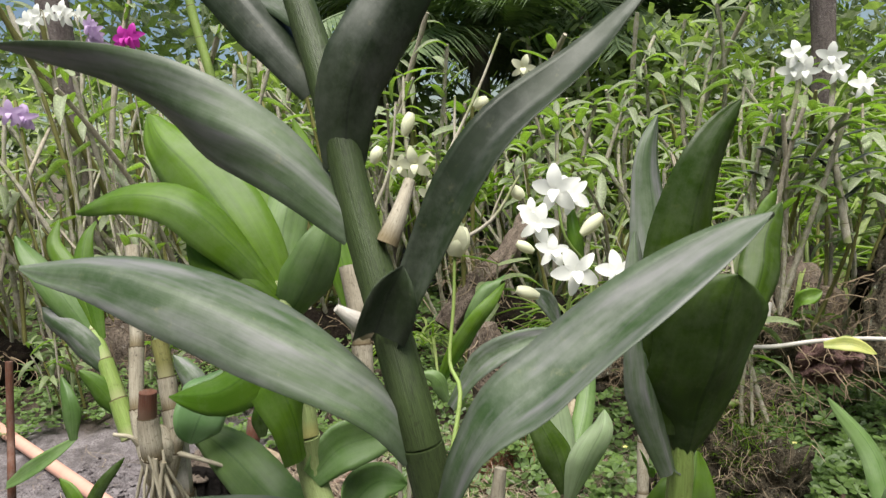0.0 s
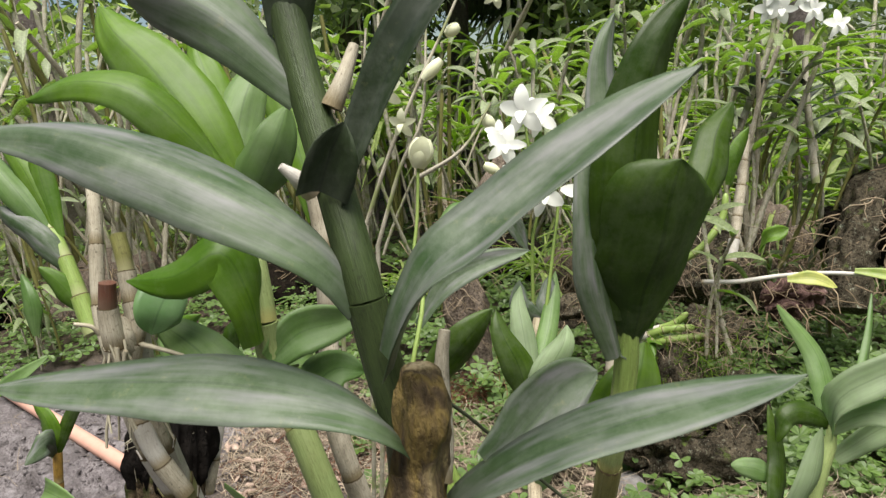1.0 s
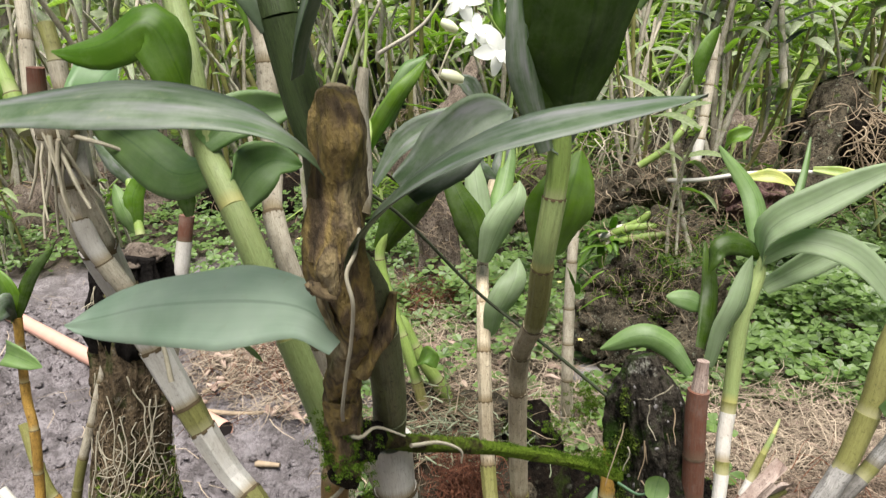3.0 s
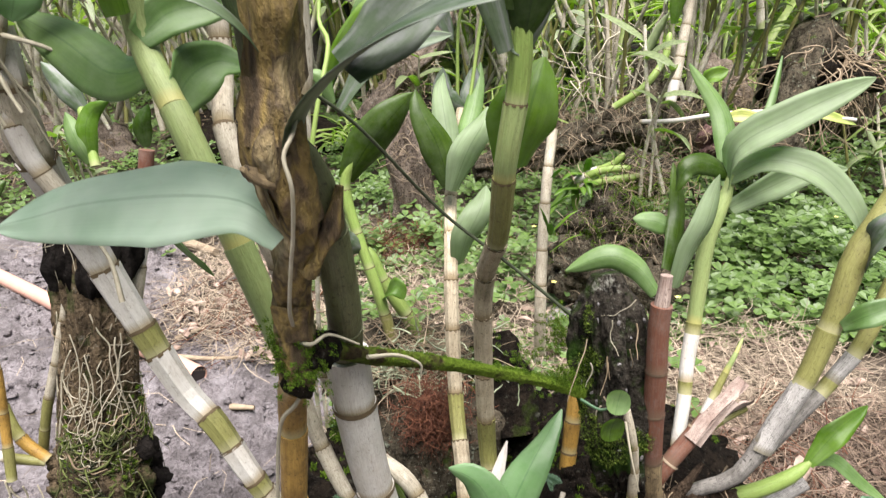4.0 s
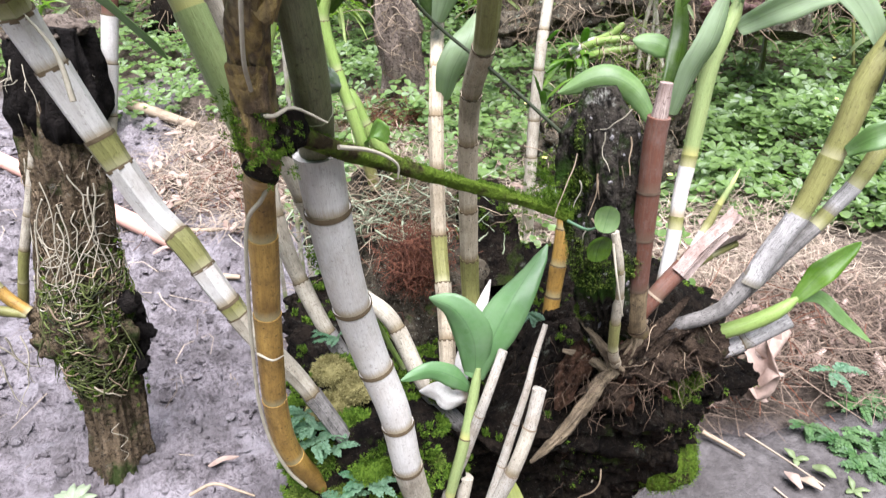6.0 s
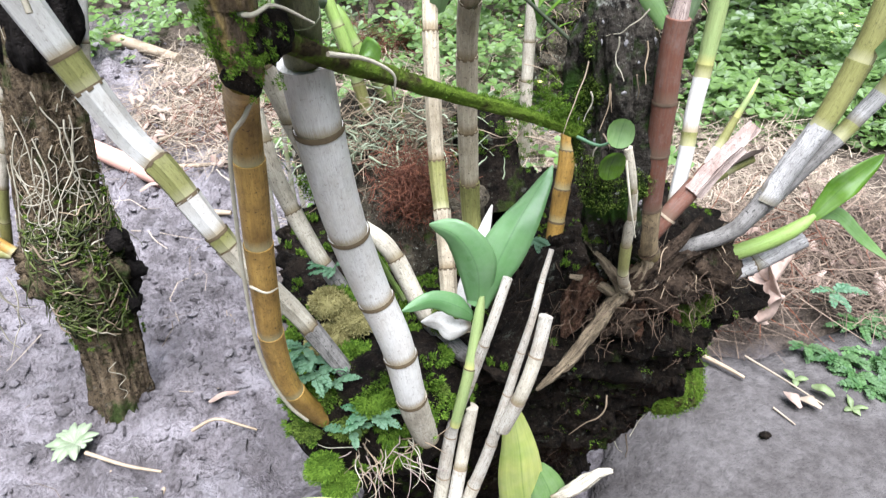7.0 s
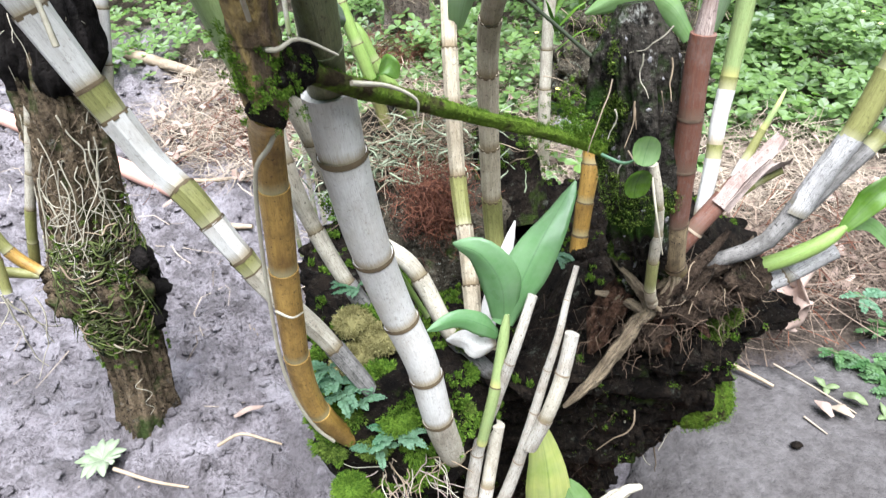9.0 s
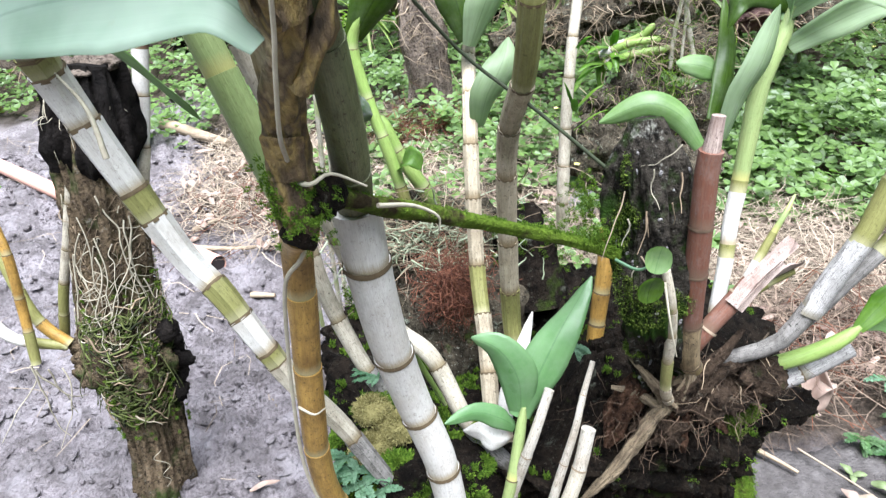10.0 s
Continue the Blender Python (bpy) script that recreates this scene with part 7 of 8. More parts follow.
# ---- plants just behind the stump ----
MID = "orchids behind the stump"
oc = orchid((0.114, 0.773, 0.447), "green orchid cane with broad dark leaves behind the stump", MID)
cane(oc, [(0.117, 0.772, 0.445), (0.106, 0.776, 0.501), (0.092, 0.789, 0.553), (0.086, 0.799, 0.599), (0.110, 0.802, 0.635)], 0.0058, 0.005, [OLIVE_CANE, GREEN_CANE], 0.04, 0.03, 10)
cane(oc, [(0.144, 0.805, 0.422), (0.132, 0.798, 0.456), (0.112, 0.804, 0.492), (0.099, 0.810, 0.527)], 0.008, 0.006, [GREEN_CANE], 0.05, 0.04, 10)
for i, (sp, w, sd, mat) in enumerate((
    ([(0.087, 0.798, 0.599), (0.109, 0.795, 0.630), (0.131, 0.798, 0.653), (0.152, 0.811, 0.671)], 0.040, (0.72, 0.25, -0.62), LEAF_OLIVE),
    ([(0.085, 0.823, 0.655), (0.114, 0.828, 0.692), (0.150, 0.833, 0.709), (0.191, 0.845, 0.714)], 0.026, (0.1, 0.5, 0.85), LEAF_GREY),
    ([(0.096, 0.782, 0.539), (0.086, 0.767, 0.552), (0.075, 0.769, 0.568)], 0.024, (0.3, 0.4, 0.8), LEAF_GREY),
    ([(0.112, 0.780, 0.487), (0.124, 0.766, 0.505), (0.131, 0.761, 0.495)], 0.022, (0.5, 0.3, 0.7), LEAF_BRIGHT),
    ([(0.101, 0.835, 0.706), (0.115, 0.835, 0.741), (0.129, 0.842, 0.762), (0.142, 0.854, 0.767)], 0.020, (0.9, 0.2, 0.3), LEAF_FRESH),
    ([(0.082, 0.812, 0.666), (0.075, 0.809, 0.688), (0.061, 0.811, 0.694)], 0.016, (0.4, 0.3, 0.7), LEAF_FRESH),
    ([(0.076, 0.822, 0.673), (0.088, 0.817, 0.700), (0.116, 0.819, 0.739), (0.140, 0.830, 0.765)], 0.020, (0.8, 0.2, 0.5), LEAF_BRIGHT),
)):
    part("leaf", leaf(sp, w, sd, 0.35, nl=12, nw=6, seed=i), mat, oc)
oc = orchid((-0.144, 0.839, 0.618), "small orchid shoots with fresh green leaves", MID)
for i, (sp, w, sd, mat) in enumerate((
    ([(-0.147, 0.839, 0.618), (-0.148, 0.840, 0.645), (-0.142, 0.848, 0.663), (-0.125, 0.851, 0.672)], 0.022, (0.9, 0.2, 0), LEAF_BRIGHT),
    ([(-0.150, 0.839, 0.619), (-0.156, 0.838, 0.641), (-0.165, 0.850, 0.665)], 0.020, (0.9, 0.2, 0.2), LEAF_FRESH),
    ([(-0.151, 0.859, 0.662), (-0.161, 0.858, 0.683), (-0.184, 0.870, 0.708)], 0.024, (0.4, 0.4, 0.7), LEAF_GREY),
    ([(-0.097, 0.842, 0.630), (-0.096, 0.841, 0.652), (-0.089, 0.848, 0.668)], 0.018, (0.9, 0.2, 0.1), LEAF_OLIVE),
)):
    part("leaf", leaf(sp, w, sd, 0.35, nl=10, nw=6, seed=i), mat, oc)
cane(oc, [(-0.145, 0.838, 0.616), (-0.152, 0.854, 0.652), (-0.156, 0.863, 0.672)], 0.005, 0.004, [GREEN_CANE], 0.03)
oc = orchid((-0.185, 0.945, 0.43), "white dead cane stub with a red-brown top on the post", "")
cane(oc, [(-0.190, 0.940, 0.425), (-0.178, 0.955, 0.475), (-0.163, 0.970, 0.540), (-0.151, 0.980, 0.593)], 0.0100, 0.0085, [GREY_CANE, WHITE_CANE, WHITE_CANE, RED_CANE], 0.05, 0.04, 14)
oc = orchid((0.379, 1.356, 0.000), "thin white jointed cane standing in the straw", MID)
cane(oc, [(0.377, 1.346, 0.000), (0.370, 1.316, 0.142), (0.377, 1.336, 0.285), (0.387, 1.353, 0.398), (0.404, 1.389, 0.481)], 0.0125, 0.009, [WHITE_CANE, GREY_CANE], 0.075, 0.05, 10)
for i in range(6):
    p = Vector((0.376, 1.321, 0.325)) + Vector((0.01, -0.01, rnd(-0.05, 0.1)))
    d = Vector((rnd(-0.3, 1), rnd(-1, 0), 0.8)).normalized() * rnd(0.05, 0.09)
    part("leaf", leaf([p, p + d * 0.6, p + d + Vector((0, 0, -0.01))], 0.014, d.cross(Vector((0, 0, 1))), 0.3, nl=6, nw=4), LEAF_BRIGHT, oc)


# ---- flowers ----
def petal(c, way, nrm, L, W, cup=0.25):
    side = nrm.cross(way).normalized()
    V, F, U = [], [], []
    n = 6
    for i in range(n + 1):
        v = i / n
        w = W * 0.5 * math.sin(math.pi * (0.12 + 0.83 * v)) ** 0.8
        p = c + way * (L * v) + nrm * (cup * L * (v * (1 - v) * 1.5 - 0.25 * v * v))
        for u in (-1, -0.4, 0.4, 1):
            V.append(p + side * (u * w) + nrm * (0.12 * w * u * u))
            U.append(((u + 1) / 2, v))
    for i in range(n):
        for k in range(3):
            F.append((i * 4 + k, i * 4 + k + 1, i * 4 + k + 5, i * 4 + k + 4))
    return V, F, U


def blossom(parent, c, face, size, mat=PETAL, lip=None):
    c, nrm = Vector(c), Vector(face).normalized()
    a = nrm.cross(Vector((0, 0, 1))).normalized()
    b = a.cross(nrm)
    rot = rnd(-0.4, 0.4)
    for k in range(5):
        ang = math.pi / 2 + rot + k * 2 * math.pi / 5
        way = a * math.cos(ang) + b * math.sin(ang)
        part("petal", petal(c, way, nrm, size * 0.55, size * (0.26 if k % 2 else 0.34), rnd(0.1, 0.4)), mat, parent)
    part("lip", petal(c + nrm * 0.002, (nrm * 0.8 - b * 0.6).normalized(), (nrm * 0.5 + b).normalized(), size * 0.34, size * 0.24, 0.5), lip or mat, parent)


def bud(parent, a, b, r, mat=CREAM):
    path = curve([a, Vector(a).lerp(Vector(b), 0.5), b], 4)
    m = len(path)
    part("flower_bud", tube(path, [r * (0.25 + 0.9 * math.sin(math.pi * (0.1 + 0.75 * i / (m - 1)))) for i in range(m)], 10), mat, parent)


fp = root("flowering_orchid", (0.168, 0.875, 0.594), "white-flowered orchid on thin stalks behind the stump", "orchid")
part("stalk", strand([(0.203, 0.845, 0.645), (0.216, 0.865, 0.706), (0.224, 0.881, 0.757), (0.200, 0.867, 0.796), (0.195, 0.874, 0.837)], 0.0020, 6, 4, 0.6), GREEN_CANE, fp)
part("stalk", strand([(0.195, 0.868, 0.651), (0.199, 0.879, 0.716), (0.208, 0.883, 0.763), (0.178, 0.878, 0.806)], 0.0020, 6, 4, 0.6), GREEN_CANE, fp)
part("stalk", strand([(0.199, 0.861, 0.754), (0.212, 0.854, 0.771), (0.239, 0.854, 0.763)], 0.0016, 6, 4, 0.6), GREEN_CANE, fp)
for c, s in (((0.195, 0.874, 0.840), 0.044), ((0.210, 0.884, 0.833), 0.036), ((0.176, 0.869, 0.810), 0.036), ((0.206, 0.853, 0.766), 0.042), ((0.187, 0.865, 0.784), 0.030), ((0.241, 0.844, 0.765), 0.036), ((0.172, 0.890, 0.819), 0.026)):
    blossom(fp, c, (rnd(-0.5, 0.3), -1, rnd(-0.1, 0.4)), s)
bud(fp, (0.215, 0.868, 0.797), (0.235, 0.872, 0.813), 0.0055)
bud(fp, (0.170, 0.864, 0.785), (0.155, 0.865, 0.794), 0.0045)
bud(fp, (0.174, 0.878, 0.739), (0.153, 0.878, 0.747), 0.0055)
part("leaf", leaf([(0.215, 0.874, 0.767), (0.212, 0.878, 0.793), (0.210, 0.893, 0.824)], 0.016, (1, 0.2, 0), 0.4, nl=8), LEAF_BRIGHT, fp)
for sp, w in (([(0.200, 0.846, 0.645), (0.181, 0.840, 0.660), (0.181, 0.848, 0.685)], 0.024), ([(0.202, 0.844, 0.640), (0.207, 0.850, 0.660), (0.213, 0.868, 0.683)], 0.022), ([(0.164, 0.897, 0.738), (0.180, 0.894, 0.732), (0.194, 0.885, 0.704)], 0.02)):
    part("leaf", leaf(sp, w, (0.9, 0.2, 0.2), 0.3, nl=8), LEAF_GREY, fp)

bp2 = root("budding_orchid", (0.135, 0.60, 0.38), "orchid stalk with a creamy unopened bud", "orchid")
part("stalk", strand([(0.135, 0.60, 0.38), (0.066, 0.619, 0.563), (0.077, 0.618, 0.636), (0.090, 0.633, 0.696), (0.099, 0.660, 0.732), (0.093, 0.678, 0.747), (0.098, 0.694, 0.781), (0.101, 0.704, 0.814)], 0.0020, 6, 4, 0.6), GREEN_CANE, bp2)
bud(bp2, (0.101, 0.704, 0.813), (0.106, 0.707, 0.833), 0.0080)
part("petal", petal(Vector((0.101, 0.702, 0.815)), Vector((0.25, -0.3, 0.9)).normalized(), Vector((0, -1, 0.2)), 0.022, 0.014), CREAM, bp2)
tp = root("flowering_orchid", (0.027, 1.079, 0.706), "faded white orchid flowers and buds on pale stalks", "orchid")
for pts in ([(0.006, 1.127, 0.696), (0.045, 1.123, 0.786), (0.089, 1.128, 0.871), (0.136, 1.143, 0.954), (0.171, 1.166, 1.026)], [(0.019, 1.123, 0.665), (0.059, 1.121, 0.770), (0.093, 1.122, 0.834), (0.106, 1.151, 0.950)], [(0.080, 1.119, 0.754), (0.141, 1.107, 0.788), (0.181, 1.117, 0.842)], [(-0.033, 1.138, 0.775), (0.011, 1.153, 0.861), (0.026, 1.168, 0.950)]):
    part("stalk", strand(pts, 0.0034, 6, 4, 0.5), FAR_CANE, tp)
for p in ((0.006, 1.127, 0.696), (0.019, 1.123, 0.665), (-0.033, 1.138, 0.775)):
    part("stalk", strand([(p[0] - 0.05, p[1] + 0.05, 0.0), (p[0] - 0.04, p[1] + 0.03, 0.2), (p[0] - 0.02, p[1] + 0.01, 0.4), p], 0.004, 6, 4, 0.85), FAR_CANE, tp)
for c, s in (((0.049, 1.115, 0.867), 0.042), ((0.067, 1.110, 0.826), 0.036), ((0.029, 1.124, 0.865), 0.03), ((0.204, 1.232, 0.987), 0.034)):
    blossom(tp, c, (rnd(-0.5, 0.5), -1, -0.2), s, CREAM)
for a_, b_ in (((0.036, 1.131, 0.904), (0.048, 1.136, 0.932)), ((0.097, 1.119, 0.878), (0.122, 1.124, 0.901)), ((0.130, 1.149, 0.933), (0.148, 1.152, 0.943)), ((-0.011, 1.154, 0.871), (-0.000, 1.158, 0.892)), ((0.170, 1.124, 0.828), (0.184, 1.123, 0.812))):
    bud(tp, a_, b_, 0.0075)

# ---- thicket of orchids behind: shared canes and leaves ----
def cane_template(name, bend, mat, r, joints=9):
    path, rad = [], []
    n = joints * 3
    for i in range(n + 1):
        f = i / n
        path.append(Vector((bend * f * f, 0.3 * bend * math.sin(f * 3), f)))
        rad.append(r * (1.0 - 0.35 * f) * (0.84 + 0.28 * ((i % 3) / 2)))
    V, F, U = tube(path, rad, 7)
    return mesh_of(name, V, F, mat, U)


def leaf_template(name, droop, fold, mat, wide=0.22):
    pts = [Vector((f, 0, 0.55 * f - droop * f * f)) for f in (0, 0.33, 0.66, 1)]
    V, F, U = leaf(pts, wide, (0, 1, 0), fold, 0.012, 6, 2, 0.45)
    return mesh_of(name, V, F, mat, U)


BENDS = (0.10, 0.28, 0.18, 0.05)
CANES = {r: [cane_template("cane", b, m, r) for b, m in zip(BENDS, (FAR_CANE, FAR_CANE, GREY_CANE, OLIVE_CANE))] for r in (0.017, 0.0125)}
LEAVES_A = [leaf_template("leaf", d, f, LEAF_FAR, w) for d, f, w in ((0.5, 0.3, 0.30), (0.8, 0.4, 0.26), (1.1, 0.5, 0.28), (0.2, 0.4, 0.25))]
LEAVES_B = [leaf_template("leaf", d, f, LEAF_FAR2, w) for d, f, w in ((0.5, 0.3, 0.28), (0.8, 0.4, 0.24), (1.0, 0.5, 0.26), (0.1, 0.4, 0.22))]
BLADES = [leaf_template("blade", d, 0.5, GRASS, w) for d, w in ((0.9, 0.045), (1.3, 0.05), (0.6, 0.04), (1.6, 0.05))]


def child(name, me, parent, m):
    ob = new(name, me)
    ob.parent = parent
    ob.matrix_basis = m
    return ob


def clump(base, n, h, spread, leafy, greens, label, name="orchid_clump", lean=(0, 0), dead=0.25, size=0.10):
    r = root(name, base, label, "orchid", "orchid thicket")
    for k in range(n):
        a, d = rnd(0, 2 * math.pi), spread * math.sqrt(rnd(0, 1))
        p = Vector((math.cos(a) * d, math.sin(a) * d * 0.7, -0.02))
        hh = h * rnd(0.55, 1.15)
        tilt = Euler((rnd(-0.28, 0.28) - lean[1] - math.sin(a) * d, rnd(-0.30, 0.30) + lean[0] + math.cos(a) * d, rnd(0, 6.3)))
        m = Matrix.Translation(p) @ tilt.to_matrix().to_4x4()
        kind = random.randrange(4)
        me = CANES[0.017 if h < 0.6 else 0.0125][kind]
        child("cane", me, r, m @ Matrix.Diagonal((hh, hh, hh, 1)))
        if random.random() < dead:
            continue
        for j in range(leafy):
            f = 1 - 0.42 * rnd(0, 1) ** 1.5
            az = j * 2.4 + rnd(-0.5, 0.5)
            L = size * rnd(0.6, 1.25)
            q = m @ Vector((BENDS[kind] * f * f * hh, 0.3 * BENDS[kind] * math.sin(f * 3) * hh, hh * f))
            t = Matrix.Translation(q) @ Euler((0, rnd(-0.5, 0.35), az + rnd(-0.3, 0.3))).to_matrix().to_4x4() @ Euler((rnd(-0.5, 0.5), 0, 0)).to_matrix().to_4x4()
            child("leaf", random.choice(greens), r, t @ Matrix.Diagonal((L, L, L, 1)))
    return r


def strap_clump(base, n, L, label):
    r = root("strap_leaf_plant", base, label, "plant", "strap-leaved plants")
    for k in range(n):
        m = Euler((rnd(-0.3, 0.3), rnd(-0.9, 0.1), rnd(0, 6.3))).to_matrix().to_4x4()
        s = L * rnd(0.6, 1.2)
        child("blade", random.choice(BLADES), r, Matrix.Translation((rnd(-0.05, 0.05), rnd(-0.05, 0.05), 0)) @ m @ Matrix.Diagonal((s, s, s, 1)))


def mound(c, radii, mat, label, roots=40, name="old_stump"):
    r = root(name, (c[0], c[1], 0.0), label, "stump", "old stumps in the bed")
    part("wood", blob(c, radii, 0.38, 5.0 / max(radii) * 0.35, 44, 26, c[0]), mat, r)
    V = []
    for _ in range(roots):
        a, ph = rnd(math.pi, 2 * math.pi), rnd(-0.3, 1.2)
        p = Vector(c) + Vector((math.cos(a) * math.cos(ph) * radii[0], math.sin(a) * math.cos(ph) * radii[1], math.sin(ph) * radii[2])) * 1.06
        V.append(strand(wander(p, (rnd(-1, 1), rnd(-0.6, 0), rnd(-1.2, 0.3)), rnd(0.06, 0.2), 5, 0.4, 0.1), rnd(0.0014, 0.0035), 4, 3))
    tagged(part("fine_root", join(V), ROOT_DARK, r, "hanging dry roots"), kind="stuff")
    return r


# logs and stumps that the farther orchids grow on
def hairy(r, c, spread, n, L, thick, mat=None):
    V = []
    for _ in range(n):
        p = Vector(c) + Vector((random.gauss(0, spread[0]), random.gauss(0, spread[1]), random.gauss(0, spread[2])))
        V.append(strand(wander(p, (rnd(-1, 1), rnd(-1, 0.2), rnd(-1, 0.6)), L * rnd(0.5, 1.3), 4, 0.5, 0.08), thick * rnd(0.6, 1.3), 3, 2))
    tagged(part("fine_root", join(V), mat or TWIG, r), kind="stuff")


lg = root("fallen_log", (0.547, 1.834, 0.236), "weathered split log with dry roots", "log")
part("log_wood", gnarled([(0.307, 1.882, 0.263), (0.458, 1.908, 0.285), (0.606, 1.915, 0.314), (0.734, 1.959, 0.371), (0.887, 2.017, 0.412)], [0.026, 0.038, 0.044, 0.042, 0.028], 7, 0.45, 60, 14), OLD_LOG, lg)
part("log_wood", gnarled([(0.722, 1.901, 0.297), (0.764, 1.964, 0.384), (0.807, 2.028, 0.473)], [0.060, 0.048, 0.034], 7, 0.45, 50, 12), OLD_LOG, lg)
hairy(lg, (0.701, 1.893, 0.381), (0.10, 0.03, 0.04), 170, 0.07, 0.0011)
hairy(lg, (0.480, 1.870, 0.300), (0.09, 0.02, 0.03), 110, 0.06, 0.0010, ROOT_DARK)
hairy(lg, (0.690, 1.994, 0.482), (0.08, 0.03, 0.05), 70, 0.12, 0.0026, ROOT)
hm = root("root_mound", (0.674, 1.610, 0.247), "shaggy brown mound of roots on a dark mossy rock", "mound")
for c, rr in (((0.697, 1.678, 0.284), (0.11, 0.07, 0.07)), ((0.581, 1.600, 0.201), (0.13, 0.08, 0.10)), ((0.689, 1.580, 0.143), (0.12, 0.08, 0.12)), ((0.508, 1.527, 0.133), (0.11, 0.07, 0.09)), ((0.613, 1.504, 0.066), (0.16, 0.08, 0.10))):
    part("mound_body", blob(c, [0.72 * v for v in rr], 0.6, 18, 60, 36, c[0] * 7), OLD_LOG, hm)
hairy(hm, (0.664, 1.594, 0.316), (0.06, 0.02, 0.03), 200, 0.06, 0.0009)
hairy(hm, (0.578, 1.519, 0.210), (0.08, 0.02, 0.04), 130, 0.05, 0.0008)
hairy(hm, (0.644, 1.570, 0.276), (0.05, 0.02, 0.05), 160, 0.05, 0.0010, MOSS)
tufts("moss", [(Vector((0.564, 1.511, 0.215)) + Vector((random.gauss(0, .09), rnd(-.01, .02), random.gauss(0, .06))), (0, -1, 0.6), 1.0) for _ in range(160)], "", MOSS, 0.007, 10, hm)
for pts in ([(0.512, 1.642, 0.295), (0.565, 1.610, 0.325), (0.620, 1.589, 0.334)], [(0.524, 1.634, 0.280), (0.576, 1.599, 0.306), (0.643, 1.580, 0.317)], [(0.538, 1.647, 0.308), (0.587, 1.623, 0.332), (0.613, 1.613, 0.359)]):
    oc = orchid(pts[0], "short pale cane lying on the mound", "")
    cane(oc, pts, 0.010, 0.008, [WHITE_CANE, GREEN_CANE], 0.04, 0.03, 8)
    for k in range(3):
        p = Vector(pts[0])
        d = Vector((rnd(-0.9, 0.3), rnd(-1, -0.2), rnd(-0.6, 0.6))).normalized() * rnd(0.06, 0.10)
        part("leaf", leaf([p, p + d * 0.6, p + d + Vector((0, 0, -0.02))], 0.020, d.cross(Vector((0, 0, 1))), 0.35, nl=6, nw=4), LEAF_BRIGHT, oc)
ds = root("old_stump", (1.138, 1.883, 0.281), "dark leaning stump among the clover", "stump")
part("wood", gnarled([(1.113, 1.865, 0.242), (1.134, 1.910, 0.334), (1.182, 1.963, 0.424), (1.273, 2.052, 0.523), (1.300, 2.036, 0.452)], [0.055, 0.05, 0.048, 0.052, 0.06], 6, 0.3, 50, 10), OLD_LOG, ds)
hairy(ds, (1.264, 1.969, 0.404), (0.05, 0.03, 0.08), 120, 0.10, 0.0022)
bk = root("bark_piece", (0.908, 1.706, 0.352), "pinkish flaking piece of bark", "bark")
tagged(bk, "pinkish flaking piece of bark on the mound")
part("bark", gnarled([(0.817, 1.689, 0.335), (0.864, 1.668, 0.364), (0.928, 1.669, 0.373)], [0.028, 0.042, 0.022], 7, 0.7, 60, 12), PINK_BARK, bk)
hairy(bk, (0.856, 1.639, 0.372), (0.05, 0.02, 0.03), 60, 0.07, 0.0018, ROOT_DARK)
mound((1.28, 2.05, 0.40), (0.14, 0.12, 0.09), STUMP, "dark rotten stump in the bed", 120)
mound((0.25, 3.2, 0.06), (0.30, 0.14, 0.14), STUMP, "dark log under the orchids", 90)
mound((-0.55, 3.1, 0.05), (0.35, 0.16, 0.16), STUMP, "dark rotten log in the bed", 120)
mound((-1.35, 3.0, 0.06), (0.35, 0.2, 0.20), WOOD, "rotten root-covered log in the bed", 140)
mound((-2.0, 2.9, 0.06), (0.25, 0.2, 0.20), STUMP, "dark rotten log in the bed", 120)
mound((1.95, 2.7, 0.20), (0.22, 0.18, 0.22), WOOD, "brown root-covered stump in the bed", 160)
st = root("old_stump", (0.150, 2.120, 0.000), "small weathered stump among clover", "stump")
part("wood", fluted([(0.150, 2.120, -0.030), (0.146, 2.130, 0.16), (0.128, 2.150, 0.36)], [0.064, 0.055, 0.058, 0.040], 0.35, 60, 12), WOOD, st)
hairy(st, (0.140, 2.090, 0.26), (0.04, 0.02, 0.07), 90, 0.07, 0.0015)
for c, rr in (((1.22, 2.50, 0.18), (0.15, 0.12, 0.18)), ((0.62, 2.75, 0.10), (0.16, 0.10, 0.14))):
    mm = mound(c, rr, WOOD, "old stump covered in brown orchid roots", 60)
    hairy(mm, (c[0], c[1] - rr[1], c[2] + 0.06), (rr[0] * 0.6, 0.03, 0.07), 320, 0.09, 0.0016)
    clump((c[0], c[1] + 0.03, c[2] + rr[2] * 0.7), 9, 0.42, 0.08, 3, LEAVES_A, "bare grey canes standing on a stump", dead=0.5)
st = root("old_stump", (0.129, 2.718, 0.399), "weathered branching wood among clover", "stump")
part("wood", gnarled([(-0.003, 2.637, 0.221), (0.106, 2.692, 0.345), (0.257, 2.798, 0.461), (0.353, 2.920, 0.603)], [0.05, 0.045, 0.04, 0.03], 6, 0.3, 40, 8), WOOD, st)
hairy(st, (0.130, 2.676, 0.405), (0.08, 0.03, 0.05), 80, 0.10, 0.0025)
for c, r_ in (((0.458, 1.486, 0.020), (0.045, 0.04, 0.035)),):
    rk = root("rock", c, "grey rounded rock half sunk in the straw", "rock")
    part("stone", blob(c, r_, 0.22, 14, 26, 16), ROCK, rk)

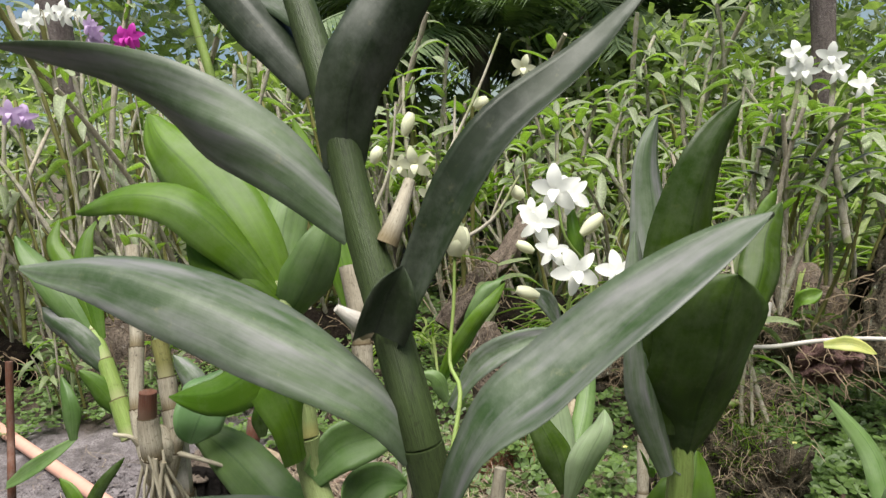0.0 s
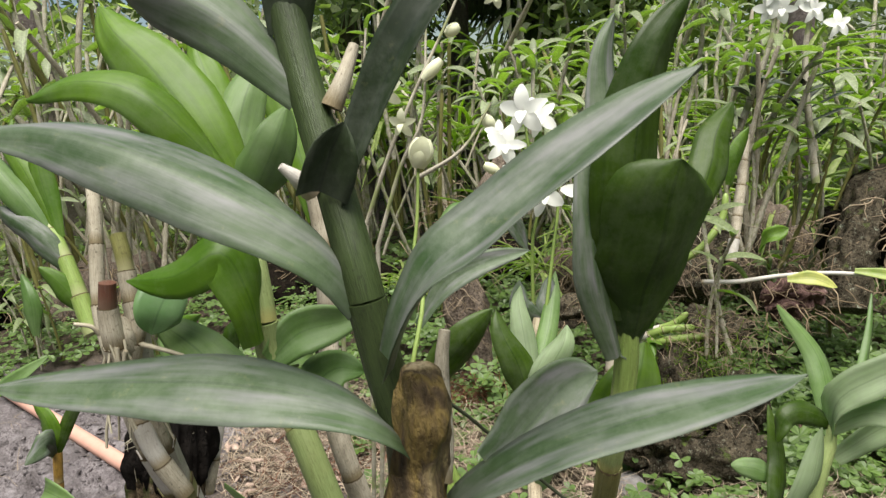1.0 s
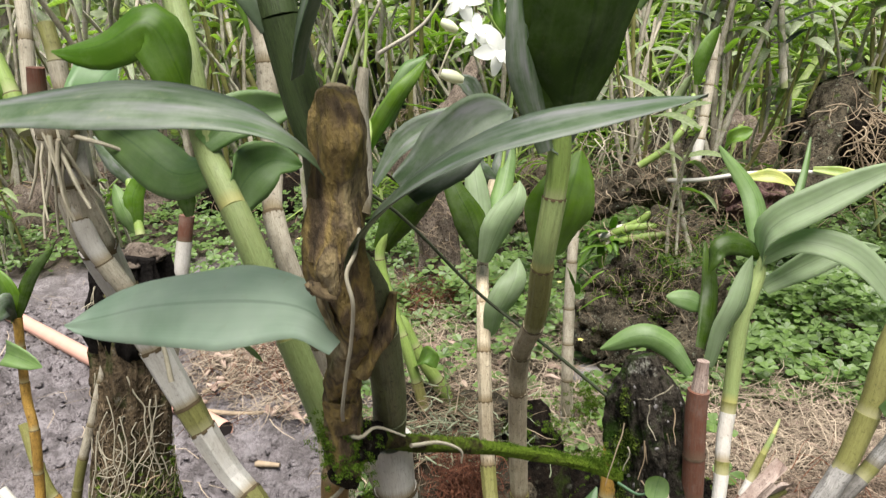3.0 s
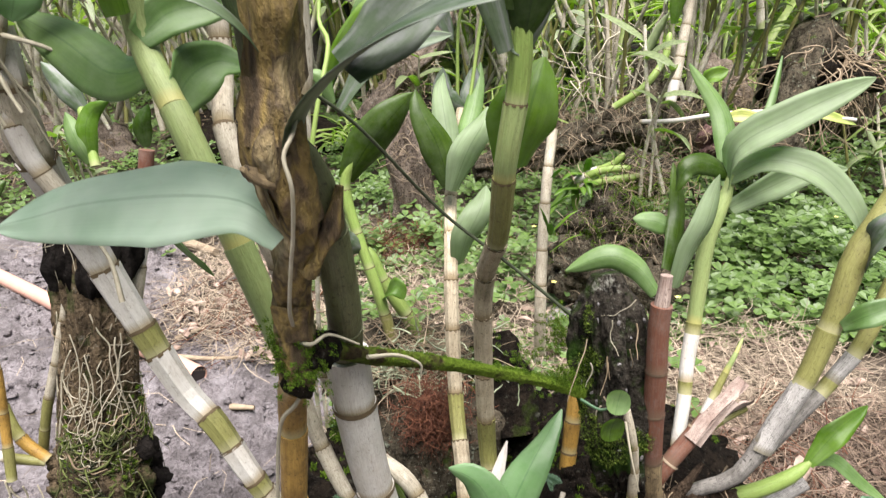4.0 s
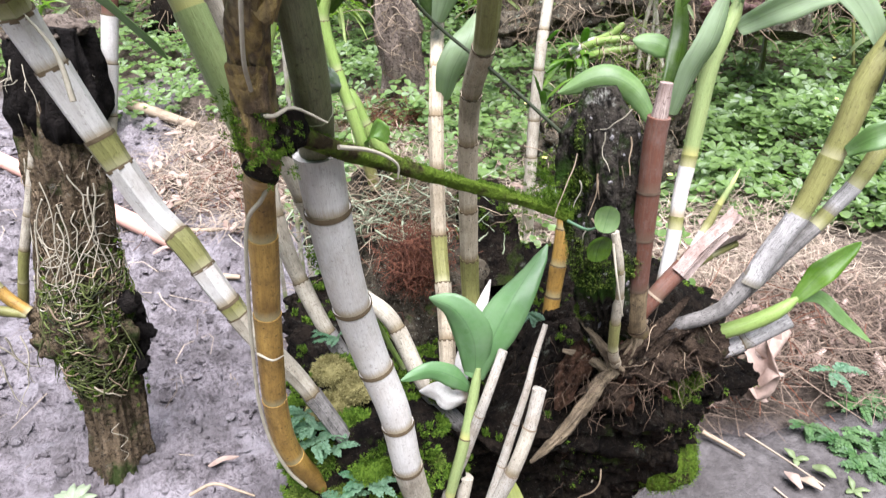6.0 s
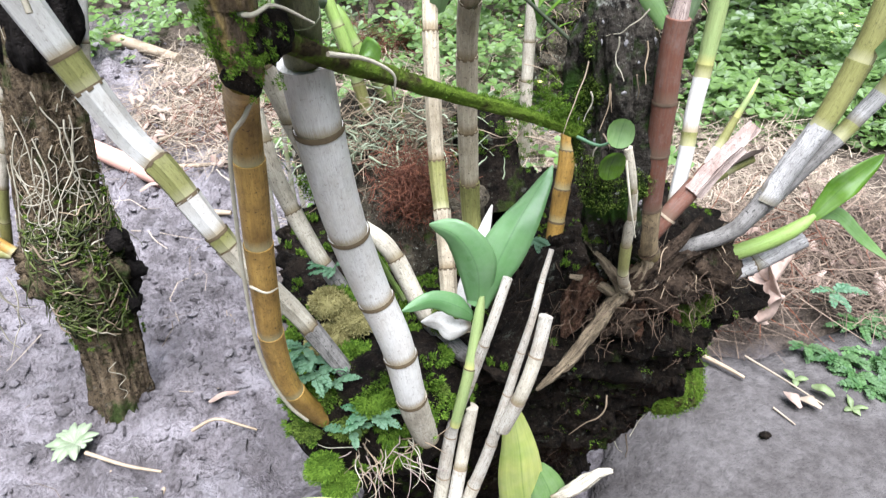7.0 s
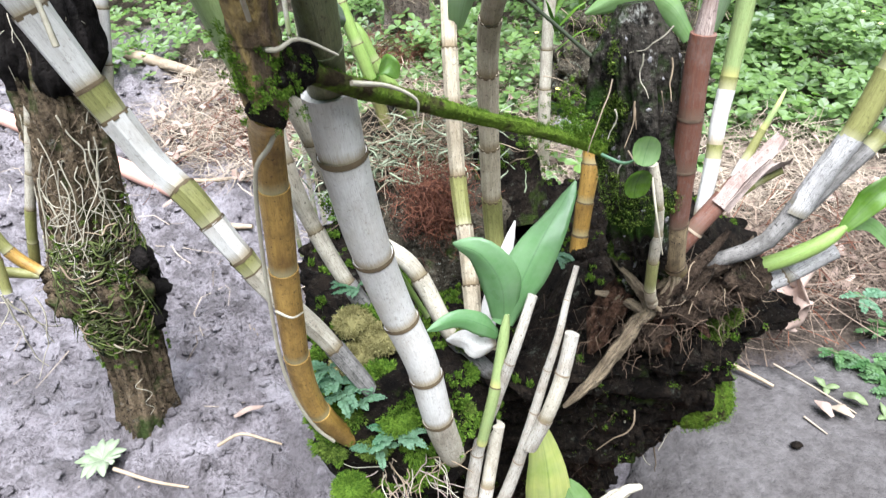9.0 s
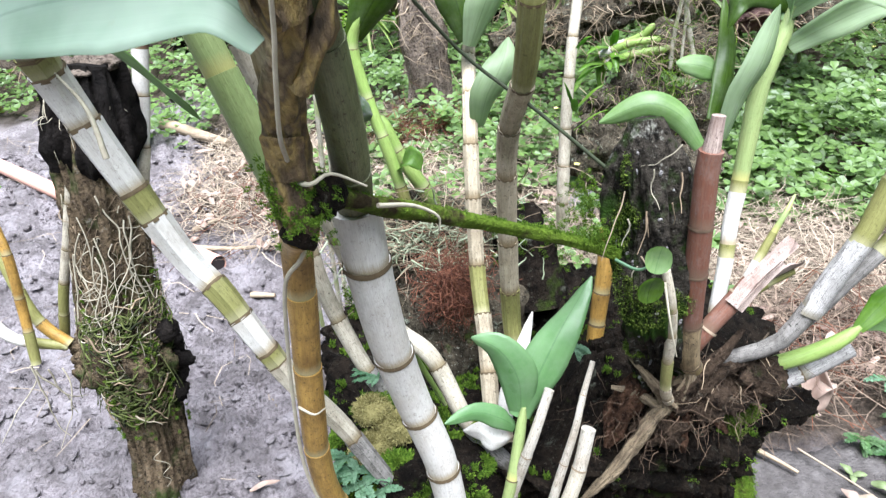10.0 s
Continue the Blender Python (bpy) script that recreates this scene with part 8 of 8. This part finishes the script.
TALL = "tall grey orchid canes with drooping leaves"
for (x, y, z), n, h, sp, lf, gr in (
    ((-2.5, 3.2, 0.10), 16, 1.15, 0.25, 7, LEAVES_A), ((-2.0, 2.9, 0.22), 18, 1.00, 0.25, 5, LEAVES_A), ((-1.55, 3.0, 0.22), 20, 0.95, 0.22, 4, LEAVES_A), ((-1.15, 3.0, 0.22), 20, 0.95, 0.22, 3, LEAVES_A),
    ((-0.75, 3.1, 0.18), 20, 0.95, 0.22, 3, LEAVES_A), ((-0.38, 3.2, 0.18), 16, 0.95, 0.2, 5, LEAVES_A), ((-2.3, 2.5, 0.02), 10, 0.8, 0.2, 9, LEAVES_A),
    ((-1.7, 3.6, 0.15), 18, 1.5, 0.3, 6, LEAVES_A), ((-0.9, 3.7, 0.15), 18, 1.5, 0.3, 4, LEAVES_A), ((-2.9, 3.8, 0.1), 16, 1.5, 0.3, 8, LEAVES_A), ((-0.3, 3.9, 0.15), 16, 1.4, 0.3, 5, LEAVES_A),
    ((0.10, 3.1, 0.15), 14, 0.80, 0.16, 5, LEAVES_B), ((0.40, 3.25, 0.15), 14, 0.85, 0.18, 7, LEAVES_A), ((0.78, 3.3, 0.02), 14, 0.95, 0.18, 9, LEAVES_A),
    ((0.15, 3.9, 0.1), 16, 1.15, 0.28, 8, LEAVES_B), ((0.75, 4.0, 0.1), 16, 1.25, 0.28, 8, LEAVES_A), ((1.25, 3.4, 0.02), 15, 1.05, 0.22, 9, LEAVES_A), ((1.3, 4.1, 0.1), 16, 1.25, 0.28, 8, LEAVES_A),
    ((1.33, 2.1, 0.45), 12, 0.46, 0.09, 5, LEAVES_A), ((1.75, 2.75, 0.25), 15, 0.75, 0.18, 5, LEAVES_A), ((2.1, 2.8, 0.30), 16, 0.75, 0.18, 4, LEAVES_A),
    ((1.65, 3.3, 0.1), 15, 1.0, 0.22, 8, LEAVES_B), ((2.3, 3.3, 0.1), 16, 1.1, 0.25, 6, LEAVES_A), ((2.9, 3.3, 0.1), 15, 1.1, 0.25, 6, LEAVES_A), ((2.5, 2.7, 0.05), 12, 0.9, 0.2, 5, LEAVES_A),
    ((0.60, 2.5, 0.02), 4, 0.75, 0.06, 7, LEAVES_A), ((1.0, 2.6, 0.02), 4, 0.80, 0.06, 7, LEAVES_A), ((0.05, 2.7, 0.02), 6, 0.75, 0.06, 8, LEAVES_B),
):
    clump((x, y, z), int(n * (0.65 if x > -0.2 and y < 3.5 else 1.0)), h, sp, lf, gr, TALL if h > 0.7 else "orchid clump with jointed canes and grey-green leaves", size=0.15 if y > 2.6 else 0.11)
clump((0.695, 1.961, 0.395), 11, 0.42, 0.05, 1, LEAVES_A, "bare grey canes standing on the log", dead=0.7)
clump((0.873, 1.960, 0.409), 5, 0.50, 0.04, 4, LEAVES_B, "pale jointed canes with a few leaves", dead=0.2)
clump((1.444, 2.163, 0.427), 9, 0.45, 0.07, 3, LEAVES_A, "bare grey canes standing on a stump", dead=0.5)
for x, y, z, L in ((1.35, 2.9, 0.45, 0.5), (1.6, 2.8, 0.55, 0.5), (1.95, 3.1, 0.6, 0.5), (2.3, 2.9, 0.5, 0.5), (1.0, 3.4, 0.55, 0.55), (1.4, 3.7, 0.7, 0.6), (2.6, 3.7, 0.7, 0.6), (0.2, 3.5, 0.6, 0.5), (-0.2, 3.6, 0.65, 0.5), (2.0, 2.5, 0.40, 0.4), (0.45, 4.2, 0.8, 0.6), (1.75, 3.4, 0.8, 0.5)):
    strap_clump((x, y, z), 34, L, "tuft of narrow arching yellow-green leaves")

for p, n, h in (((0.468, 2.116, 0.740), 4, 0.20), ((0.651, 2.240, 0.832), 4, 0.22), ((0.843, 2.417, 0.938), 4, 0.24), ((0.371, 2.264, 0.737), 3, 0.2), ((1.037, 2.201, 0.802), 4, 0.2), ((0.838, 2.027, 0.716), 3, 0.16), ((1.131, 2.086, 0.690), 4, 0.2), ((0.002, 2.479, 0.919), 4, 0.25), ((-0.128, 2.472, 0.911), 3, 0.22), ((1.101, 2.124, 0.552), 4, 0.2), ((1.311, 2.125, 0.566), 4, 0.2), ((0.655, 2.511, 0.940), 4, 0.2)):
    clump((p[0], p[1], max(0.02, p[2] - 0.25)), n, h + 0.25, 0.06, 8, LEAVES_A, "orchid canes topped by whorls of grey-green leaves", dead=0.0, size=0.105)

for x, y, z, L in ((1.25, 2.6, 0.30, 0.34), (1.75, 2.5, 0.42, 0.34), (0.85, 2.75, 0.25, 0.32), (2.0, 2.3, 0.35, 0.34), (0.45, 2.75, 0.15, 0.28), (-0.1, 2.8, 0.12, 0.28)):
    strap_clump((x, y, z), 30, L, "tuft of narrow arching olive leaves")
for x, y, h in ((1.2, 2.25, 0.34), (-0.95, 2.55, 0.30), (-1.35, 2.5, 0.32), (1.6, 2.15, 0.34)):
    clump((x, y, 0.02), 6, h, 0.10, 6, LEAVES_B, "low young orchids with fresh leaves at the edge of the bed", dead=0.1, size=0.09)

# single features of the thicket
near = clump((0.66, 1.55, 0.30), 3, 0.36, 0.03, 3, LEAVES_B, "upright cane with bright green leaves", dead=0.0, size=0.09)
oc = orchid((0.762, 1.743, 0.491), "pale grey orchid cane with one bright leaf", "")
cane(oc, [(0.730, 1.677, 0.449), (0.750, 1.701, 0.526), (0.775, 1.735, 0.633), (0.790, 1.761, 0.716)], 0.013, 0.010, [WHITE_CANE, GREY_CANE], 0.06, 0.05, 8)
cane(oc, [(0.603, 1.678, 0.447), (0.663, 1.670, 0.488), (0.712, 1.687, 0.544), (0.726, 1.703, 0.597)], 0.009, 0.008, [GREEN_CANE], 0.06, 0.05, 8)
part("leaf", leaf([(0.737, 1.709, 0.614), (0.747, 1.707, 0.674), (0.783, 1.726, 0.736)], 0.045, (0.9, 0.2, -0.2), 0.4, nl=8), LEAF_BRIGHT, oc)
part("leaf", leaf([(0.795, 1.680, 0.462), (0.814, 1.671, 0.500), (0.853, 1.675, 0.515)], 0.045, (0.5, 0.3, 0.8), 0.4, nl=8), LEAF_BRIGHT, oc)
part("leaf", leaf([(0.676, 1.708, 0.544), (0.705, 1.722, 0.590), (0.735, 1.737, 0.636)], 0.03, (0.8, 0.3, -0.3), 0.4, nl=8), LEAF_FAR2, oc)
runner = root("runner", (0.585, 1.426, 0.476), "long pale runner with yellowing leaves", "orchid")
part("stalk", strand([(0.635, 1.590, 0.434), (0.691, 1.550, 0.442), (0.775, 1.531, 0.454), (0.879, 1.509, 0.457), (1.017, 1.461, 0.443)], 0.005, 8, 5, 0.8), WHITE_CANE, runner)
part("leaf", leaf([(0.776, 1.519, 0.449), (0.817, 1.499, 0.453), (0.860, 1.492, 0.434)], 0.032, (0.1, 0.6, 0.8), 0.35, nl=8), LEAF_YELLOW, runner)
part("leaf", leaf([(0.896, 1.500, 0.463), (0.950, 1.476, 0.456), (1.017, 1.458, 0.434)], 0.026, (0.1, 0.6, 0.8), 0.35, nl=8), LEAF_YELLOW, runner)
for base, pts, greens in (((0.864, 2.021, 0.670), [(0.871, 2.019, 0.655), (0.911, 2.011, 0.784), (0.954, 2.012, 0.909), (0.976, 2.028, 1.007)], 1), ((1.065, 1.964, 0.574), [(1.064, 1.962, 0.560), (1.049, 1.990, 0.745), (1.046, 2.012, 0.888), (1.070, 2.033, 1.013)], 0)):
    fo2 = root("flowering_orchid", base, "tall orchid with white flowers at the top", "orchid")
    cane(fo2, pts, 0.011, 0.006, [FAR_CANE], 0.07, 0.05, 8)
    for _ in range(9):
        p = Vector(pts[1]).lerp(Vector(pts[2]), rnd(-0.6, 1.0))
        d = Vector((rnd(-1, 1), rnd(-1, 0.3), rnd(0.1, 0.7))).normalized() * rnd(0.09, 0.14)
        part("leaf", leaf([p, p + d * 0.6, p + d + Vector((0, 0, -0.02))], 0.028, d.cross(Vector((0, 0, 1))), 0.4, nl=6, nw=4), LEAF_GREY if greens else LEAF_SHADED, fo2)
    for c in (((0.961, 2.013, 1.041), (0.979, 2.007, 0.997), (0.954, 2.026, 1.001)) if greens else ((1.045, 2.014, 1.027), (1.059, 2.009, 0.991), (1.132, 2.026, 0.952))):
        blossom(fo2, c, (rnd(-0.5, 0.3), -1, rnd(-0.2, 0.3)), 0.068)
for c, mat, s, lab in (((-1.182, 2.903, 1.361), MAGENTA, 0.09, "bright magenta orchid flowers"), ((-1.321, 2.905, 1.409), LILAC, 0.08, "pale lilac orchid flowers"), ((-1.367, 2.452, 1.121), LILAC, 0.08, "pale lilac orchid flowers"), ((-1.361, 2.913, 1.471), PETAL, 0.08, "white orchid flowers"), ((-1.490, 2.911, 1.499), PETAL, 0.08, "white orchid flowers")):
    ff = root("flowering_orchid", (c[0], c[1], 0.0), lab + " on a long stalk", "orchid")
    part("stalk", strand([(c[0], c[1], 0.0), (c[0] + 0.03, c[1], 0.6), (c[0] + 0.02, c[1], c[2] - 0.05), c], 0.004, 6, 4, 0.5), FAR_CANE, ff)
    for _ in range(4):
        blossom(ff, Vector(c) + Vector((rnd(-0.05, 0.05), rnd(-0.03, 0.03), rnd(-0.04, 0.04))), (rnd(-0.5, 0.5), -1, 0), s, mat)

# trunks, bamboo and palms at the back
def trunk(x, y, r, h, label, mat=TRUNK, lean=0.0):
    t = root("tree", (x, y, 0.0), label, "tree")
    part("trunk", gnarled([(x, y, -0.1), (x + lean * 0.3, y, h * 0.33), (x + lean * 0.6, y, h * 0.66), (x + lean, y, h)], [r * 1.25, r, r * 0.92, r * 0.8], 5, 0.10, 24, 12), mat, t)
    V = []
    for k in range(14):
        p = Vector((x + lean * 0.9, y, h * rnd(0.75, 1.0)))
        d = Vector((rnd(-1, 1), rnd(-1, 1), rnd(0.2, 0.9)))
        V.append(strand(wander(p, d, rnd(0.8, 1.8), 5, 0.25, 0.05), r * 0.25, 6, 3, 0.15))
    part("limb", join(V), mat, t)
    V, F, U = [], [], []
    for k in range(700):
        c = Vector((x + lean + random.gauss(0, 0.8), y + random.gauss(0.4, 0.6), h + random.gauss(0.3, 0.45)))
        d, s = Vector((rnd(-1, 1), rnd(-1, 1), rnd(-1, 0.6))).normalized(), Vector((rnd(-1, 1), rnd(-1, 1), rnd(-1, 1))).normalized()
        L = rnd(0.08, 0.18)
        o = len(V)
        V += [c, c + d * L * 0.5 + s * L * 0.2, c + d * L, c + d * L * 0.5 - s * L * 0.2]
        U += [(0.5, 0), (1, 0.5), (0.5, 1), (0, 0.5)]
        F.append((o, o + 1, o + 2, o + 3))
    part("crown", (V, F, U), HEDGE, t, smooth=False)


trunk(1.95, 3.8, 0.055, 5.2, "slender tree with grey-brown bark")
trunk(2.65, 3.9, 0.10, 5.2, "reddish-grey tree trunk with flaking bark")
trunk(2.95, 4.4, 0.13, 5.2, "old tree with a grey trunk")
trunk(-2.3, 4.4, 0.09, 5.2, "dark tree trunk behind the orchids")
trunk(-0.45, 4.6, 0.08, 5.2, "tree with a pale grey trunk", TRUNK, 0.1)
trunk(-3.6, 4.6, 0.12, 5.2, "dark tree trunk behind the orchids")
bam = root("bamboo", (-0.75, 3.4, 0.3), "leaning yellow-green bamboo pole", "bamboo")
cane(bam, [(-0.943, 3.266, 1.028), (-0.995, 3.304, 1.282), (-1.046, 3.338, 1.512), (-1.090, 3.376, 1.766)], 0.022, 0.020, [OLIVE_CANE, GREEN_CANE], 0.16, 0.1, 12)
bam.location.z = 0.3


def palm(x, y, z, n, L, label):
    r = root("palm", (x, y, 0.0), label, "palm", "palms")
    part("trunk", gnarled([(x, y, -0.1), (x, y, z * 0.5), (x, y, z)], [0.09, 0.08, 0.06], 6, 0.15, 20, 8), TRUNK, r)
    for k in range(n):
        a = 2 * math.pi * k / n + rnd(-0.2, 0.2)
        d = Vector((math.cos(a), math.sin(a), rnd(0.3, 1.3))).normalized()
        path = curve(wander((x, y, z), d, L * rnd(0.8, 1.15), 5, 0.04, 0.22), 5)
        V, F, U = tube(path, 0.008, 5)
        for i in range(4, len(path)):
            t = (path[i] - path[i - 1]).normalized()
            s = t.cross(Vector((0, 0, 1))).normalized()
            up = s.cross(t)
            for sg in (-1, 1):
                for off in (0, 0.5):
                    p = path[i - 1].lerp(path[i], off)
                    w = (s * sg + t * 0.7 - up * rnd(0.0, 0.6)).normalized()
                    ll = L * 0.32 * math.sin(math.pi * (0.15 + 0.8 * i / len(path)))
                    o = len(V)
                    e = t * 0.013
                    V += [p - e, p + e, p + w * ll * 0.6 + e - Vector((0, 0, 0.02)), p + w * ll - Vector((0, 0, ll * 0.25)), p + w * ll * 0.6 - e - Vector((0, 0, 0.02))]
                    U += [(0, 0), (1, 0), (1, 0.6), (0.5, 1), (0, 0.6)]
                    F += [(o, o + 1, o + 2, o + 4), (o + 4, o + 2, o + 3)]
        part("frond", (V, F, U), PALM, r)


palm(0.25, 4.8, 1.5, 15, 1.3, "dark green feather palm behind the orchids")
palm(0.95, 5.2, 1.7, 15, 1.3, "dark green feather palm behind the orchids")
palm(-0.3, 5.4, 1.9, 14, 1.3, "dark green feather palm behind the orchids")
palm(1.6, 5.6, 1.6, 14, 1.3, "dark green feather palm behind the orchids")

# far hedge with gaps to the sky
def hedge(cx, cy, w, d, h, n, big, mat, label):
    V, F, U = [], [], []
    while len(F) < n:
        x, y, z = rnd(-w, w), rnd(-d, d), rnd(0, h)
        if noise.noise(Vector((x * 0.7, y * 0.7, z * 0.9)) + Vector((cx, cy, 0))) < -0.18 + 0.5 * max(0, z / h - 0.6):
            continue
        c = Vector((cx + x, cy + y, z))
        dd, s = Vector((rnd(-1, 1), rnd(-1, 1), rnd(-1, 0.6))).normalized(), Vector((rnd(-1, 1), rnd(-1, 1), rnd(-1, 1))).normalized()
        L = big * rnd(0.5, 1.3)
        o = len(V)
        V += [c, c + dd * L * 0.5 + s * L * 0.22, c + dd * L, c + dd * L * 0.5 - s * L * 0.22]
        U += [(0.5, 0), (1, 0.5), (0.5, 1), (0, 0.5)]
        F.append((o, o + 1, o + 2, o + 3))
    tagged(part("hedge_foliage", (V, F, U), mat, smooth=False), label, "hedge", kind="stuff")


hedge(0.0, 6.2, 6.5, 0.7, 3.0, 17000, 0.17, HEDGE, "dense dark green hedge behind the garden")
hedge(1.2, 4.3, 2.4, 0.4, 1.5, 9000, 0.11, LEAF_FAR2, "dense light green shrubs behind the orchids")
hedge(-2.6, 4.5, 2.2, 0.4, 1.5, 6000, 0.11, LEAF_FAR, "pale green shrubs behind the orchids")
# Added out of view: three leaf screens that leave only light from above.
hedge(-5.0, 1.5, 0.8, 5.5, 4.5, 16000, 0.24, HEDGE, "unseen leaf screen at the side, added to block low sky")
hedge(5.5, 1.5, 0.8, 5.5, 4.5, 16000, 0.24, HEDGE, "unseen leaf screen at the side, added to block low sky")
hedge(0.0, -3.6, 5.5, 0.8, 4.5, 16000, 0.24, HEDGE, "unseen leaf screen behind the camera, added to block low sky")

# ---- clover, straw and leaf litter: uncountable ----
def clover_at(x, y):
    n = noise.noise(Vector((x * 3, y * 3, 0))) * 0.14
    if (x - 0.25) ** 2 + (y - 0.75) ** 2 < 0.09:
        return 0
    if x > 0.62 + n and y > 1.36 - 0.22 * (x - 0.7) + n:
        return 1.0
    if -0.05 + n < x < 0.62 and 1.15 + n < y < 1.72 + n:
        return 0.30
    if y > 1.72 + n and x > -0.15 + n:
        return 0.9
    if x > 0.3 and y > 1.35 + n:
        return 0.75
    if y > 2.0 + n and -0.75 < x <= 0.0:
        return 0.5
    if y > 2.4 + n and x < -0.75:
        return 0.6
    if y > 3.2 + 2 * n:
        return 0.9
    return 0.0


V, F, U = [], [], []
yy = 1.1
while yy < 5.0:
    step = 0.018 if yy < 2.0 else (0.025 if yy < 3.0 else 0.055)
    fine_step = step
    xx = -2.8
    while xx < 3.6:
        step = fine_step if -0.9 * yy - 0.3 < xx < 0.95 * yy + 0.4 else 0.10
        x, y = xx + rnd(-0.5, 0.5) * step, yy + rnd(-0.5, 0.5) * step
        k = clover_at(x, y)
        if random.random() < k:
            z = ground_height(x, y) + abs(random.gauss(0.05, 0.03)) * (0.9 + 1.3 * noise.noise(Vector((x * 5, y * 5, 2))))
            L = rnd(0.016, 0.030) * (1 if yy < 3 else 1.7)
            a0 = rnd(0, 6.3)
            tilt = Vector((rnd(-0.35, 0.35), rnd(-0.45, 0.2), 1)).normalized()
            e1 = tilt.cross(Vector((0, 1, 0.2))).normalized()
            e2 = tilt.cross(e1)
            c = Vector((x, y, max(z, 0.012)))
            for q in range(4 if random.random() < 0.6 else 3):
                a = a0 + q * 1.6 + rnd(-0.2, 0.2)
                d = e1 * math.cos(a) + e2 * math.sin(a) + tilt * rnd(-0.15, 0.3)
                s = tilt.cross(d).normalized()
                o = len(V)
                h1, h2 = tilt * L * rnd(0.0, 0.16), tilt * L * rnd(-0.12, 0.05)
                V += [c, c + d * L * 0.50 + s * L * 0.34 + h1, c + d * L * 0.85 + s * L * 0.30 + h1 + h2, c + d * L * 0.92 + h2, c + d * L * 0.85 - s * L * 0.30 + h1 + h2, c + d * L * 0.50 - s * L * 0.34 + h1]
                U += [(0.5, 0), (1, 0.5), (0.9, 0.9), (0.5, 1), (0.1, 0.9), (0, 0.5)]
                F += [(o, o + 1, o + 2, o + 3), (o, o + 3, o + 4, o + 5)]
        xx += step
    yy += fine_step
tagged(part("clover_plants", (V, F, U), CLOVER, smooth=False), "low clover-like ground cover with bright green leaflets", "ground cover", kind="stuff")


dots = []
while len(dots) < 130:
    x, y = rnd(-0.6, 1.7), rnd(1.1, 2.6)
    if random.random() < clover_at(x, y):
        c = Vector((x, y, ground_height(x, y) + rnd(0.06, 0.11)))
        for q in range(5):
            dots.append(petal(c, Vector((math.cos(q * 1.257), math.sin(q * 1.257), 0.25)).normalized(), Vector((0, 0, 1)), 0.007, 0.005))
tagged(part("clover_flower_heads", join(dots), YELLOW, smooth=False), "tiny pale yellow flowers among the clover", "flower", kind="stuff")


def straw_at(x, y):
    n = noise.noise(Vector((x * 4 + 7, y * 4, 0))) * 0.10
    if (x - 0.2) ** 2 + ((y - 0.78) * 1.2) ** 2 < 0.02:
        return 0
    if 0.42 + n < x < 0.95 and 0.88 + n - 0.25 * max(0, x - 0.62) < y < 1.46 + n:
        return 1.0
    if 0.02 + n < x <= 0.6 and 0.98 + n < y < 1.95:
        return 0.40
    if -0.48 + n < x <= 0.1 and 1.45 + n < y < 2.1 + n:
        return 0.45
    if x < 0.0 and y > 1.0:
        return 0.008
    if x < 0.05:
        return 0.002
    return 0.05 if y > 1.0 else 0.0


parts = []
while len(parts) < 16000:
    x, y = rnd(-1.3, 1.3), rnd(0.5, 2.6)
    if random.random() < straw_at(x, y):
        a = rnd(0, 6.3)
        parts.append(strip(Vector((x, y, ground_height(x, y) + rnd(0.003, 0.045) * (1 if straw_at(x, y) > 0.3 else 0.2))), Vector((math.cos(a), math.sin(a), rnd(-0.15, 0.3))).normalized(), rnd(0.03, 0.11), rnd(0.0004, 0.0011), rnd(-0.004, 0.015)))
def in_the_damp(strip_data):
    return strip_data[0][0].x > 0.38 and strip_data[0][0].y < 1.12


tagged(part("straw_litter", join([q for q in parts if not in_the_damp(q)]), STRAW, smooth=False), "dry yellow-brown straw and leaf litter", "straw", kind="stuff")
tagged(part("damp_litter", join([q for q in parts if in_the_damp(q)]), LITTER, smooth=False), "damp brown rotting stalks and litter", "litter", kind="stuff")
parts = []
while len(parts) < 900:
    x, y = rnd(-0.5, 1.0), rnd(0.85, 2.0)
    if random.random() < straw_at(x, y):
        c = Vector((x, y, ground_height(x, y) + rnd(0.004, 0.03)))
        a = rnd(0, 6.3)
        d = Vector((math.cos(a), math.sin(a), rnd(-0.3, 0.3))) * rnd(0.010, 0.026)
        parts.append(leaf([c - d, c + Vector((0, 0, rnd(0.0, 0.010))), c + d], rnd(0.008, 0.020), d.cross(Vector((rnd(-0.4, 0.4), rnd(-0.4, 0.4), 1))), rnd(0.2, 1.0), nl=6, nw=4, wave=0.08, seed=a))
tagged(part("leaf_litter", join(parts), DEAD), "curled brown and pinkish dead leaves on the ground", "leaf litter", kind="stuff")
parts = []
for c, n, s in (((0.13, 1.93), 900, 0.08), ((0.62, 1.0), 300, 0.10), ((-0.22, 1.62), 300, 0.10)):
    for _ in range(n):
        p = Vector((c[0] + random.gauss(0, s), c[1] + random.gauss(0, s * 0.7), abs(random.gauss(0.02, 0.035))))
        parts.append(strand(wander(p, (rnd(-1, 1), rnd(-1, 1), rnd(-0.3, 0.5)), rnd(0.04, 0.10), 3, 0.4), rnd(0.0005, 0.0011), 3, 2))
tagged(part("fibre_litter", join(parts), ROOT_RED, smooth=False), "reddish-brown dry root fibres on the ground", "fibre", kind="stuff")
parts = []
while len(parts) < 4500:
    x, y = rnd(-1.2, 0.35), rnd(0.4, 2.2)
    if x > -0.05 and y > 0.6:
        continue
    parts.append(blob((x, y, ground_height(x, y) + 0.001), [rnd(0.15, 1) ** 2 * 0.013 * k for k in (1, 1, 0.6)], 0.4, 120, 6, 4, x))
tagged(part("mud_crumbs", join(parts), MUD), "loose crumbs of mud", "mud", kind="stuff")
